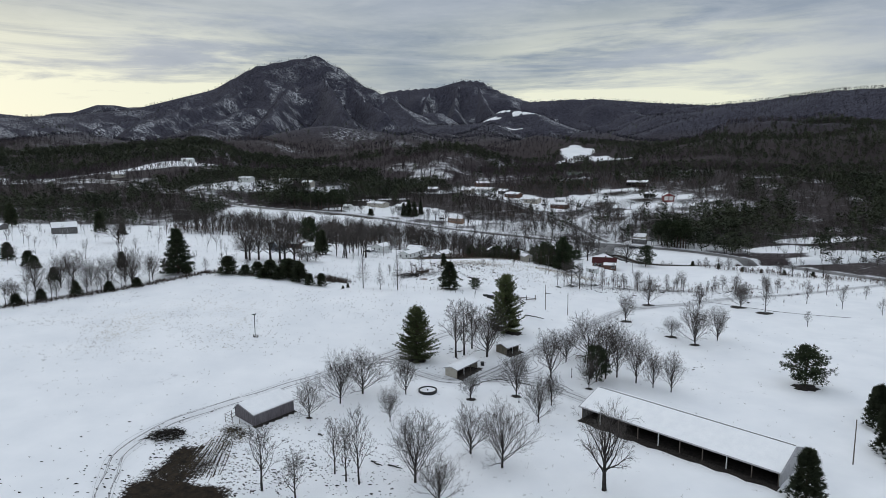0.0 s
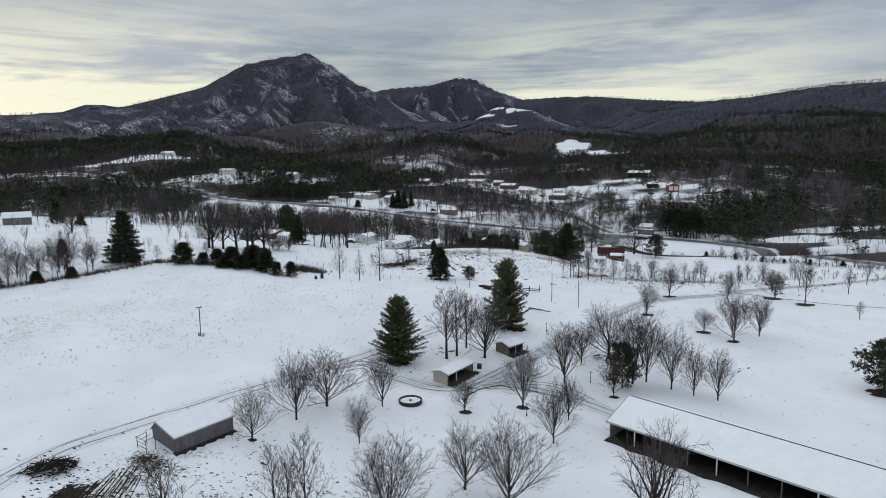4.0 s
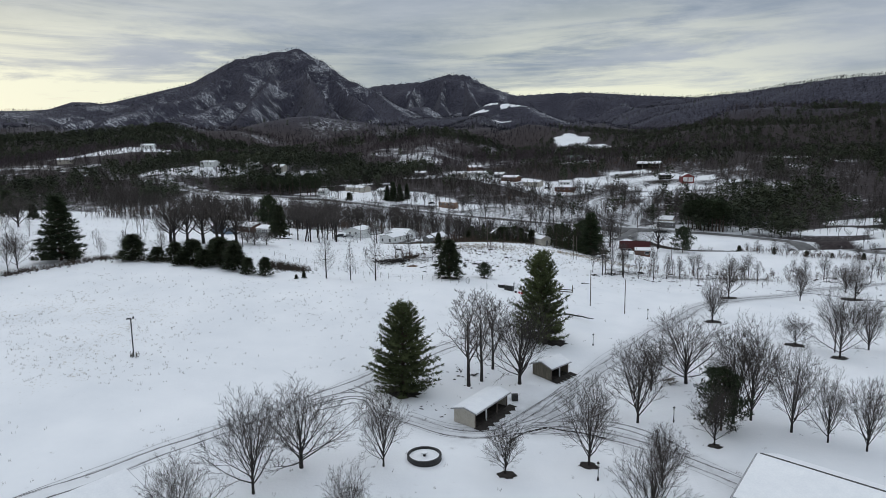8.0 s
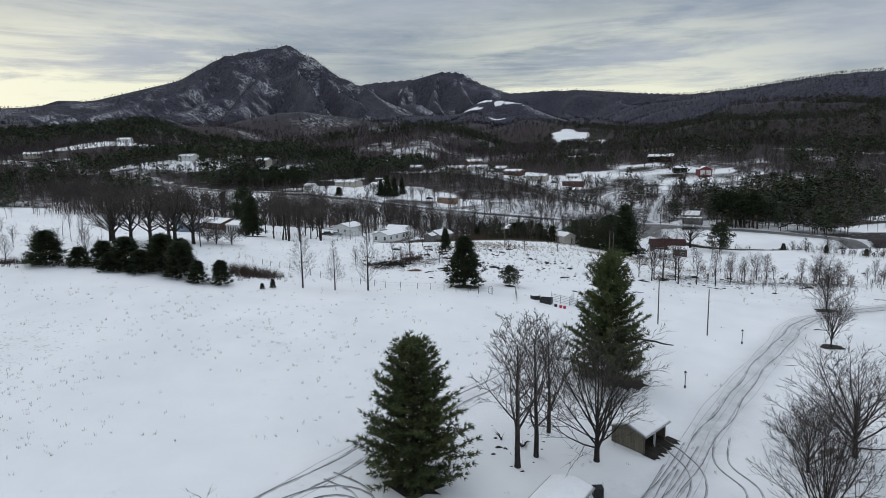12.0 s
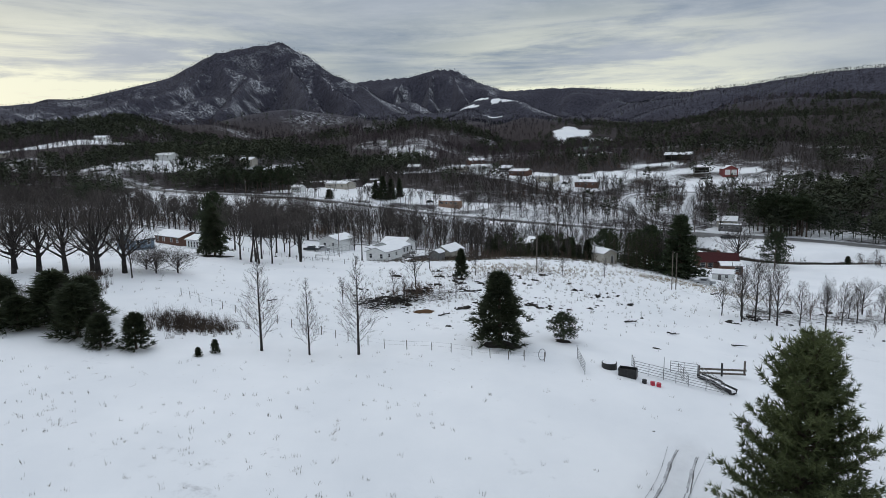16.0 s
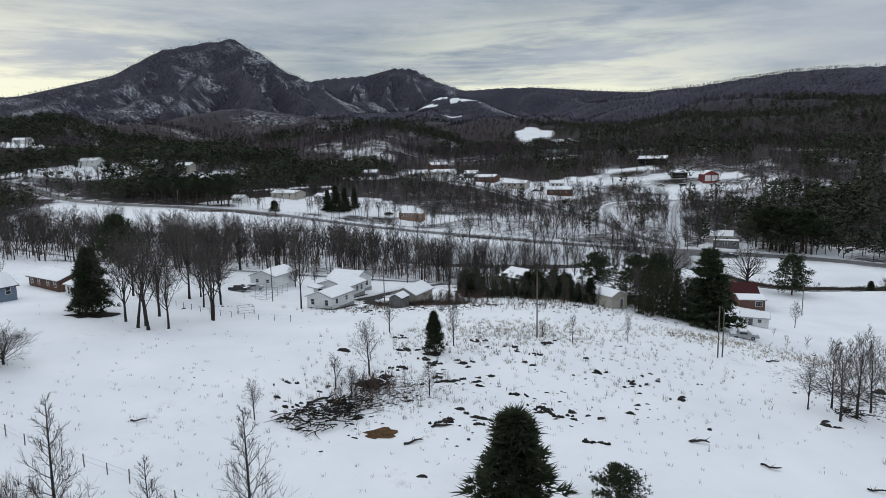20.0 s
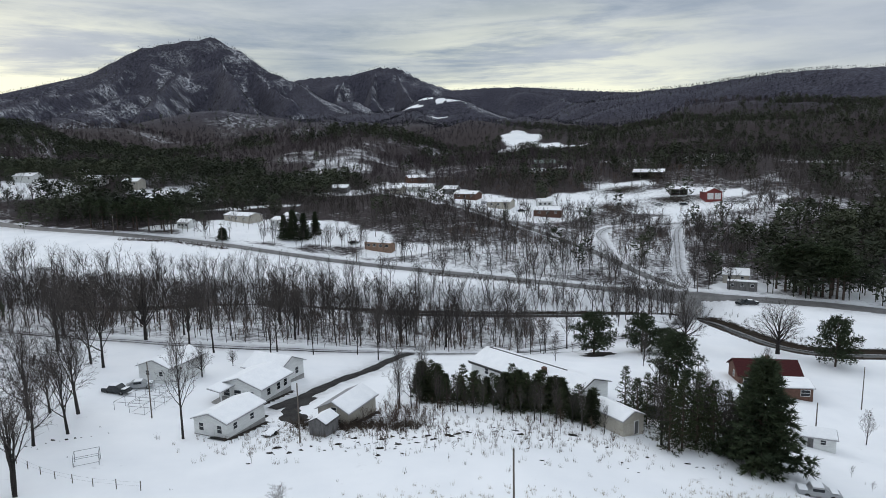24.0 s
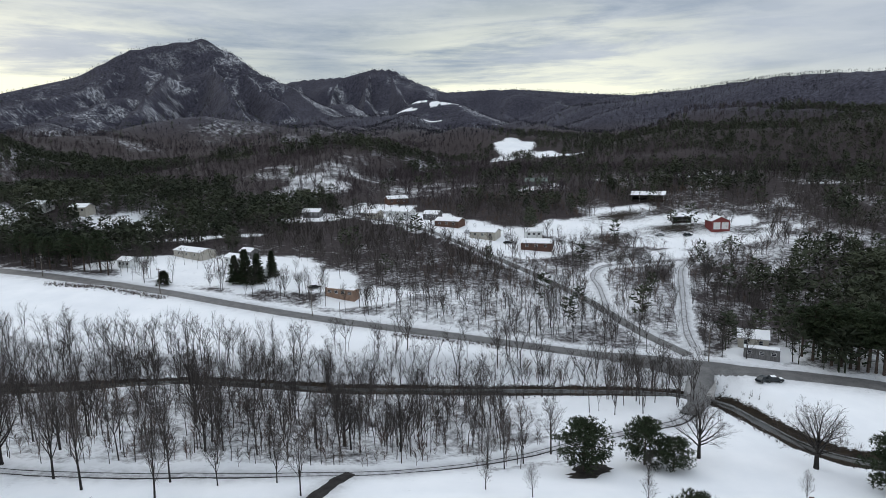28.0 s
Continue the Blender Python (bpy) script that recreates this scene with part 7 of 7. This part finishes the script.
car(-39.3, 319.6, -18, CAR_DARK, "dark green pickup truck parked in snow", True, True)
car(-36.6, 322.6, 8, CAR_GREY, "pale car under a layer of snow", True)
car(58, 277.5, -25, CAR_GREY, "silver pickup parked by the spruce", True, True)
car(118.0, 386.6, 20, CAR_DARK, "dark car parked off the road in snow", False)
car(120.5, 386.0, -15, CAR_DARK, "dark car parked off the road in snow", True)
car(-1.2, 479.5, 28, CAR_DARK, "dark van parked by the old trailer", True)
car(86, 532, -20, CAR_DARK, "dark car parked by the side road houses", True)
car(70, 553, 60, CAR_GREY, "grey car parked by the side road houses", True)
car(160, 528, -10, CAR_GREY, "grey vehicle parked in the yard", True)
car(172, 524, 5, CAR_DARK, "dark vehicle parked in the yard", True)
trailer = thing("utility_trailer", "small flat utility trailer dusted with snow", "trailer", -11.0, 299.4, 65)
part("bed", box(-1.3, 1.3, -0.7, 0.7, 0.42, 0.55), SNOW, trailer)
part("frame", box(-1.34, 1.34, -0.74, 0.74, 0.34, 0.42), BLACK, trailer)
for s in (-1, 1):
    part("wheel", rod((0, s * 0.72, 0.3), (0, s * 0.88, 0.3), 0.3, 12), TYRE, trailer)
bin_ = thing("rubbish_bin", "black rubbish bin beside the carport shed", "bin", 9.6, 152.2)
part("bin", box(-0.45, 0.45, -0.4, 0.4, -0.05, 0.85, 0.06), BLACK, bin_)
part("lid", box(-0.48, 0.48, -0.43, 0.43, 0.85, 0.92, 0.03), BLACK, bin_)
table = thing("picnic_table", "dark wooden picnic table under the trees", "table", 35.5, 158.6, 30)
part("tabletop", box(-0.9, 0.9, -0.38, 0.38, 0.7, 0.76), POST_WOOD, table)
for s in (-1, 1):
    part("bench", box(-0.9, 0.9, s * 0.75 - 0.13, s * 0.75 + 0.13, 0.4, 0.45), POST_WOOD, table)
    part("leg", prism([(-0.75, -0.1), (-0.68, -0.1), (0.2, 0.7), (0.12, 0.7)], "x", s * 0.6 - 0.04, s * 0.6 + 0.04), POST_WOOD, table)
    part("leg", prism([(0.75, -0.1), (0.68, -0.1), (-0.2, 0.7), (-0.12, 0.7)], "x", s * 0.6 - 0.04, s * 0.6 + 0.04), POST_WOOD, table)


def log(x, y, turn, length, r, label="fallen dark log half sunk in snow"):
    top = thing("fallen_log", label, "log", x, y, turn, "fallen logs")
    rr = random.Random(int(x * 7 + y))
    pts = [Vector((length * k / 5, rr.uniform(-0.2, 0.2), 0.1 + rr.uniform(-0.06, 0.1))) for k in range(6)]
    st = Sticks()
    st.rod(pts, [r, r * 0.95, r * 0.85, r * 0.8, r * 0.6, r * 0.4], 6)
    for _ in range(4):
        p = pts[rr.randrange(1, 5)]
        st.spike(p, p + Vector((rr.uniform(-0.5, 0.8), rr.uniform(-0.8, 0.8), rr.uniform(0, 0.5))), r * 0.4)
    ob = new("trunk", st.mesh("trunk", BARK))
    ob.parent = top


for q in [(25.6, 192, -44, 7, 0.2), (-16.0, 243, 35, 3.5, 0.16), (-2.5, 236, 8, 2.2, 0.15), (-5.5, 232.5, 20, 2.0, 0.13), (24, 232.5, -12, 2.0, 0.16), (29, 228, -25, 1.8, 0.12), (37, 224, -15, 2.2, 0.1), (52, 262, -20, 2.0, 0.15), (-33, 237.8, 12, 1.5, 0.1), (-10, 103, -30, 3, 0.14), (-13, 104, -38, 2.6, 0.14), (-24, 112, -20, 1.2, 0.12), (4, 160.6, 60, 1.6, 0.12), (2.2, 162, 100, 1.4, 0.1), (60, 200, -8, 2.4, 0.08)]:
    log(*q)

# dark earth round the feet of yard trees
for x, y, r in [(16, 133.4, 1.2), (5.9, 131.5, 1.1), (57, 191, 1.8), (72, 215, 2.4), (66, 176, 1.8), (70, 169, 1.5), (83, 137.6, 3.0), (2, 216, 2.6), (-7, 153.4, 2.6), (20, 176.6, 2.6), (109, 207, 3), (104, 216, 3), (33.2, 137.6, 0.9), (11, 218.8, 1.2), (-27, 118.5, 0.7), (60, 354, 4), (57, 351, 3), (-55.5, 282.5, 4), (-7.8, 235.2, 1.7), (-9.0, 248.4, 1.8), (-0.3, 258.2, 1.3)]:
    rr = random.Random(int(x * 5 + y))
    n_ = 18
    ring = [(x + r * (1 + rr.uniform(-0.3, 0.25)) * math.cos(6.2832 * k / n_), y + 0.8 * r * (1 + rr.uniform(-0.3, 0.25)) * math.sin(6.2832 * k / n_)) for k in range(n_)]
    verts = [(x, y, gz(x, y) + 0.07)] + [(0.6 * u + 0.4 * x, 0.6 * v + 0.4 * y, gz(0.6 * u + 0.4 * x, 0.6 * v + 0.4 * y) + 0.07) for u, v in ring] + [(u, v, gz(u, v) + 0.03) for u, v in ring]
    faces = [(0, 1 + k, 1 + (k + 1) % n_) for k in range(n_)]
    for k in range(n_):
        a, c = 1 + k, 1 + (k + 1) % n_
        faces += [(a, a + n_, c + n_), (a, c + n_, c)]
    tagged(new("bare_earth_patch", mesh_of("bare_earth_patch", verts, faces, LEAF if y == 235.2 else DARK_IN, True)), "brown dug earth with dead leaves" if y == 235.2 else "dark bare earth sheltered under a tree", "earth", "bare earth patches", "structure")


# flat ledges of dark rock that break through the snow of the knoll
def ledge(x, y, long, deep, turn):
    r = random.Random(int(x * 37 + y * 11))
    n_, c, w = 13, math.cos(radians(turn)), math.sin(radians(turn))
    rings = [[], [], []]
    for k in range(n_):
        a = 6.2832 * k / n_
        f = r.uniform(0.35, 1.25)
        for i, (grow, up) in enumerate(((1.12, -0.12), (1.0, 0.05), (0.72, 0.16))):
            u, v = 0.5 * long * f * grow * math.cos(a), 0.5 * deep * f * grow * math.sin(a)
            px, py = x + u * c - v * w, y + u * w + v * c
            rings[i].append((px, py, gz(px, py) + up * (1 + (r.uniform(-0.6, 0.9) if i else 0))))
    verts = rings[0] + rings[1] + rings[2] + [(x, y, gz(x, y) + 0.14)]
    faces = []
    for i in (0, n_):
        for k in range(n_):
            a, b_ = i + k, i + (k + 1) % n_
            faces += [(a, b_, b_ + n_), (a, b_ + n_, a + n_)]
    faces += [(2 * n_ + k, 2 * n_ + (k + 1) % n_, 3 * n_) for k in range(n_)]
    tagged(new("rock_ledge", mesh_of("rock_ledge", verts, faces, ROCK)), "dark flat rock ledge breaking through the snow", "rock", "rock ledges of the knoll")


rl = random.Random(17)
for x, y, big in [(0.4, 247.9, 2.6), (-12.7, 242.9, 2.4), (-0.1, 254, 2.2), (3.2, 253.6, 2.0), (-3.6, 260.2, 2.4), (-4.9, 253.2, 2.0), (6.6, 262.2, 1.8), (-0.8, 237, 2.2), (2.9, 237.5, 2.8), (10.3, 240, 1.6), (8.2, 243.6, 1.4), (13.1, 231.7, 1.8),
                  (-18.9, 249.2, 1.6), (11.6, 259.2, 1.6), (17.1, 260.9, 2.0), (20.5, 250.3, 1.8), (-15.6, 242.6, 1.8), (-6.8, 250.2, 2.4), (11.6, 237.5, 1.8), (6.9, 234.6, 1.2), (-3.9, 266.2, 1.6), (-1.2, 255.6, 2.0), (14.5, 256, 1.4), (24, 247, 1.6), (28.5, 243, 1.8)]:
    turn = rl.uniform(-40, 15)
    ledge(x, y, big * rl.uniform(0.6, 0.8), big * rl.uniform(0.18, 0.32), turn)
    for _ in range(5):
        ledge(x + rl.gauss(0, 0.5 * big), y + rl.gauss(0, 0.3 * big), big * rl.uniform(0.2, 0.5), big * rl.uniform(0.07, 0.18), turn + rl.uniform(-35, 35))


# ---- loose stuff: stones, grass, brush ----
def stones(spots, seed):
    r = random.Random(seed)
    v, f = [], []
    for x, y, s in spots:
        base, z, a = len(v), gz(x, y), r.uniform(-0.6, 0.3)
        for k in range(6):
            t = 6.2832 * k / 6 + r.uniform(-0.3, 0.3)
            u, w = s * r.uniform(0.5, 1.9) * math.cos(t), s * r.uniform(0.2, 0.7) * math.sin(t)
            v.append((x + u * math.cos(a) - w * math.sin(a), y + u * math.sin(a) + w * math.cos(a), z - 0.1))
        for k in range(6):
            px, py, _ = v[base + k]
            v.append((x + (px - x) * 0.6, y + (py - y) * 0.6, z + s * r.uniform(0.05, 0.55)))
        for k in range(6):
            a1, b1 = base + k, base + (k + 1) % 6
            f += [(a1, b1, b1 + 6), (a1, b1 + 6, a1 + 6)]
        for k in range(1, 5):
            f.append((base + 6, base + 6 + k, base + 7 + k))
    return mesh_of("stones", v, f, ROCK)


rr = random.Random(9)
def cloud_of(cx, cy, sx, sy, n, s0, s1):
    return [(rr.gauss(cx, sx), rr.gauss(cy, sy), 0.8 * rr.uniform(s0, s1) * rr.random() ** 1.6 + 0.12) for _ in range(n)]


spots = cloud_of(-7, 246, 5, 4, 70, 0.2, 0.7) + cloud_of(2, 250, 7, 5, 80, 0.2, 0.8) + cloud_of(10, 246, 12, 6, 80, 0.15, 0.6) + cloud_of(24, 252, 10, 8, 80, 0.15, 0.5) + cloud_of(4, 237, 10, 4, 26, 0.2, 0.7)
spots += cloud_of(0, 295, 10, 4, 60, 0.15, 0.6) + cloud_of(20, 293, 12, 4, 50, 0.15, 0.5) + cloud_of(-30, 292, 8, 5, 24, 0.15, 0.45) + cloud_of(35, 236, 12, 8, 30, 0.1, 0.4) + cloud_of(55, 243, 8, 2.5, 50, 0.2, 0.6)
spots += cloud_of(90, 240, 22, 5, 80, 0.2, 0.8) + cloud_of(95, 252, 25, 4, 70, 0.2, 0.9) + cloud_of(2, 161, 3, 2, 26, 0.1, 0.35) + cloud_of(-4, 149, 5, 2, 18, 0.1, 0.3) + cloud_of(-20, 100, 10, 6, 50, 0.1, 0.3)
spots += cloud_of(4, 240, 14, 7, 110, 0.2, 1.2) + cloud_of(26, 240, 12, 9, 70, 0.15, 0.8) + cloud_of(-9, 243, 3.5, 2.5, 90, 0.4, 1.0) + cloud_of(98, 245, 26, 8, 260, 0.4, 1.4) + cloud_of(110, 275, 30, 8, 90, 0.3, 1.2) + cloud_of(10, 290, 16, 5, 110, 0.25, 0.8) + cloud_of(45, 283, 12, 3, 40, 0.2, 0.7) + cloud_of(-40, 296, 6, 4, 40, 0.2, 0.6)
spots += cloud_of(63, 151, 3, 1, 14, 0.1, 0.4) + cloud_of(70, 190, 20, 12, 14, 0.1, 0.3)
for (x0, y0), (x1, y1) in zip([(6.8, 139), (9.3, 141.8), (12.7, 143.5), (17, 141.9)], [(9.3, 141.8), (12.7, 143.5), (17, 141.9), (20, 139.9)]):
    spots += [(x0 + (x1 - x0) * k / 9, y0 + (y1 - y0) * k / 9, rr.uniform(0.22, 0.38)) for k in range(9)]
trodden = [(rr.gauss(-36, 13), rr.gauss(97, 8), rr.uniform(0.07, 0.30)) for _ in range(1500)] + [(rr.gauss(-20, 9), rr.gauss(104, 7), rr.uniform(0.06, 0.2)) for _ in range(420)] + [(rr.gauss(-5, 12), rr.gauss(110, 8), rr.uniform(0.04, 0.12)) for _ in range(240)]
spots = [q for q in spots if vnoise(q[0], q[1], 4.5, 91) + 0.6 * vnoise(q[0], q[1], 13, 92) > 0.22 or q[1] < 200]
tagged(new("mud_clods", stones([q for q in trodden if vnoise(q[0], q[1], 3.5, 93) > -0.15], 5)), "dark mud clods trodden into the snow", "clods", kind="stuff")
tagged(new("field_stones", stones(spots, 4)), "dark field stones and clods poking through the snow", "stones", kind="stuff")


def tufts(name, label, spots, tall, material, blades=5, fine=0.012):
    r = random.Random(len(spots))
    st = Sticks()
    for x, y in spots:
        z = gz(x, y)
        for _ in range(blades):
            a, d, h = r.uniform(0, 6.28), r.uniform(0, 0.30), tall * r.uniform(0.35, 1.2)
            p = Vector((x + d * math.cos(a), y + d * math.sin(a), z - 0.05))
            b_, c_ = a + r.uniform(-1, 1), r.uniform(0.0, 0.4)
            st.blade(p, p + Vector((c_ * h * math.cos(b_), c_ * h * math.sin(b_), h)), fine * r.uniform(0.7, 1.4))
    return tagged(new(name, st.mesh(name, material)), label, "plants", kind="stuff")


def gauss_spots(cx, cy, sx, sy, n):
    return [(rr.gauss(cx, sx), rr.gauss(cy, sy)) for _ in range(n)]


tufts("golden_grass", "dry golden grass tufts on the knoll's crest", gauss_spots(16, 267, 9, 3, 420) + gauss_spots(6, 270, 5, 3, 160) + gauss_spots(48, 272, 7, 2.5, 420) + gauss_spots(60, 266, 6, 2, 220) + gauss_spots(26, 262, 8, 5, 110), 0.55, STRAW, 12, 0.016)
tufts("trodden_straw", "wet straw and dead grass trodden into the mud", gauss_spots(-39.5, 110.5, 1.6, 1.6, 170) + gauss_spots(-41, 104, 2.2, 4.0, 230) + gauss_spots(-34, 113.2, 3.0, 0.8, 90), 0.28, GRASSY, 9, 0.02)
tufts("field_stubble", "sparse brown weed stalks standing through the snow", [q for q in gauss_spots(-75, 165, 30, 24, 2600) if vnoise(q[0], q[1], 9, 3) > 0.12] + gauss_spots(-35, 192, 22, 10, 260) + gauss_spots(-60, 150, 40, 35, 150) + gauss_spots(-10, 185, 20, 12, 60) + gauss_spots(5, 235, 16, 8, 70) + gauss_spots(-150, 275, 40, 40, 1500) + gauss_spots(10, 245, 25, 16, 360) + gauss_spots(0, 108, 30, 14, 420) + gauss_spots(70, 170, 35, 35, 260) + gauss_spots(95, 250, 30, 14, 560) + gauss_spots(-30, 240, 18, 12, 300), 0.42, WEED, 7, 0.017)
tufts("knoll_weeds", "grey weed stalks among the stones of the knoll", gauss_spots(20, 250, 14, 8, 130) + gauss_spots(12, 296, 16, 5, 260) + gauss_spots(-8, 246, 6, 4, 200) + gauss_spots(30, 290, 10, 5, 300) + gauss_spots(-3, 299, 7, 3, 300) + gauss_spots(8, 262, 10, 4, 240), 0.85, WEED, 10, 0.016)
tufts("thicket", "dead brown bramble thicket beside the hedge", gauss_spots(-41, 222, 2.6, 2.2, 320) + gauss_spots(-37, 221, 2, 1.5, 130), 1.7, BRUSH, 16, 0.012)
hedge = []
for (x0, y0), (x1, y1), n_ in [((-128, 172), (-99, 201), 420), ((-99, 201), (-84, 219), 300), ((-84, 219), (-58, 216), 220), ((-58, 228), (-64, 246), 260), ((-100, 492), (-52, 467), 420), ((-8, 303), (10, 297), 420), ((24, 431), (60, 416), 200)]:
    for _ in range(n_):
        s_ = rr.random()
        hedge.append((x0 + (x1 - x0) * s_ + rr.gauss(0, 1.2), y0 + (y1 - y0) * s_ + rr.gauss(0, 1.2)))
tufts("hedge_brush", "dark tangled brush along fence lines and banks", hedge, 1.2, BRUSH, 16, 0.018)
bank = []
pts_, side_ = smooth_line(RIVER, 1.5)
for p_, s_ in zip(pts_, side_):
    if -170 < p_[0] < 130:
        for _ in range(3):
            o_ = rr.choice((-1, 1)) * rr.uniform(2.6, 6.5)
            bank.append((p_[0] + s_[0] * o_, p_[1] + s_[1] * o_))
tufts("river_brush", "brown brush and saplings on the river banks", bank, 1.8, BRUSH, 16, 0.018)


# the little bridge over the river
bridge = tagged(new("river_bridge"), "low concrete bridge carrying the lane over the river", "bridge", kind="structure")
bridge.matrix_basis = pose(101.3, 387.4, -3.55, 0, 0, 57)
part("deck", box(-6, 6, -3.4, 3.4, -0.6, 0.05), CONCRETE, bridge)
for s in (-1, 1):
    part("parapet", box(-6, 6, s * 3.4 - 0.12, s * 3.4 + 0.12, -0.6, 0.75), CONCRETE, bridge)

# brush heaps
for x, y, r_, n_ in [(-50.5, 107.5, 3.3, 330), (-14.4, 238.8, 4.4, 190), (-11.6, 242.4, 3.2, 120), (-8.8, 247.6, 2.4, 90), (-1.5, 300.5, 2.6, 90), (50, 242.5, 2.0, 60)]:
    heap = thing("brush_heap", "dark heap of cut branches dusted with snow", "brush", x, y, 0, "brush heaps")
    st = Sticks()
    rb = random.Random(int(x * 3 + y))
    for _ in range(n_):
        a, d, t = rb.uniform(0, 6.28), r_ * rb.random() ** 0.6, rb.uniform(0, 6.28)
        p0 = Vector((d * math.cos(a), 0.7 * d * math.sin(a), rb.uniform(0.0, 0.25 + 0.25 * (r_ - d))))
        ln = rb.uniform(0.5, 1.6) * (1.9 if rb.random() < 0.3 else 1.0)
        p1 = p0 + Vector((math.cos(t) * ln * 0.5, math.sin(t) * ln * 0.5, rb.uniform(-0.1, 0.25)))
        p2 = p1 + Vector((math.cos(t + 0.4) * ln * 0.5, math.sin(t + 0.4) * ln * 0.5, rb.uniform(-0.25, 0.2)))
        st.rod([p0, p1, p2], [rb.uniform(0.04, 0.11), 0.05, 0.02], 3)
    ob = new("heap_body", st.mesh("heap_body", ROCK))
    ob.parent = heap
# bare ground under eaves and along walls
for x, y, turn, a0, a1, c0, c1 in [(4.25, 147.5, 54, -4.7, 5.2, -3.0, -1.6), (17.0, 162.6, 43, -2.6, 3.2, -3.2, -1.7), (45.3, 112.0, -47.2, -19, 19, -7.6, -5.8), (-35.9, 119.0, 53, -5.2, 5.0, -3.9, -2.8), (-17.4, 303.4, 60, -4.3, 4.3, -3.8, -2.9), (-16.6, 320.3, 62, -4.4, 4.4, -5.2, -4.3), (-0.2, 305.2, 58, -4.0, 4.2, -3.7, -2.6)]:
    th, verts, faces, nn = radians(turn), [], [], 24
    for k in range(nn + 1):
        u = a0 + (a1 - a0) * k / nn
        for q_, v in enumerate((c0 + 0.25 * math.sin(k * 1.7) + 0.15 * math.sin(k * 4.1), (c0 + c1) / 2, c1)):
            px, py = x + u * math.cos(th) - v * math.sin(th), y + u * math.sin(th) + v * math.cos(th)
            verts.append((px, py, gz(px, py) + (0.02 if q_ == 0 else 0.07)))
    for k in range(nn):
        for q_ in range(2):
            a = 3 * k + q_
            faces.append((a, a + 3, a + 4, a + 1))
    tagged(new("bare_ground_strip", mesh_of("bare_ground_strip", verts, faces, DARK_IN, True)), "dark snow-free ground along the building's eaves", "earth", "bare ground strips", "structure")
